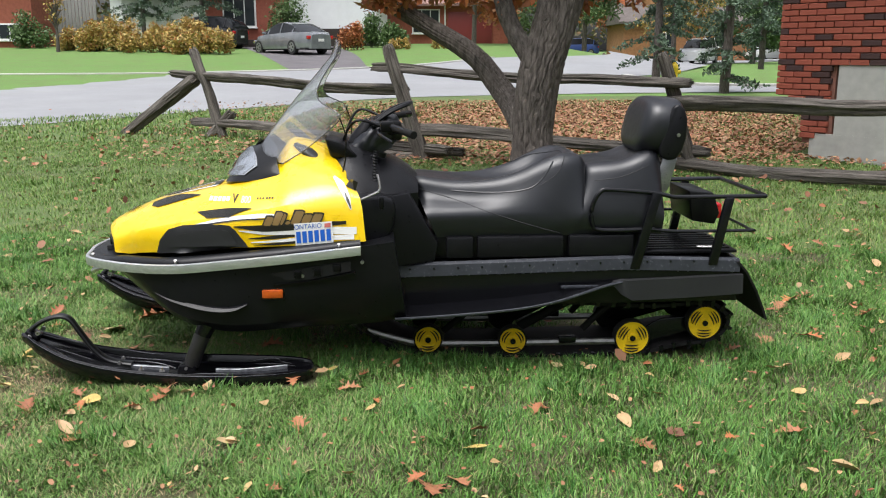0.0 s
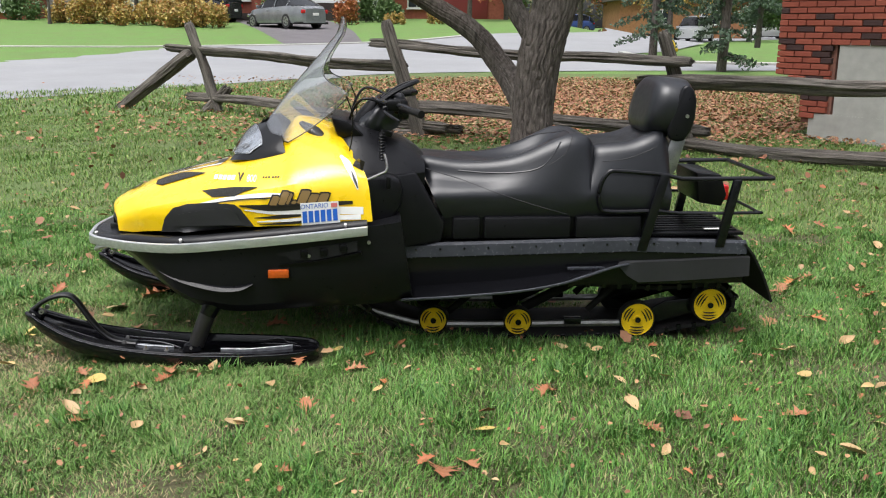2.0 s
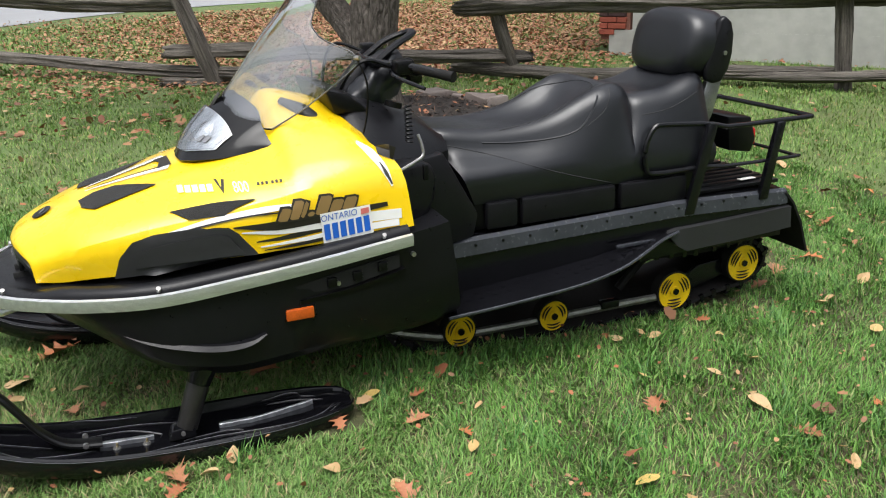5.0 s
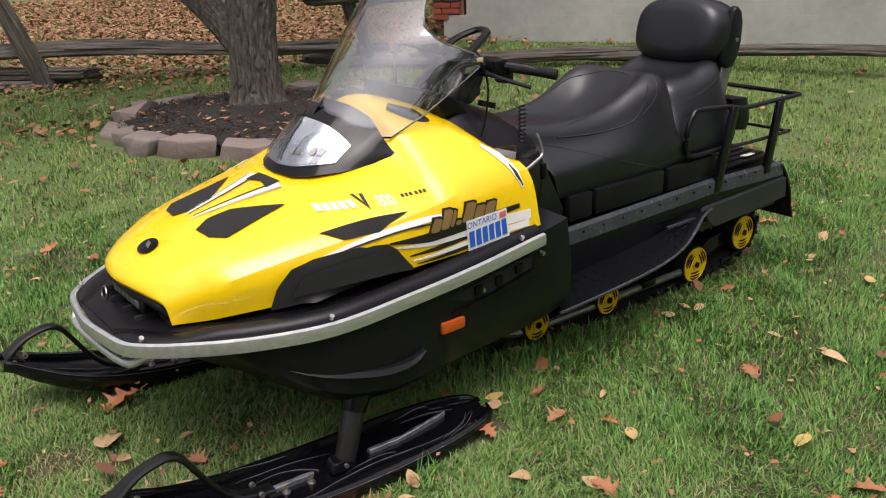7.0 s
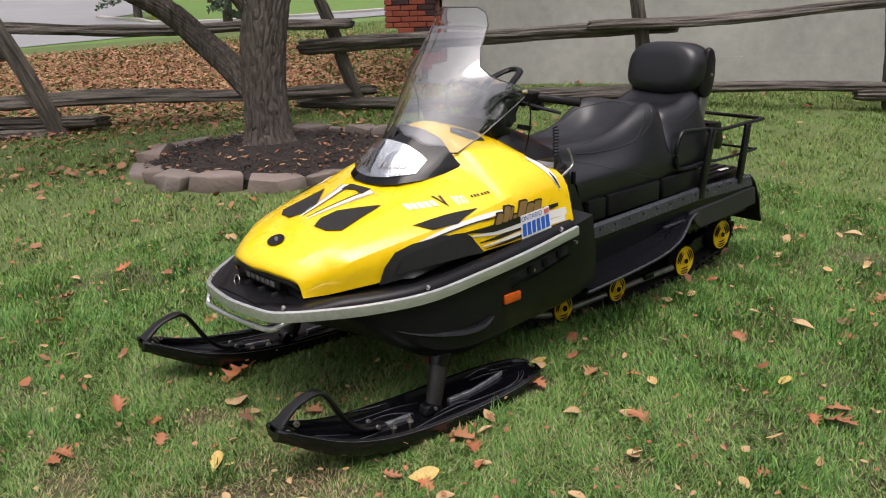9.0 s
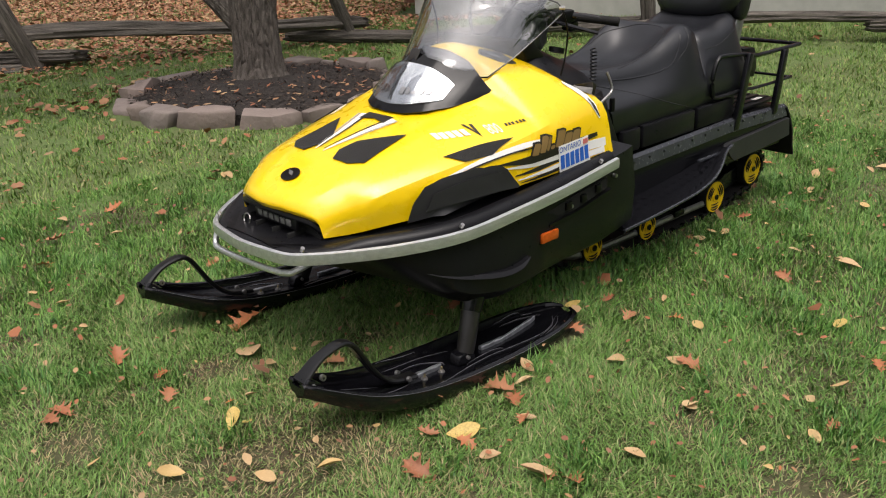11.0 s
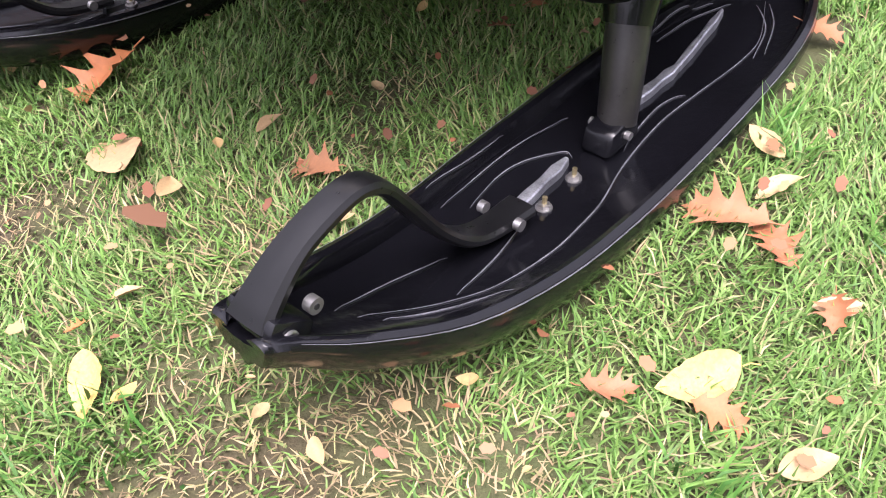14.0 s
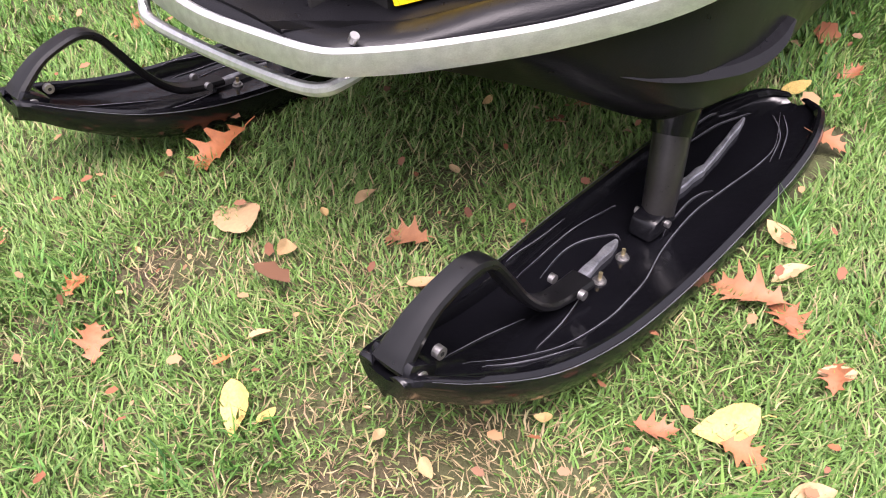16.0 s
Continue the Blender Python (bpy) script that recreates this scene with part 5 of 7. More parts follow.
# ---- fence, tree, border stones ----
GREY_WOOD = material("weathered_cedar", (0.15, 0.133, 0.114), 0.9, vary=0.5, scale=9.0, second=(0.020, 0.017, 0.014), bump=1.0, bump_scale=26, stretch=(0.3, 5, 5))
BARK = material("bark", (0.125, 0.108, 0.094), 0.95, vary=0.5, scale=15.0, second=(0.028, 0.022, 0.018), bump=1.0, bump_scale=46, stretch=(2.6, 2.6, 0.55))
STONE = material("tumbled_border_stone", (0.20, 0.165, 0.145), 0.9, vary=0.45, scale=7, bump=0.8, bump_scale=26, random_mix=[(0.13, 0.11, 0.10), (0.25, 0.19, 0.165), (0.20, 0.17, 0.155), (0.17, 0.13, 0.11)])
MULCH = material("dark_mulch", (0.022, 0.017, 0.014), 0.95, vary=0.6, scale=12, bump=1.0, bump_scale=50)
CHIP = material("mulch_chips", (0.03, 0.022, 0.018), 0.9, random_mix=[(0.012, 0.009, 0.008), (0.05, 0.034, 0.026), (0.02, 0.016, 0.014), (0.09, 0.06, 0.04)], island=True)


def log(length, r0, r1, seed, flat=0.8, seg=36, rings=40, crook=0.035):
    """A split rail along x: uneven, twisted, with long cracks and broken ends."""
    rng = random.Random(seed)
    ph = [rng.uniform(0, 6.3) for _ in range(6)]
    rows = []
    for i in range(rings + 1):
        k = i / rings
        x = length * k
        r = r0 + (r1 - r0) * k
        if i in (0, rings):
            r *= 0.82
        cy = crook * math.sin(k * 4.2 + ph[0]) + crook * 0.4 * math.sin(k * 11 + ph[1])
        cz = crook * math.sin(k * 3.3 + ph[2]) + crook * 0.4 * math.sin(k * 9 + ph[3])
        ring = []
        for j in range(seg):
            a = 2 * math.pi * j / seg + 0.3 * k
            q = 1 + 0.13 * math.sin(2 * a + ph[4]) + 0.10 * math.sin(3 * a + ph[5]) + 0.26 * noise.noise(Vector((k * length * 1.6, 2.2 * math.cos(a), 2.2 * math.sin(a) + seed))) + 0.10 * noise.noise(Vector((k * length * 6, 5 * math.cos(a), 5 * math.sin(a) + seed)))
            q -= 0.26 * (abs(math.sin(a * 2.5 + ph[1] + 0.4 * math.sin(k * 5))) ** 10) * (0.6 + 0.4 * math.sin(k * 7 + a))
            q -= 0.08 * (abs(math.sin(a * 4.5 + ph[3] + 0.3 * math.sin(k * 9))) ** 6)
            wob = (rng.uniform(-0.04, 0.04) if i in (0, rings) else 0)
            ring.append((x + wob, cy + r * q * math.cos(a), cz + r * q * flat * math.sin(a)))
        rows.append(ring)
    return loft(rows)


def between(a, b):
    """The pose of a bar that runs along x, laid from a to b."""
    a, b = Vector(a), Vector(b)
    d = (b - a).normalized()
    return Matrix.Translation(a) @ d.to_track_quat("X", "Z").to_matrix().to_4x4(), (b - a).length


fence = thing("rail_fence", "weathered grey split-rail cedar fence across the lawn", "fence")
RAILS = [
    ((-4.10, 13.06, 0.85), (-0.52, 10.30, 0.78), 0.075, 0.085),
    ((-0.92, 10.36, 0.98), (2.42, 9.14, 0.90), 0.075, 0.070),
    ((1.98, 9.42, 0.70), (4.95, 7.05, 0.70), 0.095, 0.085),
    ((4.30, 7.62, 0.76), (6.40, 4.75, 1.00), 0.070, 0.065),
    ((6.00, 5.45, 0.86), (7.70, 2.60, 0.80), 0.080, 0.07),
    ((-3.72, 12.72, 0.19), (0.00, 9.88, 0.13), 0.085, 0.080),
    ((-0.78, 10.28, 0.29), (2.62, 9.08, 0.20), 0.090, 0.075),
    ((1.95, 9.52, 0.09), (4.75, 7.22, 0.08), 0.075, 0.080),
    ((3.90, 8.05, 0.07), (6.30, 5.00, 0.15), 0.060, 0.065),
    ((-0.85, 10.20, 0.05), (0.12, 9.98, 0.05), 0.070, 0.065),
    ((5.80, 5.60, 0.12), (7.60, 2.70, 0.12), 0.075, 0.07),
]
for i, (a, b, r0, r1) in enumerate(RAILS):
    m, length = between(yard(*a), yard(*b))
    bm = log(length, r0, r1, i + 3)
    rail = part("rail", bm, GREY_WOOD, fence, "grey split cedar rail with long cracks", 40)
    rail.matrix_basis = m
POSTS = [
    ((-3.16, 12.30, -0.10), (-3.62, 12.66, 1.20), 0.085, 0.075),
    ((-4.78, 12.80, -0.06), (-3.62, 12.64, 0.80), 0.085, 0.10),
    ((-3.46, 12.42, -0.10), (-3.05, 12.30, 0.36), 0.085, 0.07),
    ((-0.30, 10.02, -0.08), (-0.72, 10.30, 1.23), 0.095, 0.075),
    ((2.50, 9.12, -0.08), (2.15, 9.30, 1.16), 0.085, 0.080),
    ((4.72, 7.22, -0.08), (4.64, 7.30, 1.06), 0.085, 0.080),
    ((6.08, 5.38, -0.08), (6.02, 5.44, 1.08), 0.080, 0.075),
    ((7.40, 3.10, -0.08), (7.36, 3.14, 1.05), 0.080, 0.075),
]
for i, (a, b, r0, r1) in enumerate(POSTS):
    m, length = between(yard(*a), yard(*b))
    ob = part("post", log(length, r0, r1, i + 40, 0.95, crook=0.012), GREY_WOOD, fence, "leaning grey cedar post", 40)
    ob.matrix_basis = m


def limb_mesh(lines, seed, seg=20, ridge=0.08, per=8, bm=None, bark=0.0):
    """Tapered limbs with ridged bark. lines: point lists, each point (x, y, z, radius)."""
    bm = bm or bmesh.new()
    for n, pts in enumerate(lines):
        pos = smooth_line([p[:3] for p in pts], per)
        rad = [v.x for v in smooth_line([(p[3], 0, 0) for p in pts], per)]
        rings = []
        for i, (p, r) in enumerate(zip(pos, rad)):
            d = (pos[min(i + 1, len(pos) - 1)] - pos[max(i - 1, 0)]).normalized()
            side = d.cross(Vector((0.3, 0.9, 0.2))).normalized()
            top = side.cross(d)
            ring = []
            for j in range(seg):
                a = 2 * math.pi * j / seg
                o = side * math.cos(a) + top * math.sin(a)
                furrow = abs(math.sin(a * (12 if r > 0.05 else 4) + 2.2 * noise.noise(Vector((o.x * 2 + seed, o.y * 2, p.z * 4))) + 2.4 * noise.noise(Vector((o.x * 5, o.y * 5, p.z * 11 + seed)))))
                q = 1 - bark * (1 - furrow) ** 2 + ridge * noise.noise(Vector((o.x * 5 + seed, o.y * 5, p.z * 1.3 + o.z * 5))) + ridge * 0.8 * noise.noise(Vector((o.x * 14, o.y * 14 + seed, p.z * 16)))
                ring.append(p + o * max(0.002, r) * q)
            rings.append(ring)
        loft(rings, bm=bm)
    return bm


LEAF_ORANGE = material("oak_leaves_orange", (0.3, 0.1, 0.03), 0.6, random_mix=[(0.34, 0.09, 0.025), (0.42, 0.15, 0.04), (0.22, 0.06, 0.02), (0.38, 0.2, 0.06)], island=True)
LEAF_GOLD = material("shrub_leaves_gold", (0.26, 0.17, 0.035), 0.6, random_mix=[(0.40, 0.25, 0.06), (0.48, 0.34, 0.09), (0.24, 0.22, 0.06), (0.44, 0.17, 0.05)], island=True)
LEAF_GREEN = material("shrub_leaves_green", (0.05, 0.09, 0.025), 0.6, random_mix=[(0.050, 0.105, 0.028), (0.095, 0.160, 0.042), (0.070, 0.115, 0.040)], island=True)
NEEDLE = material("spruce_needles", (0.03, 0.055, 0.03), 0.7, random_mix=[(0.040, 0.076, 0.044), (0.078, 0.120, 0.066), (0.060, 0.098, 0.066)], island=True)


def leaf_cloud(blobs, count, size, seed, droop=0.0):
    """Many small leaves in uneven clumps. blobs: (x, y, z, radius, flatness)."""
    rng = np.random.default_rng(seed)
    w = np.array([b[3] ** 2 for b in blobs])
    which = rng.choice(len(blobs), count, p=w / w.sum())
    b = np.array(blobs)[which]
    d = rng.normal(size=(count, 3))
    d /= np.linalg.norm(d, axis=1)[:, None]
    r = b[:, 3] * rng.uniform(0.25, 1.0, count) ** 0.5 * (1 + 0.25 * rng.normal(size=count))
    c = b[:, :3] + d * r[:, None] * np.stack([np.ones(count), np.ones(count), b[:, 4]], 1)
    a = rng.normal(size=(count, 3))
    a[:, 2] -= droop
    a /= np.linalg.norm(a, axis=1)[:, None]
    s = np.cross(a, rng.normal(size=(count, 3)))
    s /= np.linalg.norm(s, axis=1)[:, None]
    L = (size * rng.uniform(0.6, 1.3, count))[:, None]
    v = np.stack([c - a * L, c + s * L * 0.45, c + a * L, c - s * L * 0.45], 1).reshape(-1, 3)
    f = np.arange(count * 4).reshape(-1, 4)
    return v, f


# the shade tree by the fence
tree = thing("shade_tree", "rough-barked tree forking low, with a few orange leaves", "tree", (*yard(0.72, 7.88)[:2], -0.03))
tree.scale = (1.04, 1.04, 1.04)
TRUNK = [(0, 0, -0.08, 0.31), (0.0, 0.0, 0.07, 0.25), (0.0, 0, 0.20, 0.20), (0.0, 0, 0.5, 0.178), (0.02, 0, 0.85, 0.185), (0.07, 0, 1.12, 0.185), (0.15, 0.02, 1.4, 0.185), (0.24, 0.05, 1.75, 0.19), (0.38, 0.1, 2.3, 0.19), (0.50, 0.2, 3.2, 0.15), (0.62, 0.25, 4.5, 0.10), (0.6, 0.3, 6.2, 0.03)]
BOUGHS = [
    [(0, 0, 0.40, 0.12), (-0.06, 0.15, 0.58, 0.118), (-0.15, 0.36, 0.77, 0.110), (-0.27, 0.52, 0.95, 0.104), (-0.43, 0.66, 1.16, 0.097), (-0.60, 0.78, 1.30, 0.092), (-0.78, 0.88, 1.41, 0.087), (-1.1, 1.0, 1.60, 0.08), (-1.75, 1.1, 1.98, 0.07), (-2.6, 1.2, 2.8, 0.045), (-3.3, 1.3, 3.6, 0.015)],
    [(0.06, 0.02, 1.05, 0.09), (-0.06, 0.08, 1.25, 0.085), (-0.18, 0.15, 1.45, 0.08), (-0.27, 0.2, 1.72, 0.078), (-0.40, 0.4, 2.4, 0.065), (-0.8, 0.9, 3.6, 0.04), (-1.0, 1.2, 4.8, 0.012)],
    [(0.22, 0.04, 1.5, 0.09), (0.42, 0.12, 1.85, 0.10), (0.75, 0.2, 2.4, 0.085), (1.5, 0.4, 3.3, 0.055), (2.3, 0.6, 4.3, 0.015)],
    [(0.40, 0.1, 2.4, 0.08), (0.2, -0.5, 3.2, 0.06), (0.0, -1.1, 4.2, 0.03), (-0.1, -1.5, 5.0, 0.01)],
    [(0.52, 0.2, 3.3, 0.06), (1.0, 0.9, 4.0, 0.04), (1.4, 1.6, 4.9, 0.012)],
]
part("trunk", limb_mesh([TRUNK], 2, 160, 0.05, 30, bark=0.085), BARK, tree, "deeply furrowed grey-brown bark", 50)
for k, l in enumerate(BOUGHS):
    part("limb", limb_mesh([l], 5 + k, 80, 0.06, 20, bark=0.10), BARK, tree, "", 50)
twigs = []
rng = random.Random(5)
for l in BOUGHS + [TRUNK[8:]]:
    for x, y, z, r in [p for p in l[3:] if p[2] > 1.9]:
        for _ in range(3):
            a = rng.uniform(0, 6.28)
            e = rng.uniform(0.5, 1.1)
            twigs.append([(x, y, z, r * 0.4), (x + math.cos(a) * e * 0.5, y + math.sin(a) * e * 0.5, z + 0.25 * e, r * 0.25), (x + math.cos(a) * e, y + math.sin(a) * e, z + 0.3 * e - 0.1, 0.004)])
tagged(part("twig_growth", limb_mesh(twigs, 3, 6, 0.05, 3), BARK, tree), kind="stuff")
blobs = [(t[-1][0], t[-1][1], t[-1][2], 0.32, 0.8) for t in twigs if t[-1][2] > 2.1]
# low sprays that hang from the limbs
for x, z, r in ((-1.40, 1.72, 0.10), (-1.26, 1.66, 0.09), (-1.08, 1.74, 0.08), (-0.15, 1.70, 0.09), (0.34, 1.62, 0.07), (0.42, 1.70, 0.10), (-0.28, 1.62, 0.09), (0.95, 1.78, 0.12), (-0.62, 1.80, 0.14), (-0.9, 1.86, 0.14), (0.7, 1.84, 0.13)):
    for y in (0.25, 0.9):
        blobs.append((x, y, z + 0.06 * y, r * 1.3, 1.0))
        part("hanging_twig", tube([(x + 0.1, y, z + 0.9), (x + 0.03, y, z + 0.4), (x, y, z)], [0.008, 0.005, 0.002], 5, 3), BARK, tree)
v, f = leaf_cloud(blobs, 15000, 0.056, 7, 0.5)
tagged(part("crown", soup("crown", v, f, LEAF_ORANGE), None, tree, "thin crown of orange leaves"), kind="stuff")

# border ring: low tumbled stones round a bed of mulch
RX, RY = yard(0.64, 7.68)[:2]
RR = 1.08
bed = single("mulch_bed", loft([[(RX + r * math.cos(a), RY + r * math.sin(a), z) for a in np.linspace(0, 2 * math.pi, 40, endpoint=False)] for r, z in ((1.04, -0.04), (1.02, 0.040), (0.7, 0.060), (0.35, 0.085), (0.1, 0.10))]), MULCH, "dark bark mulch bed round the tree", "flower bed", kind="structure", sharp=60)
rng = np.random.default_rng(3)
n = 5000
ang, rad = rng.uniform(0, 6.283, n), 1.05 * np.sqrt(rng.uniform(0, 1, n))
c = np.stack([RX + rad * np.cos(ang), RY + rad * np.sin(ang), 0.052 + 0.04 * (1 - rad) + rng.uniform(0, 0.014, n)], 1)
a = rng.normal(size=(n, 3)) * (1, 1, 0.35)
a /= np.linalg.norm(a, axis=1)[:, None]
s = np.cross(a, (0, 0, 1.0))
L = rng.uniform(0.008, 0.028, n)[:, None]
v = np.stack([c - a * L, c + s * L * 0.35, c + a * L, c - s * L * 0.35], 1).reshape(-1, 3)
tagged(new("mulch_chips", soup("mulch_chips", v, np.arange(n * 4).reshape(-1, 4), CHIP)), "loose dark bark chips", "mulch", kind="stuff")
border = thing("stone_border", "ring of low tumbled stones edging the mulch bed", "garden edging")
rng = random.Random(8)
a = 0.0
while a < 6.2:
    wdt = rng.uniform(0.24, 0.44)
    if a + wdt > 6.283:
        wdt = 6.283 - a
    r0, r1 = RR - rng.uniform(0.08, 0.14), RR + rng.uniform(0.02, 0.12)
    ht = rng.uniform(0.050, 0.125)
    g0, g1 = rng.uniform(0.008, 0.045), rng.uniform(0.008, 0.045)
    pts = [(r0 + rng.uniform(-0.03, 0.03), a + g0), (r1 - rng.uniform(0, 0.05), a + g0 * 0.6), (r1 + rng.uniform(0, 0.05), a + wdt * rng.uniform(0.35, 0.65)), (r1 - rng.uniform(0, 0.06), a + wdt - g1 * 0.6), (r0 + rng.uniform(-0.03, 0.03), a + wdt - g1), (r0 - 0.01, a + wdt / 2)]
    bm = prism([(r * math.cos(q), r * math.sin(q)) for r, q in pts], "z", -0.05, ht, bevel=0.016)
    for v_ in bm.verts:
        v_.co += Vector((noise.noise(v_.co * 6), noise.noise(v_.co * 6 + Vector((3, 3, 3))), noise.noise(v_.co * 5 + Vector((9, 0, 3))))) * 0.050
    st = part("stone", bm, STONE, border, "", 40)
    st.location = (RX, RY, -0.005 + rng.uniform(-0.01, 0.006))
    st.rotation_euler = (radians(rng.uniform(-1.4, 1.4)), radians(rng.uniform(-1.4, 1.4)), 0)
    a += wdt

# ---- the brick house beyond the fence ----
BRICK = material("red_brick", (0.30, 0.075, 0.04), 0.9, vary=0.25, scale=9, bump=0.35, bump_scale=60, random_mix=[(0.30, 0.072, 0.045), (0.25, 0.060, 0.040), (0.34, 0.092, 0.058), (0.28, 0.066, 0.045)])
BRICK_DARK = material("dark_brick", (0.055, 0.028, 0.026), 0.9, vary=0.3, scale=9, bump=0.35, bump_scale=60)
MORTAR = material("mortar", (0.25, 0.115, 0.085), 0.95, vary=0.2, scale=14, bump=0.3)
PARGE = material("parged_foundation", (0.43, 0.43, 0.40), 0.92, vary=0.25, scale=0.9, bump=0.25, bump_scale=18)
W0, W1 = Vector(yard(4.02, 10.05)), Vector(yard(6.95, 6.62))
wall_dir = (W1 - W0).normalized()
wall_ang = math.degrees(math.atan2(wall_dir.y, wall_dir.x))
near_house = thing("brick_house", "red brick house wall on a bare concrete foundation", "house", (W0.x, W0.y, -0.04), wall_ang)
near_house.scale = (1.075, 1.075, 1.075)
part("foundation", box((6.05, 0.15, 0.10), (12.1, 0.30, 0.42)), PARGE, near_house, "bare grey parged foundation", 30)
part("foundation_upper", box((6.15, 0.152, 0.70), (11.75, 0.30, 0.78)), PARGE, near_house, "bare grey parged foundation", 30)
part("wall", box((5.9, 0.17, 2.45), (12.75, 0.28, 2.72)), MORTAR, near_house)
for x0, z0, z1 in ((-0.112, 0.20, 0.585), (-0.292, 0.585, 0.72), (-0.452, 0.72, 1.09)):
    part("wall", box(((x0 + 0.235) / 2, 0.17, (z0 + z1) / 2), (0.235 - x0, 0.28, z1 - z0)), MORTAR, near_house)
part("wall_side", box((-0.31, 4.32, 2.26), (0.28, 7.98, 3.08)), MORTAR, near_house)
part("wall_side", box((0.05, 4.32, 0.3), (0.28, 7.98, 0.8)), PARGE, near_house)
roof = part("roof", prism([(-0.5, 3.8), (4.2, 5.9), (8.9, 3.8), (8.9, 3.65), (-0.5, 3.65)], "x", -0.8, 12.8), material("roof_shingle", (0.06, 0.055, 0.05), 0.95, vary=0.3, scale=5, bump=0.5), near_house)
brick_meshes = {}


def brick_mesh(w, dark):
    key = (round(w, 3), dark)
    if key not in brick_meshes:
        brick_meshes[key] = finish(box((0, 0, 0), (w, 0.05, 0.057), 0.004, 1), "brick", BRICK_DARK if dark else BRICK)
    return brick_meshes[key]


rng = random.Random(11)
extra = []
count = 0
for row in range(24):
    z = 0.285 + row * 0.0675
    x = (-0.12 if z < 0.58 else -0.30 if z < 0.72 else -0.46) - (0.105 if row % 2 else 0)
    stop = 0.06 if z < 0.33 else 0.20 if z < 1.08 else 5.4
    x = max(x, -0.12 if z < 0.58 else -0.30 if z < 0.72 else -0.46)
    while x < stop - 0.03:
        w = min(0.205, stop - x)
        if row % 2 and x in (-0.12, -0.30, -0.46):
            w = min(0.0975, stop - x)
        if w > 0.05:
            dark = rng.random() < 0.13
            if count < 300 and x < 2.6:
                ob = part("brick", brick_mesh(w, dark), None, near_house)
                ob.location = (x + w / 2, 0.012 + rng.uniform(-0.003, 0.002), z)
                count += 1
            else:
                extra.append((x + w / 2, 0.012, z, w, dark))
        x += w + 0.010
for dark in (False, True):
    bm = bmesh.new()
    for x, y, z, w, d in extra:
        if d == dark:
            bmesh.ops.create_cube(bm, size=1, matrix=Matrix.Translation((x, y, z)) @ Matrix.Diagonal((w, 0.05, 0.057, 1)))
    if len(bm.verts):
        tagged(part("brickwork", bm, BRICK_DARK if dark else BRICK, near_house), kind="stuff")


# ---- across the street ----
near_things = set(bpy.data.objects)
HOUSE_BRICK = material("far_brick", (0.33, 0.10, 0.065), 0.9, vary=0.25, scale=6, bump=0.3)
SIDING = material("white_siding", (0.78, 0.79, 0.8), 0.6, vary=0.06, scale=2)
WHITE_PAINT = material("white_trim", (0.8, 0.8, 0.78), 0.5)
GLASS_DARK = material("window_glass", (0.03, 0.035, 0.04), 0.08, coat=0.3)
SHINGLE = material("grey_shingles", (0.13, 0.11, 0.10), 0.95, vary=0.3, scale=4, bump=0.4)
PINK_SHINGLE = material("faded_brown_shingles", (0.25, 0.15, 0.13), 0.95, vary=0.25, scale=4, bump=0.4)
FENCE_WOOD = material("grey_board_fence", (0.24, 0.23, 0.22), 0.9, vary=0.3, scale=3, stretch=(4, 4, 0.3))
DARK_WOOD = material("dark_wood", (0.035, 0.025, 0.02), 0.8, vary=0.3, scale=4)
ground_z = lambda x, y: float(land(x, y))


def window(parent, x, y, z, w, h, panes=2):
    """A framed window on a wall that faces -y."""
    fr = part("window", box((x, y + 0.02, z), (w, 0.10, h), 0.01), WHITE_PAINT, parent, "white framed window")
    for k in range(panes):
        pw = (w - 0.12) / panes
        part("pane", box((x - w / 2 + 0.06 + pw * (k + 0.5), y - 0.032, z), (pw - 0.06, 0.02, h - 0.16)), GLASS_DARK, fr)
    part("sill", box((x, y - 0.05, z - h / 2 - 0.04), (w + 0.12, 0.16, 0.07), 0.01), WHITE_PAINT, fr)


def house(name, label, x, y, w, d, h, mat, roof_mat, windows, sink=0.4):
    z = ground_z(x, y)
    t = thing(name, label, "house", (x, y, z))
    part("wall", box((0, d / 2, (h - sink) / 2), (w, d, h + sink)), mat, t)
    part("roof", prism([(-0.5, h - 0.05), (d / 2, h + d * 0.28), (d + 0.5, h - 0.05), (d + 0.5, h - 0.2), (-0.5, h - 0.2)], "x", -w / 2 - 0.5, w / 2 + 0.5), roof_mat, t)
    for wx, wz, ww, wh, panes in windows:
        window(t, wx, -0.04, wz, ww, wh, panes)
    return t


h1 = house("brick_bungalow", "red brick house with a wide white window", -11.8, 51.5, 4.6, 9, 3.6, HOUSE_BRICK, SHINGLE, [(-0.35, 1.95, 1.9, 1.7, 3)])
part("step", box((0.7, -0.5, 0.15), (1.6, 1.0, 0.5), 0.02), DARK_WOOD, h1, "dark wooden step")
h2 = house("white_sided_house", "white sided house above a dark base", -6.9, 51.8, 4.9, 9, 5.2, SIDING, SHINGLE, [(-0.9, 3.55, 0.9, 0.9, 1), (0.95, 3.55, 0.9, 0.9, 1)])
part("base_band", box((0, -0.06, 0.35), (4.9, 0.12, 1.3)), DARK_WOOD, h2, "dark stained base boards")
h3 = house("sided_garage", "pale sided wall behind golden shrubs", -16.2, 52.5, 6.0, 7, 3.0, SIDING, SHINGLE, [])
h4 = house("red_house", "red brick house with a bay window", -1.5, 62, 10.5, 9, 2.7, HOUSE_BRICK, PINK_SHINGLE, [(-0.4, 1.5, 1.9, 1.6, 3)])
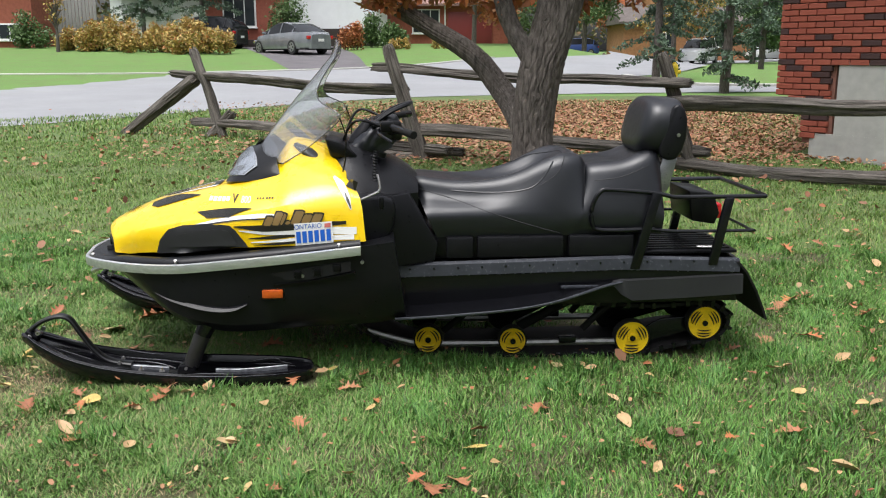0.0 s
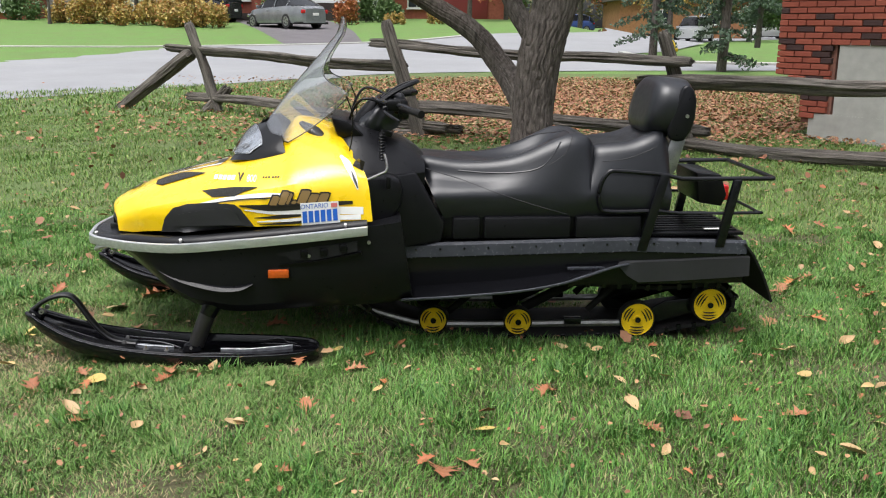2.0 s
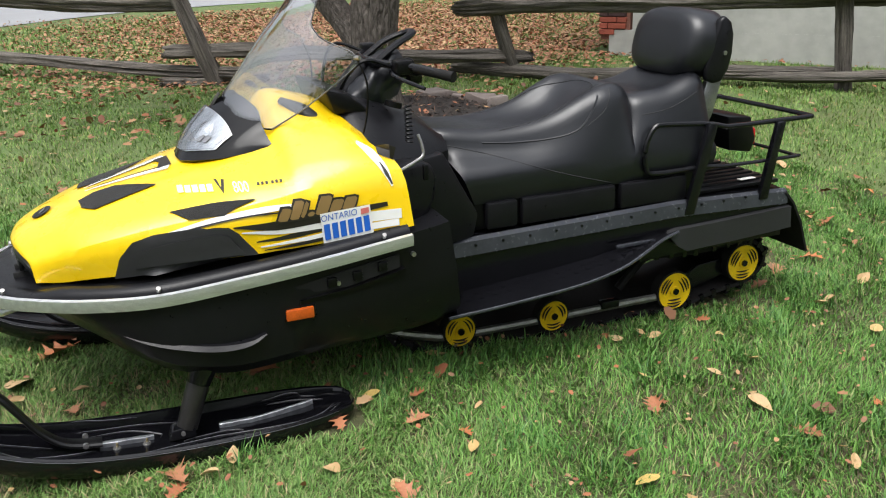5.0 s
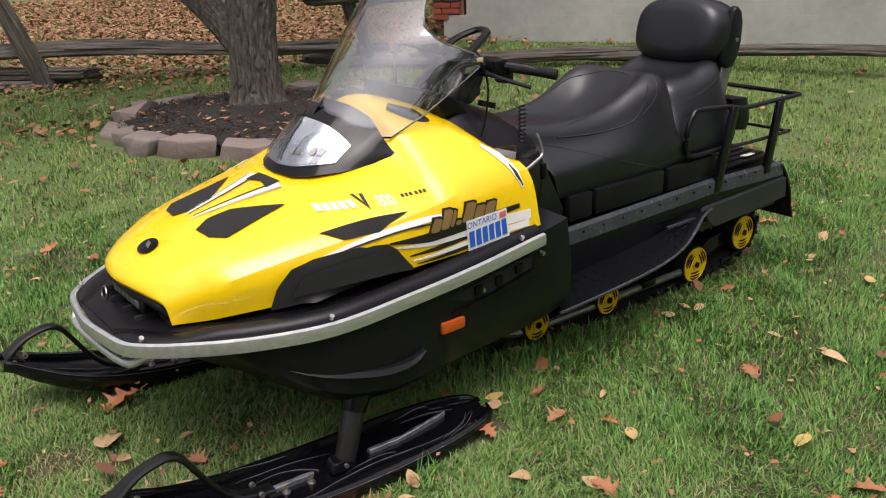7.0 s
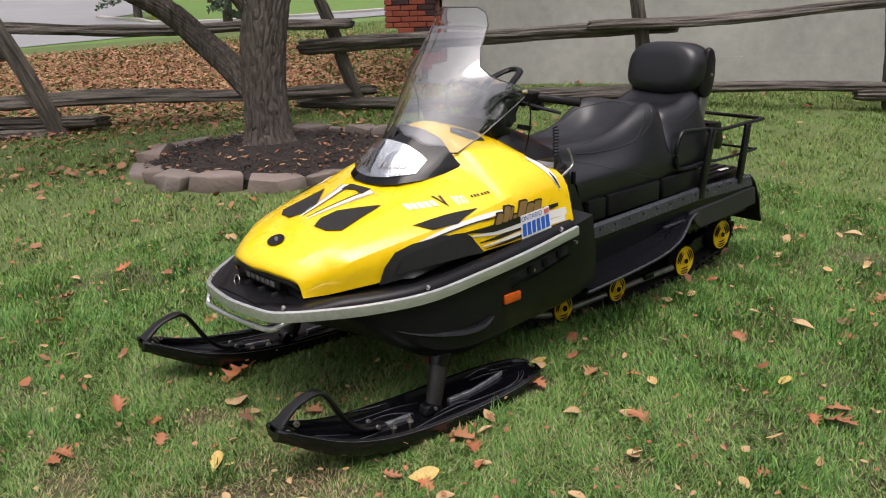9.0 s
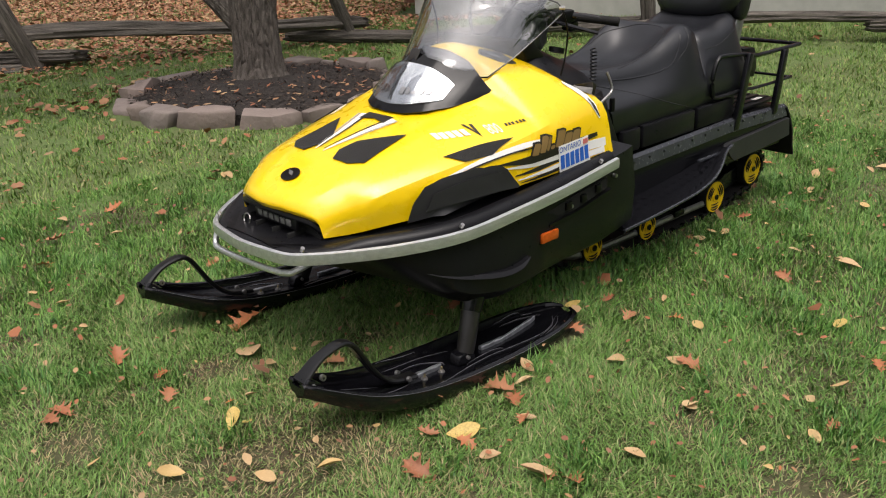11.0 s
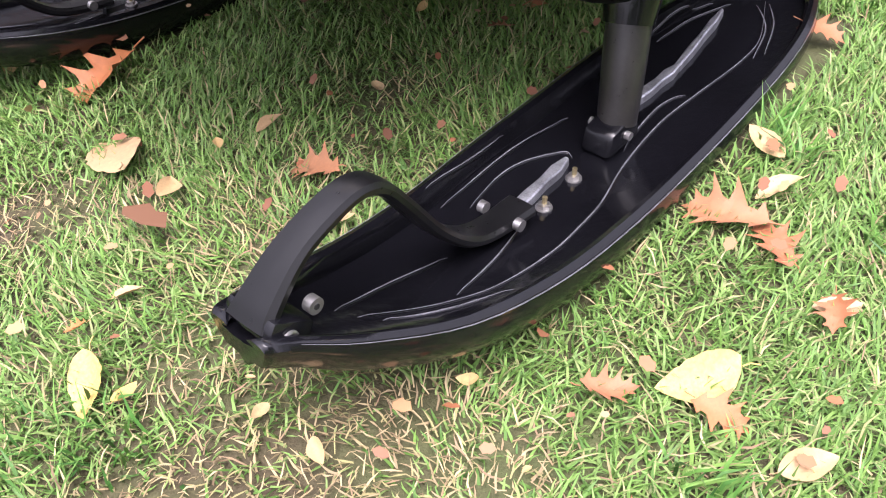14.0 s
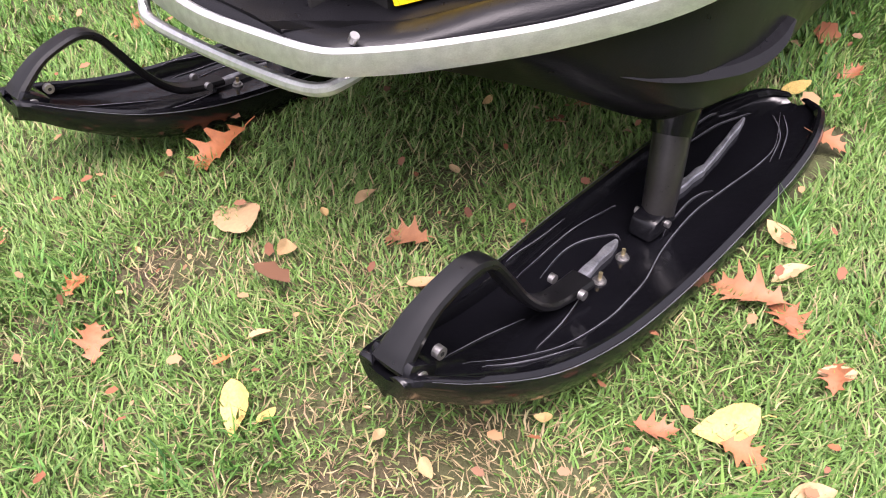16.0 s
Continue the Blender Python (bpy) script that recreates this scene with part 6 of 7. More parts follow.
part("garage_door", box((2.6, -0.05, 1.0), (3.0, 0.1, 2.2), 0.02), material("red_door", (0.2, 0.03, 0.03), 0.5), h4, "dark red garage door")
part("downpipe", rod((0.9, -0.15, -0.2), (0.9, -0.15, 2.6), 0.05), WHITE_PAINT, h4)
h5 = house("corner_brick_house", "red brick house with a low white window", -26.0, 50.0, 5.4, 9, 4.2, HOUSE_BRICK, SHINGLE, [(1.4, 0.9, 1.3, 0.9, 2)])
board_fence = thing("board_fence", "tall grey board fence beside a brick house", "fence", (-22.4, 51.0, ground_z(-22.4, 51.0)))
for k in range(12):
    part("board", box((k * 0.2, 0, 1.3), (0.185, 0.03, 3.0), 0.004), FENCE_WOOD, board_fence)
house("back_house", "white and brown house glimpsed between trees", -20.0, 66, 10, 8, 4.0, SIDING, SHINGLE, [(0, 2.4, 1.4, 1.2, 2), (3, 2.4, 1.4, 1.2, 2)])
house("distant_house", "tan brick house far down the street", 19.5, 75, 11, 8, 3.2, material("tan_brick", (0.36, 0.17, 0.08), 0.9, vary=0.3, scale=5), SHINGLE, [(-2, 1.7, 1.6, 1.2, 2), (2, 1.7, 1.6, 1.2, 2)])


def shrub(name, label, x, y, w, d, h, leaf, count, size, seed, group=""):
    z = ground_z(x, y)
    t = thing(name, label, "shrub", (x, y, z), group=group)
    rng = random.Random(seed)
    stems = []
    blobs = []
    for k in range(max(3, int(w * 3))):
        px, py = rng.uniform(-w / 2, w / 2), rng.uniform(-d / 2, d / 2)
        top = h * rng.uniform(0.55, 1.0) * (1 - 0.5 * (2 * abs(px) / w) ** 3)
        stems.append([(px * 0.8, py * 0.8, -0.1, 0.02), (px * 0.95, py, top * 0.5, 0.014), (px, py, top, 0.004)])
        for q in (0.35, 0.62, 0.88):
            blobs.append((px + rng.uniform(-0.1, 0.1), py + rng.uniform(-0.1, 0.1), top * q, 0.24 * h * rng.uniform(0.7, 1.25), 0.9))
    part("stems", limb_mesh(stems, seed, 5, 0.02, 2), BARK, t)
    v, f = leaf_cloud(blobs, count, size, seed)
    tagged(part("foliage", soup("foliage", v, f, leaf), None, t), kind="stuff")
    return t


for k in range(6):
    shrub("golden_shrub", "golden autumn shrub along the lawn", -18.4 + k * 1.42, 46.2 - k * 0.75, 3.2, 1.6, 1.45 + 0.22 * math.sin(k * 2.2), LEAF_GOLD, 5200, 0.085, 20 + k, "golden hedge")
shrub("cedar_shrub", "clipped dark green cedar by the brick house", -9.0, 50.2, 1.3, 1.2, 3.0, LEAF_GREEN, 3500, 0.09, 31)
shrub("cedar_shrub", "clipped dark green cedar by the corner house", -22.9, 49.2, 1.2, 1.2, 2.2, LEAF_GREEN, 2600, 0.09, 32)
shrub("green_shrub", "leafy green shrub beside the driveway", -4.6, 49.5, 2.0, 1.4, 1.7, LEAF_GREEN, 2400, 0.10, 33)
shrub("green_shrub", "leafy green shrub beside the driveway", -3.2, 48.6, 1.6, 1.2, 1.4, LEAF_GREEN, 2000, 0.10, 34)
shrub("red_shrub", "rust red shrub at the driveway's edge", -5.2, 46.2, 1.3, 1.0, 1.5, LEAF_ORANGE, 1600, 0.085, 35)
shrub("low_shrub", "low orange border plant", -2.6, 47.0, 1.9, 1.0, 0.6, LEAF_GOLD, 1300, 0.08, 36)
shrub("low_shrub", "low tan border grass", -0.6, 48.0, 1.6, 1.0, 0.7, LEAF_GOLD, 1100, 0.08, 37)


def spruce(name, label, x, y, h, spread, seed, bare=0.15, count=26, dense=22):
    z = ground_z(x, y)
    t = thing(name, label, "tree", (x, y, z))
    rng = random.Random(seed)
    part("trunk", limb_mesh([[(0, 0, -0.1, 0.13), (0.02, 0, h * 0.3, 0.11), (0, 0.02, h * 0.7, 0.06), (0, 0, h, 0.01)]], seed, 12, 0.08), BARK, t)
    lines, tips = [], []
    for k in range(count):
        q = bare + (1 - bare) * k / count
        for _ in range(3):
            a = rng.uniform(0, 6.283)
            e = spread * (1.05 - q) * rng.uniform(0.55, 1.1) + 0.1
            zz = h * q
            pts = [(0, 0, zz, 0.025), (math.cos(a) * e * 0.5, math.sin(a) * e * 0.5, zz - 0.02 * e, 0.012), (math.cos(a) * e, math.sin(a) * e, zz - 0.28 * e, 0.003)]
            lines.append(pts)
            for m in range(7):
                w = 0.2 + 0.8 * m / 6
                tips.append((math.cos(a) * e * w, math.sin(a) * e * w, zz - 0.26 * e * w * w, 0.13 + 0.05 * e, 0.55))
    part("branches", limb_mesh(lines, seed, 5, 0.02, 2), BARK, t)
    v, f = leaf_cloud(tips, len(tips) * dense, 0.07, seed, 0.6)
    tagged(part("needles", soup("needles", v, f, NEEDLE), None, t), kind="stuff")
    return t


def leafy_tree(name, label, x, y, h, r, leaf, seed, count=5000, size=0.12, crown_low=0.35):
    z = ground_z(x, y)
    t = thing(name, label, "tree", (x, y, z))
    rng = random.Random(seed)
    lines = [[(0, 0, -0.1, 0.05 * h ** 0.6), (0.03, 0, h * 0.35, 0.035 * h ** 0.6), (0, 0, h * 0.8, 0.015 * h ** 0.6)]]
    blobs = []
    for k in range(22):
        a, q = rng.uniform(0, 6.283), rng.uniform(crown_low, 0.95)
        e = r * rng.uniform(0.4, 1.0) * math.sqrt(max(0.1, 1 - (2 * (q - crown_low) / (1 - crown_low) - 0.9) ** 2 * 0.8))
        tip = (math.cos(a) * e, math.sin(a) * e, h * q + 0.1 * e)
        lines.append([(0, 0, h * q * 0.75, 0.05), (tip[0] * 0.5, tip[1] * 0.5, (h * q * 0.75 + tip[2]) / 2 + 0.1, 0.03), (*tip, 0.006)])
        blobs.append((*tip, r * rng.uniform(0.22, 0.38), 0.75))
        blobs.append((tip[0] * 0.55, tip[1] * 0.55, tip[2] * 0.96, r * 0.25, 0.75))
    part("trunk", limb_mesh(lines, seed, 8, 0.06, 3), BARK, t)
    v, f = leaf_cloud(blobs, count, size, seed)
    tagged(part("crown", soup("crown", v, f, leaf), None, t), kind="stuff")
    return t


spruce("young_spruce", "thin young spruce on the corner lawn", 6.2, 27.6, 7.0, 1.25, 1, 0.10, 22, 12)
spruce("spruce", "bare-stemmed spruce by the street", 6.9, 22.9, 8.0, 0.75, 2, 0.05, 24, 9)
spruce("blue_spruce", "broad blue-green spruce beyond the corner lawn", 13.6, 40.0, 10.0, 2.6, 3, 0.14, 34)
spruce("spruce", "dark spruce beyond the corner lawn", 10.9, 45.0, 10.0, 2.2, 4, 0.18, 30)
spruce("spruce", "dark green spruce behind the shrubs", -13.6, 49.0, 9.0, 3.0, 5, 0.24, 26)
spruce("spruce", "dark green spruce behind the shrubs", -17.5, 51.0, 9.0, 2.6, 6, 0.20, 26)
leafy_tree("orange_tree", "orange autumn tree down the street", 1.2, 54, 7.5, 3.0, LEAF_ORANGE, 11, 7000, 0.13, 0.25)
leafy_tree("orange_tree", "orange autumn tree down the street", 3.6, 58, 7.0, 2.6, LEAF_ORANGE, 12, 6000, 0.13, 0.22)
leafy_tree("golden_tree", "golden autumn tree down the street", 14.5, 60, 8.0, 3.2, LEAF_GOLD, 13, 7000, 0.14, 0.2)
leafy_tree("green_tree", "green tree down the street", 9.5, 66, 9.0, 3.4, LEAF_GREEN, 14, 7000, 0.15, 0.2)
leafy_tree("green_tree", "green tree down the street", 20.5, 62, 9.0, 3.6, LEAF_GREEN, 15, 7000, 0.15, 0.15)
leafy_tree("green_tree", "green tree down the street", 27, 70, 10.0, 4.0, LEAF_GREEN, 16, 7000, 0.16, 0.15)
leafy_tree("orange_tree", "orange autumn tree far down the street", 15.0, 82, 9.0, 3.6, LEAF_ORANGE, 17, 5000, 0.17, 0.2)
leafy_tree("green_tree", "tall green tree behind the houses", -4, 76, 11.0, 4.5, LEAF_GREEN, 18, 6000, 0.18, 0.2)
leafy_tree("green_tree", "tall green tree behind the houses", 6, 84, 12.0, 4.5, LEAF_GREEN, 19, 6000, 0.18, 0.12)
leafy_tree("sapling", "young sapling with a white painted stem", -19.6, 44.5, 2.9, 0.5, LEAF_GOLD, 21, 260, 0.08, 0.5)
wrap_z = ground_z(-19.6, 44.5)
single("stem_guard", rod((0, 0, 0), (0, 0, 0.85), 0.055, 10), WHITE_PAINT, "white plastic guard round a sapling", "tree guard", (-19.6, 44.5, wrap_z - 0.02))

# far belt of trees that closes the view
far = []
rng = random.Random(77)
for k in range(46):
    a = -75 + k * 3.4
    d = rng.uniform(95, 130)
    far.append((math.sin(math.radians(a)) * d, math.cos(math.radians(a)) * d, ground_z(0, d) + rng.uniform(2.5, 5), rng.uniform(4.5, 8), 0.8))
v, f = leaf_cloud(far, 26000, 0.42, 9)
tagged(new("far_woods", soup("far_woods", v, f, material("far_leaves", (0.06, 0.07, 0.03), 0.8, random_mix=[(0.04, 0.06, 0.025), (0.09, 0.08, 0.03), (0.12, 0.07, 0.03), (0.05, 0.065, 0.035)], island=True))), "belt of far mixed autumn trees", "woods", kind="stuff")

# unseen trees added behind the viewer close the front lawn and darken reflections
back = []
for k in range(30):
    x = -34 + k * 2.4 + rng.uniform(-0.8, 0.8)
    for _ in range(3):
        back.append((x + rng.uniform(-1, 1), -17 + rng.uniform(-3, 3), rng.uniform(1.0, 6.5), rng.uniform(1.2, 2.2), 1.0))
v, f = leaf_cloud(back, 15000, 0.34, 19)
tagged(new("garden_trees", soup("garden_trees", v, f, LEAF_GREEN)), "unseen row of dark green trees, added to darken reflections", "woods", kind="stuff")

# ---- parked cars ----
CAR_GLASS = material("car_glass", (0.010, 0.011, 0.013), 0.12, spec=0.3)
TYRE = material("tyre", (0.02, 0.02, 0.02), 0.8)
RIMS = material("alloy_rim", (0.45, 0.46, 0.47), 0.35, 0.8)


def car(name, label, x, y, turn, paint, shape, width=1.78, cabin=(1.15, 3.55), wheels=(0.85, 3.65), lift=0.0, group=""):
    """A parked car along x. shape: side outline (x, z) of the lower body; the cabin is a second loft."""
    t = thing(name, label, "car", (x, y, ground_z(x, y) + lift), turn, group)
    L = max(p[0] for p in shape["belt"])
    belt, roofline = shape["belt"], shape["roof"]
    rings = []
    for k in range(25):
        u = L * k / 24
        z1 = lerp_table(belt, u)[0]
        nose = min(1, 0.62 + 1.6 * min(u, L - u) / L * 1.6)
        w = width / 2 * min(1, nose)
        rings.append([(u - L / 2, -w * 0.96, 0.24), (u - L / 2, -w, 0.42), (u - L / 2, -w * 0.99, z1 * 0.75), (u - L / 2, -w * 0.90, z1), (u - L / 2, 0, z1 + 0.03), (u - L / 2, w * 0.90, z1), (u - L / 2, w * 0.99, z1 * 0.75), (u - L / 2, w, 0.42), (u - L / 2, w * 0.96, 0.24)])
    body = part("body", loft(rings), paint, t, "", 50)
    rings, tops = [], []
    for k in range(17):
        u = roofline[0][0] + (roofline[-1][0] - roofline[0][0]) * k / 16
        zr = lerp_table(roofline, u)[0]
        zb = lerp_table(belt, u)[0] - 0.02
        q = min(1, max(0.05, (zr - zb) / 0.5))
        w0, w1 = width / 2 * 0.90, width / 2 * (0.90 - 0.17 * q)
        rings.append([(u - L / 2, -w0, zb), (u - L / 2, -w1, zr - 0.04), (u - L / 2, -w1 * 0.8, zr), (u - L / 2, w1 * 0.8, zr), (u - L / 2, w1, zr - 0.04), (u - L / 2, w0, zb)])
    part("window_glass", loft(rings), CAR_GLASS, t, "dark car windows", 50)
    mid = rings[4:13]
    bm = loft([[Vector(p) + Vector((0, 0, 0.012)) for p in r[1:5]] for r in mid], closed=False)
    bmesh.ops.solidify(bm, geom=bm.faces[:], thickness=0.03)
    part("roof", bm, paint, t, "", 60)
    for u in (roofline[0][0] + 0.55, (roofline[0][0] + roofline[-1][0]) / 2 + 0.05, roofline[-1][0] - 0.5):
        zr, zb = lerp_table(roofline, u)[0], lerp_table(belt, u)[0]
        for s in (-1, 1):
            part("pillar", rod((u - L / 2 - 0.04, s * width / 2 * 0.905, zb), (u - L / 2 + 0.04, s * width / 2 * 0.745, zr - 0.03), 0.035, 6), paint, t)
    for u in wheels:
        for s in (-1, 1):
            wh = part("wheel", rod((u - L / 2, s * (width / 2 - 0.20), 0.32), (u - L / 2, s * (width / 2 + 0.012), 0.32), 0.32, 24), TYRE, t)
            part("rim", rod((u - L / 2, s * (width / 2 - 0.1), 0.32), (u - L / 2, s * (width / 2 + 0.02), 0.32), 0.215, 20), RIMS, wh)
            for k in range(5):
                a = k * 1.2566
                part("rim_gap", rod((u - L / 2 + 0.13 * math.cos(a), s * (width / 2 + 0.015), 0.32 + 0.13 * math.sin(a)), (u - L / 2 + 0.13 * math.cos(a), s * (width / 2 + 0.024), 0.32 + 0.13 * math.sin(a)), 0.045, 8), TYRE, wh)
    for s in (-1, 1):
        part("tail_light", box((L / 2 - 0.10, s * width / 2 * 0.62, lerp_table(belt, L)[0] * 0.86), (0.14, 0.32, 0.16), 0.03), RED, t)
        part("headlight", box((-L / 2 + 0.12, s * width / 2 * 0.60, lerp_table(belt, 0)[0] * 0.88), (0.14, 0.34, 0.14), 0.03), CHROME, t)
        part("mirror", box((L * 0.30 - L / 2, s * (width / 2 + 0.05), 0.98), (0.12, 0.18, 0.12), 0.03), paint, t)
        for u in (L * 0.40, L * 0.60):
            part("door_handle", box((u - L / 2 + 0.2, s * width / 2 * 0.985, 0.80), (0.16, 0.03, 0.03), 0.008), paint, t)
    part("rear_plate", box((L / 2 + 0.005, 0, 0.62), (0.02, 0.32, 0.12), 0.004), WHITE, t, "white blank plate")
    part("bumper_shadow", box((0, 0, 0.24), (L * 0.94, width * 0.9, 0.10), 0.02), DARK, t)
    return t


SEDAN = {"belt": [(0, 0.66), (0.5, 0.80), (1.3, 0.90), (2.6, 0.95), (3.8, 1.00), (4.45, 0.98), (4.75, 0.86)], "roof": [(1.05, 0.90), (1.7, 1.28), (2.2, 1.43), (2.8, 1.45), (3.4, 1.35), (4.15, 1.02)]}
SUV = {"belt": [(0, 0.80), (0.6, 1.00), (1.4, 1.06), (3.0, 1.10), (4.3, 1.10), (4.5, 0.98)], "roof": [(1.1, 1.08), (1.75, 1.62), (2.4, 1.70), (3.5, 1.68), (4.1, 1.50), (4.42, 1.12)]}
PICKUP = {"belt": [(0, 0.85), (0.6, 1.05), (1.6, 1.10), (3.0, 1.12), (4.9, 1.12), (5.2, 1.05)], "roof": [(1.3, 1.1), (1.9, 1.70), (2.4, 1.78), (2.9, 1.74), (3.25, 1.14)]}
SILVER = material("silver_paint", (0.25, 0.26, 0.275), 0.2, 0.4, vary=0.25, scale=3, coat=0.5)
car("sedan", "silver grey sedan with dusty flanks on the driveway", -7.7, 43.0, -46, SILVER, SEDAN)
car("suv", "white sport utility car on the side street", 16.75, 62.0, 60, material("white_paint", (0.7, 0.71, 0.72), 0.3, coat=0.5), SUV)
car("suv", "dark car behind the golden shrubs", -13.3, 48.6, -20, material("black_paint", (0.02, 0.02, 0.022), 0.25, coat=0.5), SUV)
car("pickup", "white pickup far down the street", 27.8, 85, 10, material("white_paint_far", (0.68, 0.69, 0.7), 0.3, coat=0.4), PICKUP)
car("suv", "blue car far down the street", 12.1, 90, 0, material("blue_paint", (0.03, 0.06, 0.2), 0.3, coat=0.4), SUV)
car("sedan", "white car far beyond the brick house", 26.5, 75, 10, material("white_paint_two", (0.68, 0.68, 0.67), 0.3, coat=0.4), SEDAN)
hyd = thing("fire_hydrant", "yellow fire hydrant on the corner lawn", "hydrant", (6.85, 28.0, ground_z(6.85, 28.0) - 0.28))
HYD = material("hydrant_yellow", (0.8, 0.55, 0.02), 0.4, vary=0.15)
part("barrel", tube([(0, 0, 0), (0, 0, 0.08), (0, 0, 0.5), (0, 0, 0.62)], [0.16, 0.12, 0.115, 0.13], 14), HYD, hyd)
part("bonnet", tube([(0, 0, 0.62), (0, 0, 0.72), (0, 0, 0.80)], [0.13, 0.10, 0.03], 14), HYD, hyd)
part("outlet", rod((-0.2, 0, 0.5), (0.2, 0, 0.5), 0.06, 12), HYD, hyd)


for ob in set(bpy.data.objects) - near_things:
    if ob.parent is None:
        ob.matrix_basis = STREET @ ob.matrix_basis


# ---- grass ----
GRASS = material("grass_blades", (0.10, 0.19, 0.03), 0.55, spec=0.33, random_mix=[(0.030, 0.090, 0.014), (0.072, 0.190, 0.026), (0.145, 0.310, 0.052), (0.042, 0.122, 0.018), (0.210, 0.365, 0.088), (0.068, 0.180, 0.026), (0.31, 0.31, 0.13)], island=True)
GRASS_WORN = material("pale_worn_grass_blades", (0.10, 0.19, 0.03), 0.55, spec=0.33, random_mix=[(0.055, 0.122, 0.025), (0.096, 0.205, 0.038), (0.165, 0.295, 0.064), (0.070, 0.155, 0.030), (0.225, 0.335, 0.100), (0.094, 0.196, 0.038), (0.31, 0.31, 0.145)], island=True)
GRASS_YARD = material("worn_grass_blades", (0.13, 0.21, 0.04), 0.55, spec=0.33, random_mix=[(0.056, 0.125, 0.022), (0.116, 0.225, 0.042), (0.20, 0.33, 0.072), (0.078, 0.165, 0.028), (0.28, 0.35, 0.11), (0.108, 0.212, 0.040), (0.35, 0.30, 0.14)], island=True)
STRAW = material("dry_grass", (0.30, 0.23, 0.11), 0.8, random_mix=[(0.30, 0.23, 0.12), (0.44, 0.36, 0.20), (0.16, 0.11, 0.06), (0.33, 0.31, 0.13), (0.25, 0.16, 0.10)], island=True)


BARE = [(-1.52, 3.94, 0.11, 0.08), (-1.10, 3.89, 0.10, 0.08), (-1.66, 3.66, 0.06, 0.05), (-1.53, 3.44, 0.09, 0.05), (-1.62, 4.05, 0.09, 0.07), (-2.08, 3.86, 0.14, 0.10), (-1.76, 3.54, 0.07, 0.04), (-1.48, 3.30, 0.06, 0.05), (-1.84, 4.06, 0.09, 0.05), (-0.82, 2.88, 0.12, 0.08), (-0.32, 3.28, 0.10, 0.06)]


def patchiness(x, y):
    """0 where the turf is thin and brown, 1 where it is thick; soft patches of a few hand widths."""
    v = np.zeros(len(x))
    for fx, fy, p, a in ((1.7, 2.3, 0.4, 1.0), (3.9, -3.1, 1.9, 0.8), (7.3, 5.9, 4.0, 0.6), (-5.1, 8.7, 2.6, 0.5), (13.0, -11.0, 0.9, 0.35), (-17.0, 15.0, 5.1, 0.3)):
        v += a * np.sin(fx * x + fy * y + p + 1.3 * np.sin(0.7 * fy * x - 0.6 * fx * y))
    # worn spots before the skis
    for cx, cy, sx, sy in BARE:
        v -= 2.4 * np.exp(-((x - cx) / sx) ** 2 - ((y - cy) / sy) ** 2)
    return 1 / (1 + np.exp(-(v + 1.5) * 1.7))


def on_machine(x, y):
    """True under the skis, the track and the stones."""
    th = radians(2.8)
    u, w = (x + 0.0012) * math.cos(th) + (y - 4.053) * math.sin(th), -(x + 0.0012) * math.sin(th) + (y - 4.053) * math.cos(th)
    skis = ((np.abs(w + 0.468) < 0.128) | (np.abs(w - 0.438) < 0.128)) & (u > -1.34) & (u < -0.53)
    belt = (np.abs(w) < 0.20) & (u > -0.2) & (u < 1.15)
    ring = (x - RX) ** 2 + (y - RY) ** 2 < 1.22 ** 2
    wx, wy = x - W0.x, y - W0.y
    behind = (-wx * wall_dir.y + wy * wall_dir.x > -0.02) & (wx * wall_dir.x + wy * wall_dir.y > -0.3)
    return skis | belt | ring | behind


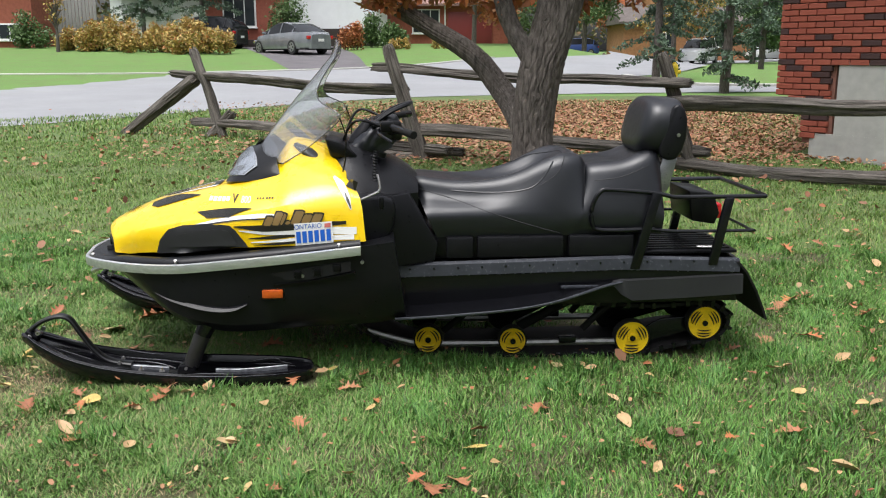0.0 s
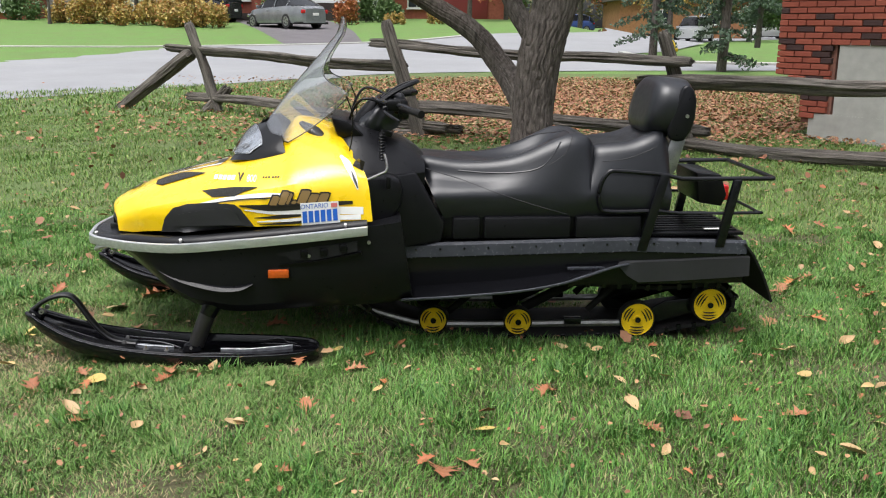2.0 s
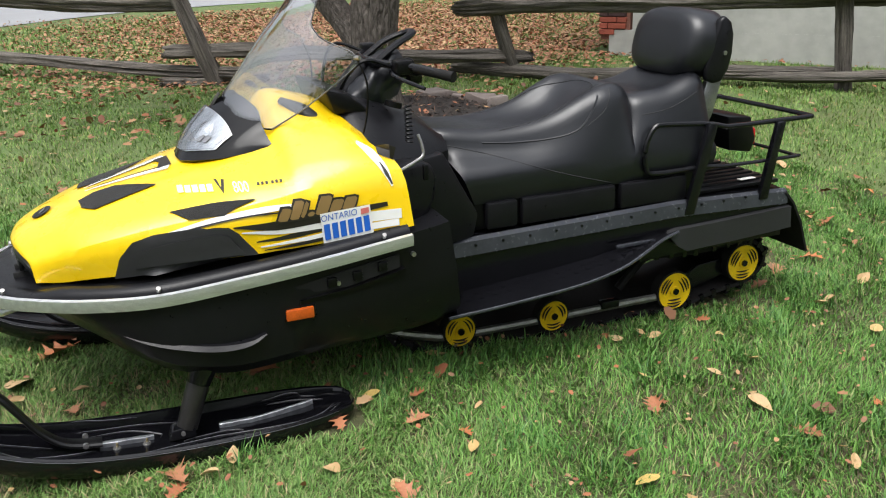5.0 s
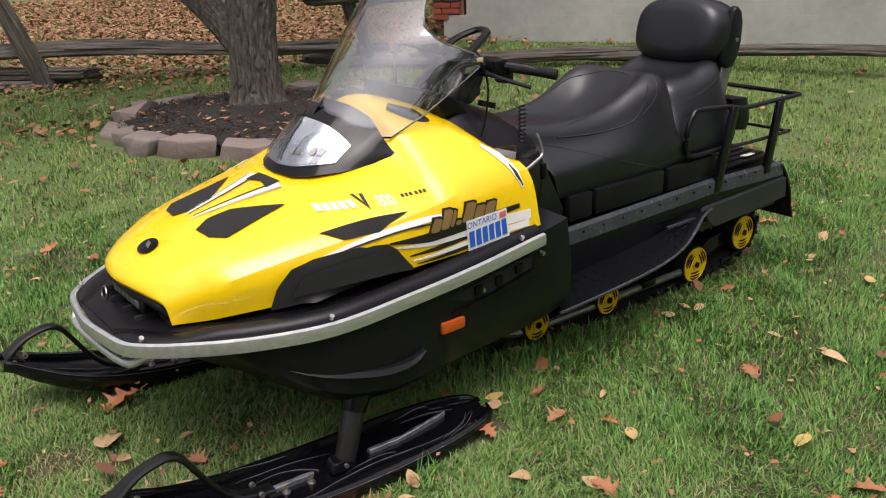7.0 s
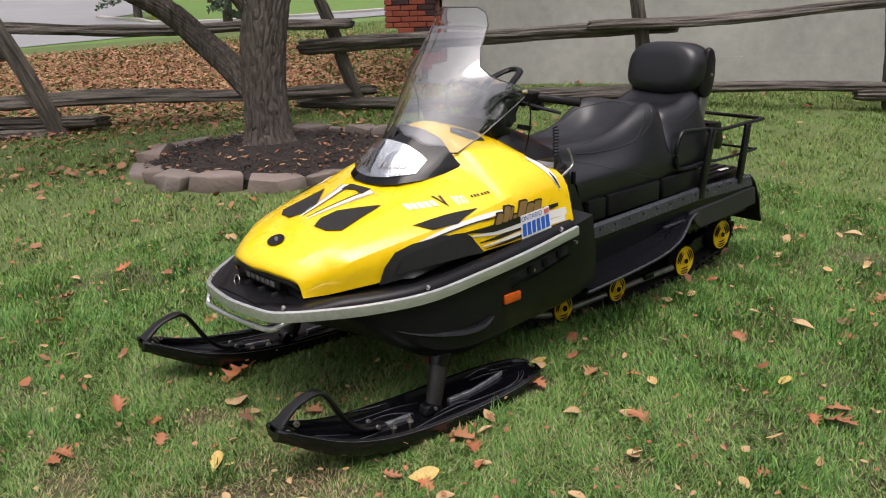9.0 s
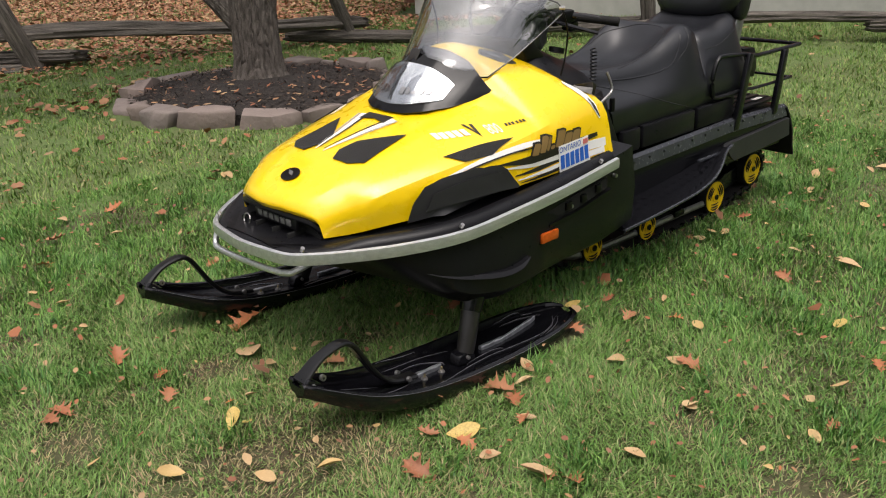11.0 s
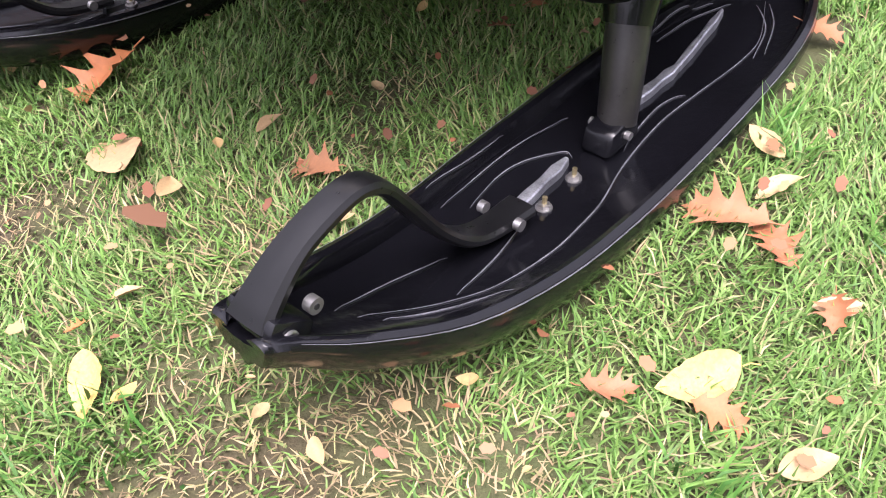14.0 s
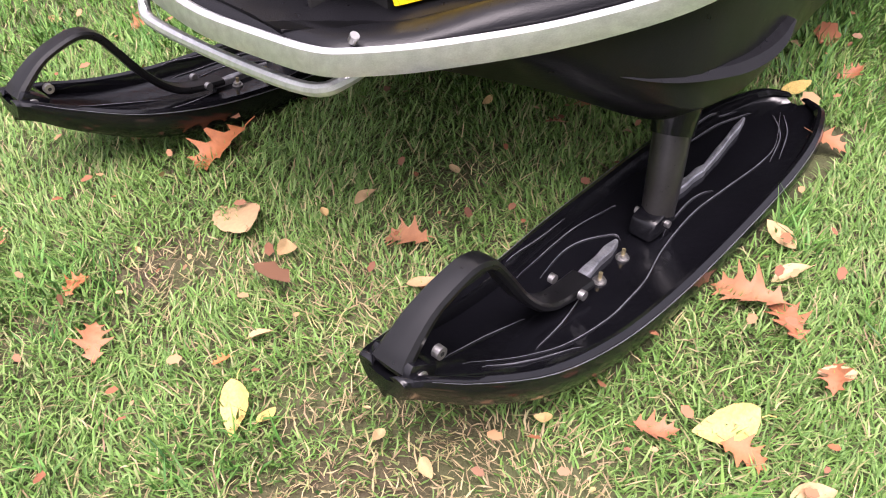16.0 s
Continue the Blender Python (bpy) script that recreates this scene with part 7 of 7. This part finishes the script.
def blades(x0, x1, y0, y1, per, length, width, seed, hole=None, lie=0.35, dry=0.0, keep=None, joints=2, thin=0.12):
    """Single blades, each a strip that leans over and curls towards its tip."""
    rng = np.random.default_rng(seed)
    n = int((x1 - x0) * (y1 - y0) * per)
    x, y = rng.uniform(x0, x1, n), rng.uniform(y0, y1, n)
    thick = patchiness(x, y)
    ok = ~on_machine(x, y)
    ok &= (rng.uniform(0, 1, n) < (thin + (1 - thin) * thick)) if not dry else (rng.uniform(0, 1, n) < (1.0 - 0.85 * thick))
    if hole:
        jx, jy = x + rng.normal(0, 0.22, n), y + rng.normal(0, 0.22, n)
        ok &= ~((jx > hole[0]) & (jx < hole[1]) & (jy > hole[2]) & (jy < hole[3]))
    if keep is not None:
        ok &= keep(x, y)
    x, y, thick = x[ok], y[ok], thick[ok]
    n = len(x)
    a = rng.uniform(0, 2 * math.pi, n)
    # tufts lean together
    a = np.where(rng.uniform(0, 1, n) < 0.35, 3 * np.sin(2.1 * x + 1.7 * y) + 3 * np.sin(5.3 * x - 4.1 * y) + rng.normal(0, 0.5, n), a)
    L = length * rng.uniform(0.45, 1.25, n) * (0.65 + 0.45 * thick)
    tilt = np.clip(rng.normal(lie, 0.30, n) + (0.9 if dry else 0), 0.05, 1.5)
    curl = rng.normal(0.9, 0.55, n) * (0.4 if dry else 1.0)
    swing = rng.normal(0, 0.35, n)
    w = (width * rng.uniform(0.6, 1.3, n))[:, None] / 2
    p = np.stack([x, y, land(x, y) - 0.004 + (0.006 if dry else 0) * rng.uniform(0, 3, n)], 1)
    floor_z = p[:, 2] + 0.006
    rows = []
    for k in range(joints + 1):
        d = np.stack([np.cos(a), np.sin(a)], 1)
        side = np.stack([-d[:, 1], d[:, 0], rng.normal(0, 0.25, n)], 1)
        if k < joints:
            fat = (0.8, 1.0, 0.78)[k]
            rows += [p - side * w * fat, p + side * w * fat]
        else:
            rows.append(p)
        lean = np.clip(tilt * 0.6 + curl * k / joints, 0.02, 2.2)
        p = p + np.concatenate([d * np.sin(lean)[:, None], np.cos(lean)[:, None]], 1) * (L / joints)[:, None]
        p[:, 2] = np.maximum(p[:, 2], floor_z)
        a = a + swing
    v = np.stack(rows, 1).reshape(-1, 3)
    k = np.arange(n)[:, None] * (2 * joints + 1)
    f = []
    for j in range(joints - 1):
        f += [k + [[2 * j, 2 * j + 1, 2 * j + 3]], k + [[2 * j, 2 * j + 3, 2 * j + 2]]]
    f.append(k + [[2 * joints - 2, 2 * joints - 1, 2 * joints]])
    return v, np.concatenate(f, 0)


TUFT = material("tall_grass_blades", (0.06, 0.17, 0.03), 0.5, spec=0.35, random_mix=[(0.02, 0.075, 0.014), (0.06, 0.175, 0.03), (0.12, 0.27, 0.05), (0.035, 0.11, 0.02), (0.19, 0.33, 0.075), (0.07, 0.20, 0.035)], island=True)


def tufts(x, y):
    """Longer clumps: here and there, and along the machine where the mower does not reach."""
    v = np.zeros(len(x))
    for fx, fy, p in ((6.1, 4.3, 1.0), (-9.7, 7.9, 2.7), (4.2, -11.3, 0.3), (15.1, 13.7, 4.4), (-21.0, 17.0, 1.9)):
        v += np.sin(fx * x + fy * y + p + 1.1 * np.sin(0.6 * fy * x))
    by = np.exp(-((y - 3.72 - 0.049 * x) / 0.10) ** 2) * (x > -0.75) * (x < 1.5) + 0.8 * np.exp(-((y - 4.45 - 0.049 * x) / 0.15) ** 2) * (x > -0.5) * (x < 1.5)
    return (v + 2.6 * by > 1.55) & ~((x < -0.9) & (x > -1.7) & (y > 3.2) & (y < 4.7))


def soft_patch(x, y):
    """The fine turf by the skis, thinning out towards its rim."""
    r = np.random.default_rng(9)
    jx, jy = x + r.normal(0, 0.22, len(x)), y + r.normal(0, 0.22, len(x))
    return (jx > -2.7) & (jx < -0.3) & (jy > 2.2) & (jy < 4.8)


for name, args, mat in (
    ("grass_by_skis", dict(x0=-3.2, x1=0.2, y0=1.7, y1=5.3, keep=soft_patch, per=33000, length=0.037, width=0.0029, seed=1, lie=0.95, joints=3, thin=0.04), GRASS_WORN),
    ("grass_lawn", dict(x0=-3.4, x1=3.0, y0=1.6, y1=6.4, per=14000, length=0.042, width=0.0036, seed=2, hole=(-2.7, -0.3, 2.2, 4.8), lie=0.75), GRASS),
    ("grass_yard", dict(x0=-7, x1=8, y0=-2, y1=13, per=2300, length=0.044, width=0.0062, seed=3, hole=(-3.1, 2.7, 1.9, 6.1), lie=0.6), GRASS_YARD),
    ("grass_verge", dict(x0=-14, x1=14, y0=9, y1=23, per=330, length=0.075, width=0.016, seed=4, hole=(-7, 8, 9, 13), lie=0.5, keep=lambda x, y: y < 19.6 + 0.16 * x - 0.055 * np.minimum(0, x + 2) ** 2), GRASS_YARD),
    ("grass_tufts", dict(x0=-3.4, x1=3.0, y0=1.9, y1=6.2, per=8500, length=0.066, width=0.0036, seed=8, lie=0.75, keep=tufts), TUFT),
    ("dry_grass", dict(x0=-3.0, x1=2.6, y0=1.8, y1=5.6, per=17000, length=0.034, width=0.0021, seed=5, lie=0.8, dry=1, keep=lambda x, y: np.random.default_rng(6).uniform(0, 1, len(x)) < 0.10 + 0.9 * np.exp(-((x + 1.5) / 0.9) ** 2 - ((y - 3.4) / 0.9) ** 2)), STRAW),
):
    v, f = blades(**args)
    tagged(new(name, soup(name, v, f, mat)), "uneven green lawn grass with thin patches" if mat is not STRAW else "dry straw-coloured grass in thin patches", "grass", kind="stuff")

# ---- fallen leaves ----
LEAF_RUST = material("fallen_oak_leaf", (0.42, 0.13, 0.04), 0.6, vary=0.35, scale=18, random_mix=[(0.38, 0.14, 0.055), (0.29, 0.135, 0.075), (0.37, 0.21, 0.12), (0.18, 0.085, 0.05), (0.33, 0.125, 0.065), (0.46, 0.17, 0.05)])
LEAF_PALE = material("fallen_oval_leaf", (0.55, 0.38, 0.16), 0.6, vary=0.3, scale=20, random_mix=[(0.46, 0.34, 0.20), (0.37, 0.22, 0.12), (0.46, 0.31, 0.12), (0.29, 0.18, 0.10), (0.39, 0.25, 0.16)])
LEAF_YELLOW = material("fallen_yellow_leaf", (0.56, 0.40, 0.12), 0.6, vary=0.35, scale=20)
LEAF_LITTER = material("leaf_litter", (0.3, 0.13, 0.05), 0.7, random_mix=[(0.28, 0.10, 0.045), (0.20, 0.085, 0.045), (0.36, 0.19, 0.09), (0.40, 0.27, 0.14), (0.15, 0.062, 0.035), (0.33, 0.12, 0.05), (0.24, 0.12, 0.07)], island=True)


LOBES = [(-0.50, 0.012, -0.50), (-0.44, 0.04, -0.42), (-0.34, 0.22, -0.36), (-0.30, 0.12, -0.28), (-0.20, 0.15, -0.20), (-0.03, 0.40, -0.10), (-0.03, 0.27, -0.05), (0.0, 0.17, 0.0), (0.08, 0.18, 0.07), (0.23, 0.36, 0.14), (0.20, 0.22, 0.19), (0.23, 0.14, 0.24), (0.30, 0.14, 0.30), (0.40, 0.20, 0.34), (0.38, 0.09, 0.40), (0.46, 0.03, 0.46), (0.52, 0.003, 0.51)]


def leaf_rows(lobed, rng, rows=18):
    """A leaf one unit long: edge, middle, rib, middle, edge along it, curled."""
    out = []
    curl, cup = rng.uniform(-0.5, 0.9), rng.uniform(0.05, 0.55)
    bend, roll = rng.uniform(-0.25, 0.25), rng.uniform(-0.5, 0.5)
    if lobed:
        outline = LOBES
    else:
        outline = [(i / rows - 0.5, 0.004 + 0.26 * math.sin(math.pi * (i / rows) ** 0.85) ** 0.8, i / rows - 0.5) for i in range(rows + 1)]
    for xe, w, xr in outline:
        row = []
        for side in (-1, -0.5, 0, 0.5, 1):
            k = abs(side)
            j = 1.0 + rng.uniform(-0.12, 0.12) * (1 if lobed else 0.4)
            x, y = xr + (xe - xr) * k, side * w * j
            z = curl * x * x * 0.6 + cup * (k * w) ** 1.5 * 2.2 + roll * x * y + rng.uniform(-0.008, 0.008)
            row.append((x, y + bend * x * x * 2, z))
        out.append(row)
    return out


leaf_meshes = {}
rng = random.Random(21)
for kind, lobed, mat in (("oak", True, LEAF_RUST), ("oval", False, LEAF_PALE), ("yellow", False, LEAF_YELLOW)):
    leaf_meshes[kind] = []
    for k in range(5):
        bm = loft(leaf_rows(lobed, rng), closed=False)
        tube([(-0.64, rng.uniform(-0.06, 0.06), 0.02), (-0.55, 0, 0.015), (-0.46, 0, 0.01)], 0.010, 5, bm=bm)
        leaf_meshes[kind].append(finish(bm, "fallen_leaf", mat, 80))
WORDS = {"oak": "curled rust-orange oak leaf lying on the grass", "oval": "pale tan oval leaf lying on the grass", "yellow": "yellow oval leaf lying on the grass"}


def fallen(kind, x, y, size, turn=None):
    ob = new("fallen_leaf", rng.choice(leaf_meshes[kind]))
    ob.matrix_basis = pose(x, y, float(land(x, y)) + rng.uniform(0.018, 0.030), rng.uniform(-24, 24), rng.uniform(-24, 24), rng.uniform(0, 360) if turn is None else turn) @ Matrix.Diagonal((size, size, size, 1))
    tagged(ob, WORDS[kind], "leaf", "fallen leaves")


# leaves that lie where the machine's nose points, along its side and behind it
OVAL = [
    [(-1.48, 3.92, 0.058), (-1.62, 3.79, 0.040), (-0.97, 3.32, 0.062), (-0.90, 3.38, 0.064), (-1.11, 3.17, 0.056), (-1.45, 3.40, 0.026), (-1.62, 3.53, 0.028), (-1.61, 3.45, 0.034), (-1.38, 3.70, 0.058), (-1.30, 3.94, 0.050), (-1.38, 3.95, 0.028), (-1.13, 3.89, 0.034), (-0.91, 4.02, 0.030), (-1.31, 3.10, 0.058)],
    [(-1.28, 2.96, 0.095), (-1.79, 3.49, 0.045), (-1.65, 3.33, 0.070), (-1.79, 3.40, 0.060), (-1.83, 4.58, 0.040), (-0.66, 3.23, 0.062), (-1.96, 3.57, 0.070), (-1.66, 5.09, 0.045), (0.64, 3.14, 0.092), (-0.52, 3.11, 0.066), (-0.73, 2.91, 0.070), (-0.27, 3.20, 0.060), (-0.43, 2.72, 0.050), (-0.31, 2.69, 0.060), (0.15, 2.79, 0.050)],
    [(1.30, 2.82, 0.115), (-1.03, 2.86, 0.072), (-0.71, 2.92, 0.060), (-0.60, 2.61, 0.050), (1.50, 3.05, 0.080), (1.68, 3.39, 0.072), (1.79, 3.91, 0.085), (1.41, 3.75, 0.070), (1.48, 3.76, 0.070), (0.48, 3.72, 0.055), (0.62, 3.69, 0.055), (0.67, 2.79, 0.055)],
]
OAK = [
    [(-0.59, 3.46, 0.075), (-1.31, 3.19, 0.064), (-1.36, 3.29, 0.062), (-1.32, 3.81, 0.090), (-1.39, 4.25, 0.140), (-0.74, 3.88, 0.105), (-0.89, 3.86, 0.045), (-1.69, 3.78, 0.030), (-0.57, 3.70, 0.055), (-1.49, 3.17, 0.105), (-1.12, 3.17, 0.060), (-1.83, 4.27, 0.095), (-1.76, 4.09, 0.050)],
    [(-1.60, 5.63, 0.105), (-1.22, 5.94, 0.100), (-1.74, 5.32, 0.080), (-1.22, 2.90, 0.085), (-0.32, 3.55, 0.060), (-1.80, 3.95, 0.075), (-2.07, 4.07, 0.095), (-2.11, 4.03, 0.080), (0.34, 3.25, 0.085), (-0.05, 2.63, 0.150), (-0.51, 3.06, 0.100), (0.03, 2.68, 0.110), (-0.10, 2.68, 0.070)],
    [(1.21, 3.09, 0.105), (0.67, 2.96, 0.085), (2.38, 6.03, 0.135), (1.94, 4.86, 0.120), (2.04, 4.93, 0.110), (1.83, 4.74, 0.105), (-0.26, 3.30, 0.060), (-1.25, 2.95, 0.075), (0.37, 3.26, 0.070), (0.87, 3.75, 0.060), (1.77, 4.20, 0.120), (1.53, 4.14, 0.110), (2.24, 4.62, 0.115), (1.33, 4.00, 0.085)],
]
for group in OVAL:
    for x, y, s in group:
        fallen("oval", x, y, s)
for group in OAK:
    for x, y, s in group:
        fallen("oak", x, y, s)
for x, y, s in ((-1.72, 3.70, 0.080), (0.09, 2.90, 0.085), (-1.70, 3.66, 0.035), (-0.45, 3.6, 0.06), (1.7, 6.4, 0.09)):
    fallen("yellow", x, y, s)
for kind, x, y, s, turn in (("oak", -1.055, 3.345, 0.115, 100), ("oak", -1.055, 3.275, 0.085, 60), ("oval", -1.485, 4.06, 0.150, 75), ("yellow", -1.29, 3.225, 0.095, 150)):
    fallen(kind, x, y, s, turn)
made = 0
while made < 260:
    x, y = rng.uniform(-3.0, 3.2), rng.uniform(2.0, 6.6)
    if bool(on_machine(np.array([x]), np.array([y]))[0]):
        continue
    if -1.9 < x < -0.6 and y < 4.4:
        fallen(rng.choice(("oak", "oval")), x, y, rng.uniform(0.012, 0.028))
        made += 1
        continue
    fallen(rng.choice(("oak", "oval", "oval", "oak", "oval")), x, y, rng.uniform(0.025, 0.06) if rng.random() < 0.9 else rng.uniform(0.07, 0.11))
    made += 1


def litter(name, n, place, size, seed, label):
    r = np.random.default_rng(seed)
    x, y = place(r, n)
    ok = ~on_machine(x, y)
    x, y = x[ok], y[ok]
    n = len(x)
    c = np.stack([x, y, land(x, y) + r.uniform(0.025, 0.06, n)], 1)
    a = r.normal(size=(n, 3)) * (1, 1, 0.35)
    a /= np.linalg.norm(a, axis=1)[:, None]
    s = np.cross(a, np.stack([r.normal(0, 0.3, n), r.normal(0, 0.3, n), np.ones(n)], 1))
    s /= np.linalg.norm(s, axis=1)[:, None]
    up = np.cross(s, a)
    L = (size * r.uniform(0.45, 1.2, n))[:, None]
    q = lambda p, w, h: c + a * L * p + s * L * w + up * L * h
    v = np.stack([q(-0.5, 0, 0), q(-0.2, -0.34, 0.10), q(0.02, -0.27, 0.06), q(0.22, -0.32, 0.12), q(0.5, 0, 0.05), q(0.22, 0.3, 0.10), q(0.02, 0.27, 0.06), q(-0.2, 0.34, 0.12)], 1).reshape(-1, 3)
    tagged(new(name, soup(name, v, np.arange(n * 8).reshape(-1, 8), LEAF_LITTER)), label, "leaves", kind="stuff")


litter("leaf_litter_verge", 42000, lambda r, n: (r.normal(2.7, 2.7, n), 10.0 + 10.5 * r.beta(1.5, 1.4, n)), 0.062, 31, "thick drift of brown leaves beyond the fence")
litter("leaf_litter_lawn", 1700, lambda r, n: (r.normal(1.8, 3.0, n), 12.5 - np.abs(r.normal(0, 3.4, n))), 0.065, 32, "scattered brown leaves on the lawn")
litter("leaf_scraps", 2600, lambda r, n: (r.uniform(-3.4, 3.6, n), r.uniform(1.6, 7, n)), 0.021, 33, "small leaf scraps in the grass")
litter("leaf_litter_bed", 260, lambda r, n: (r.normal(0.3, 1.1, n), r.normal(8.85, 0.3, n)), 0.085, 34, "brown leaves caught behind the border stones")
litter("leaf_litter_street", 160, lambda r, n: (r.uniform(-14, -3, n), r.uniform(10, 15.5, n)), 0.085, 35, "scattered brown leaves by the street")


# leaves and bits caught on the mulch
r = np.random.default_rng(41)
n = 230
ang, rad = r.uniform(0, 6.283, n), 1.0 * np.sqrt(r.uniform(0.04, 1, n))
c = np.stack([RX + rad * np.cos(ang), RY + rad * np.sin(ang), 0.075 + 0.04 * (1 - rad) + r.uniform(0, 0.012, n)], 1)
a = r.normal(size=(n, 3)) * (1, 1, 0.3)
a /= np.linalg.norm(a, axis=1)[:, None]
w = np.cross(a, (0, 0, 1.0)) + r.normal(0, 0.2, (n, 3))
L = r.uniform(0.012, 0.036, n)[:, None]
v = np.stack([c - a * L, c + w * L * 0.4 - a * L * 0.2, c + w * L * 0.35 + a * L * 0.4, c + a * L, c - w * L * 0.4 + a * L * 0.2, c - w * L * 0.3 - a * L * 0.4], 1).reshape(-1, 3)
tagged(new("bed_leaves", soup("bed_leaves", v, np.arange(n * 6).reshape(-1, 6), LEAF_LITTER)), "small brown leaves scattered on the mulch", "leaves", kind="stuff")
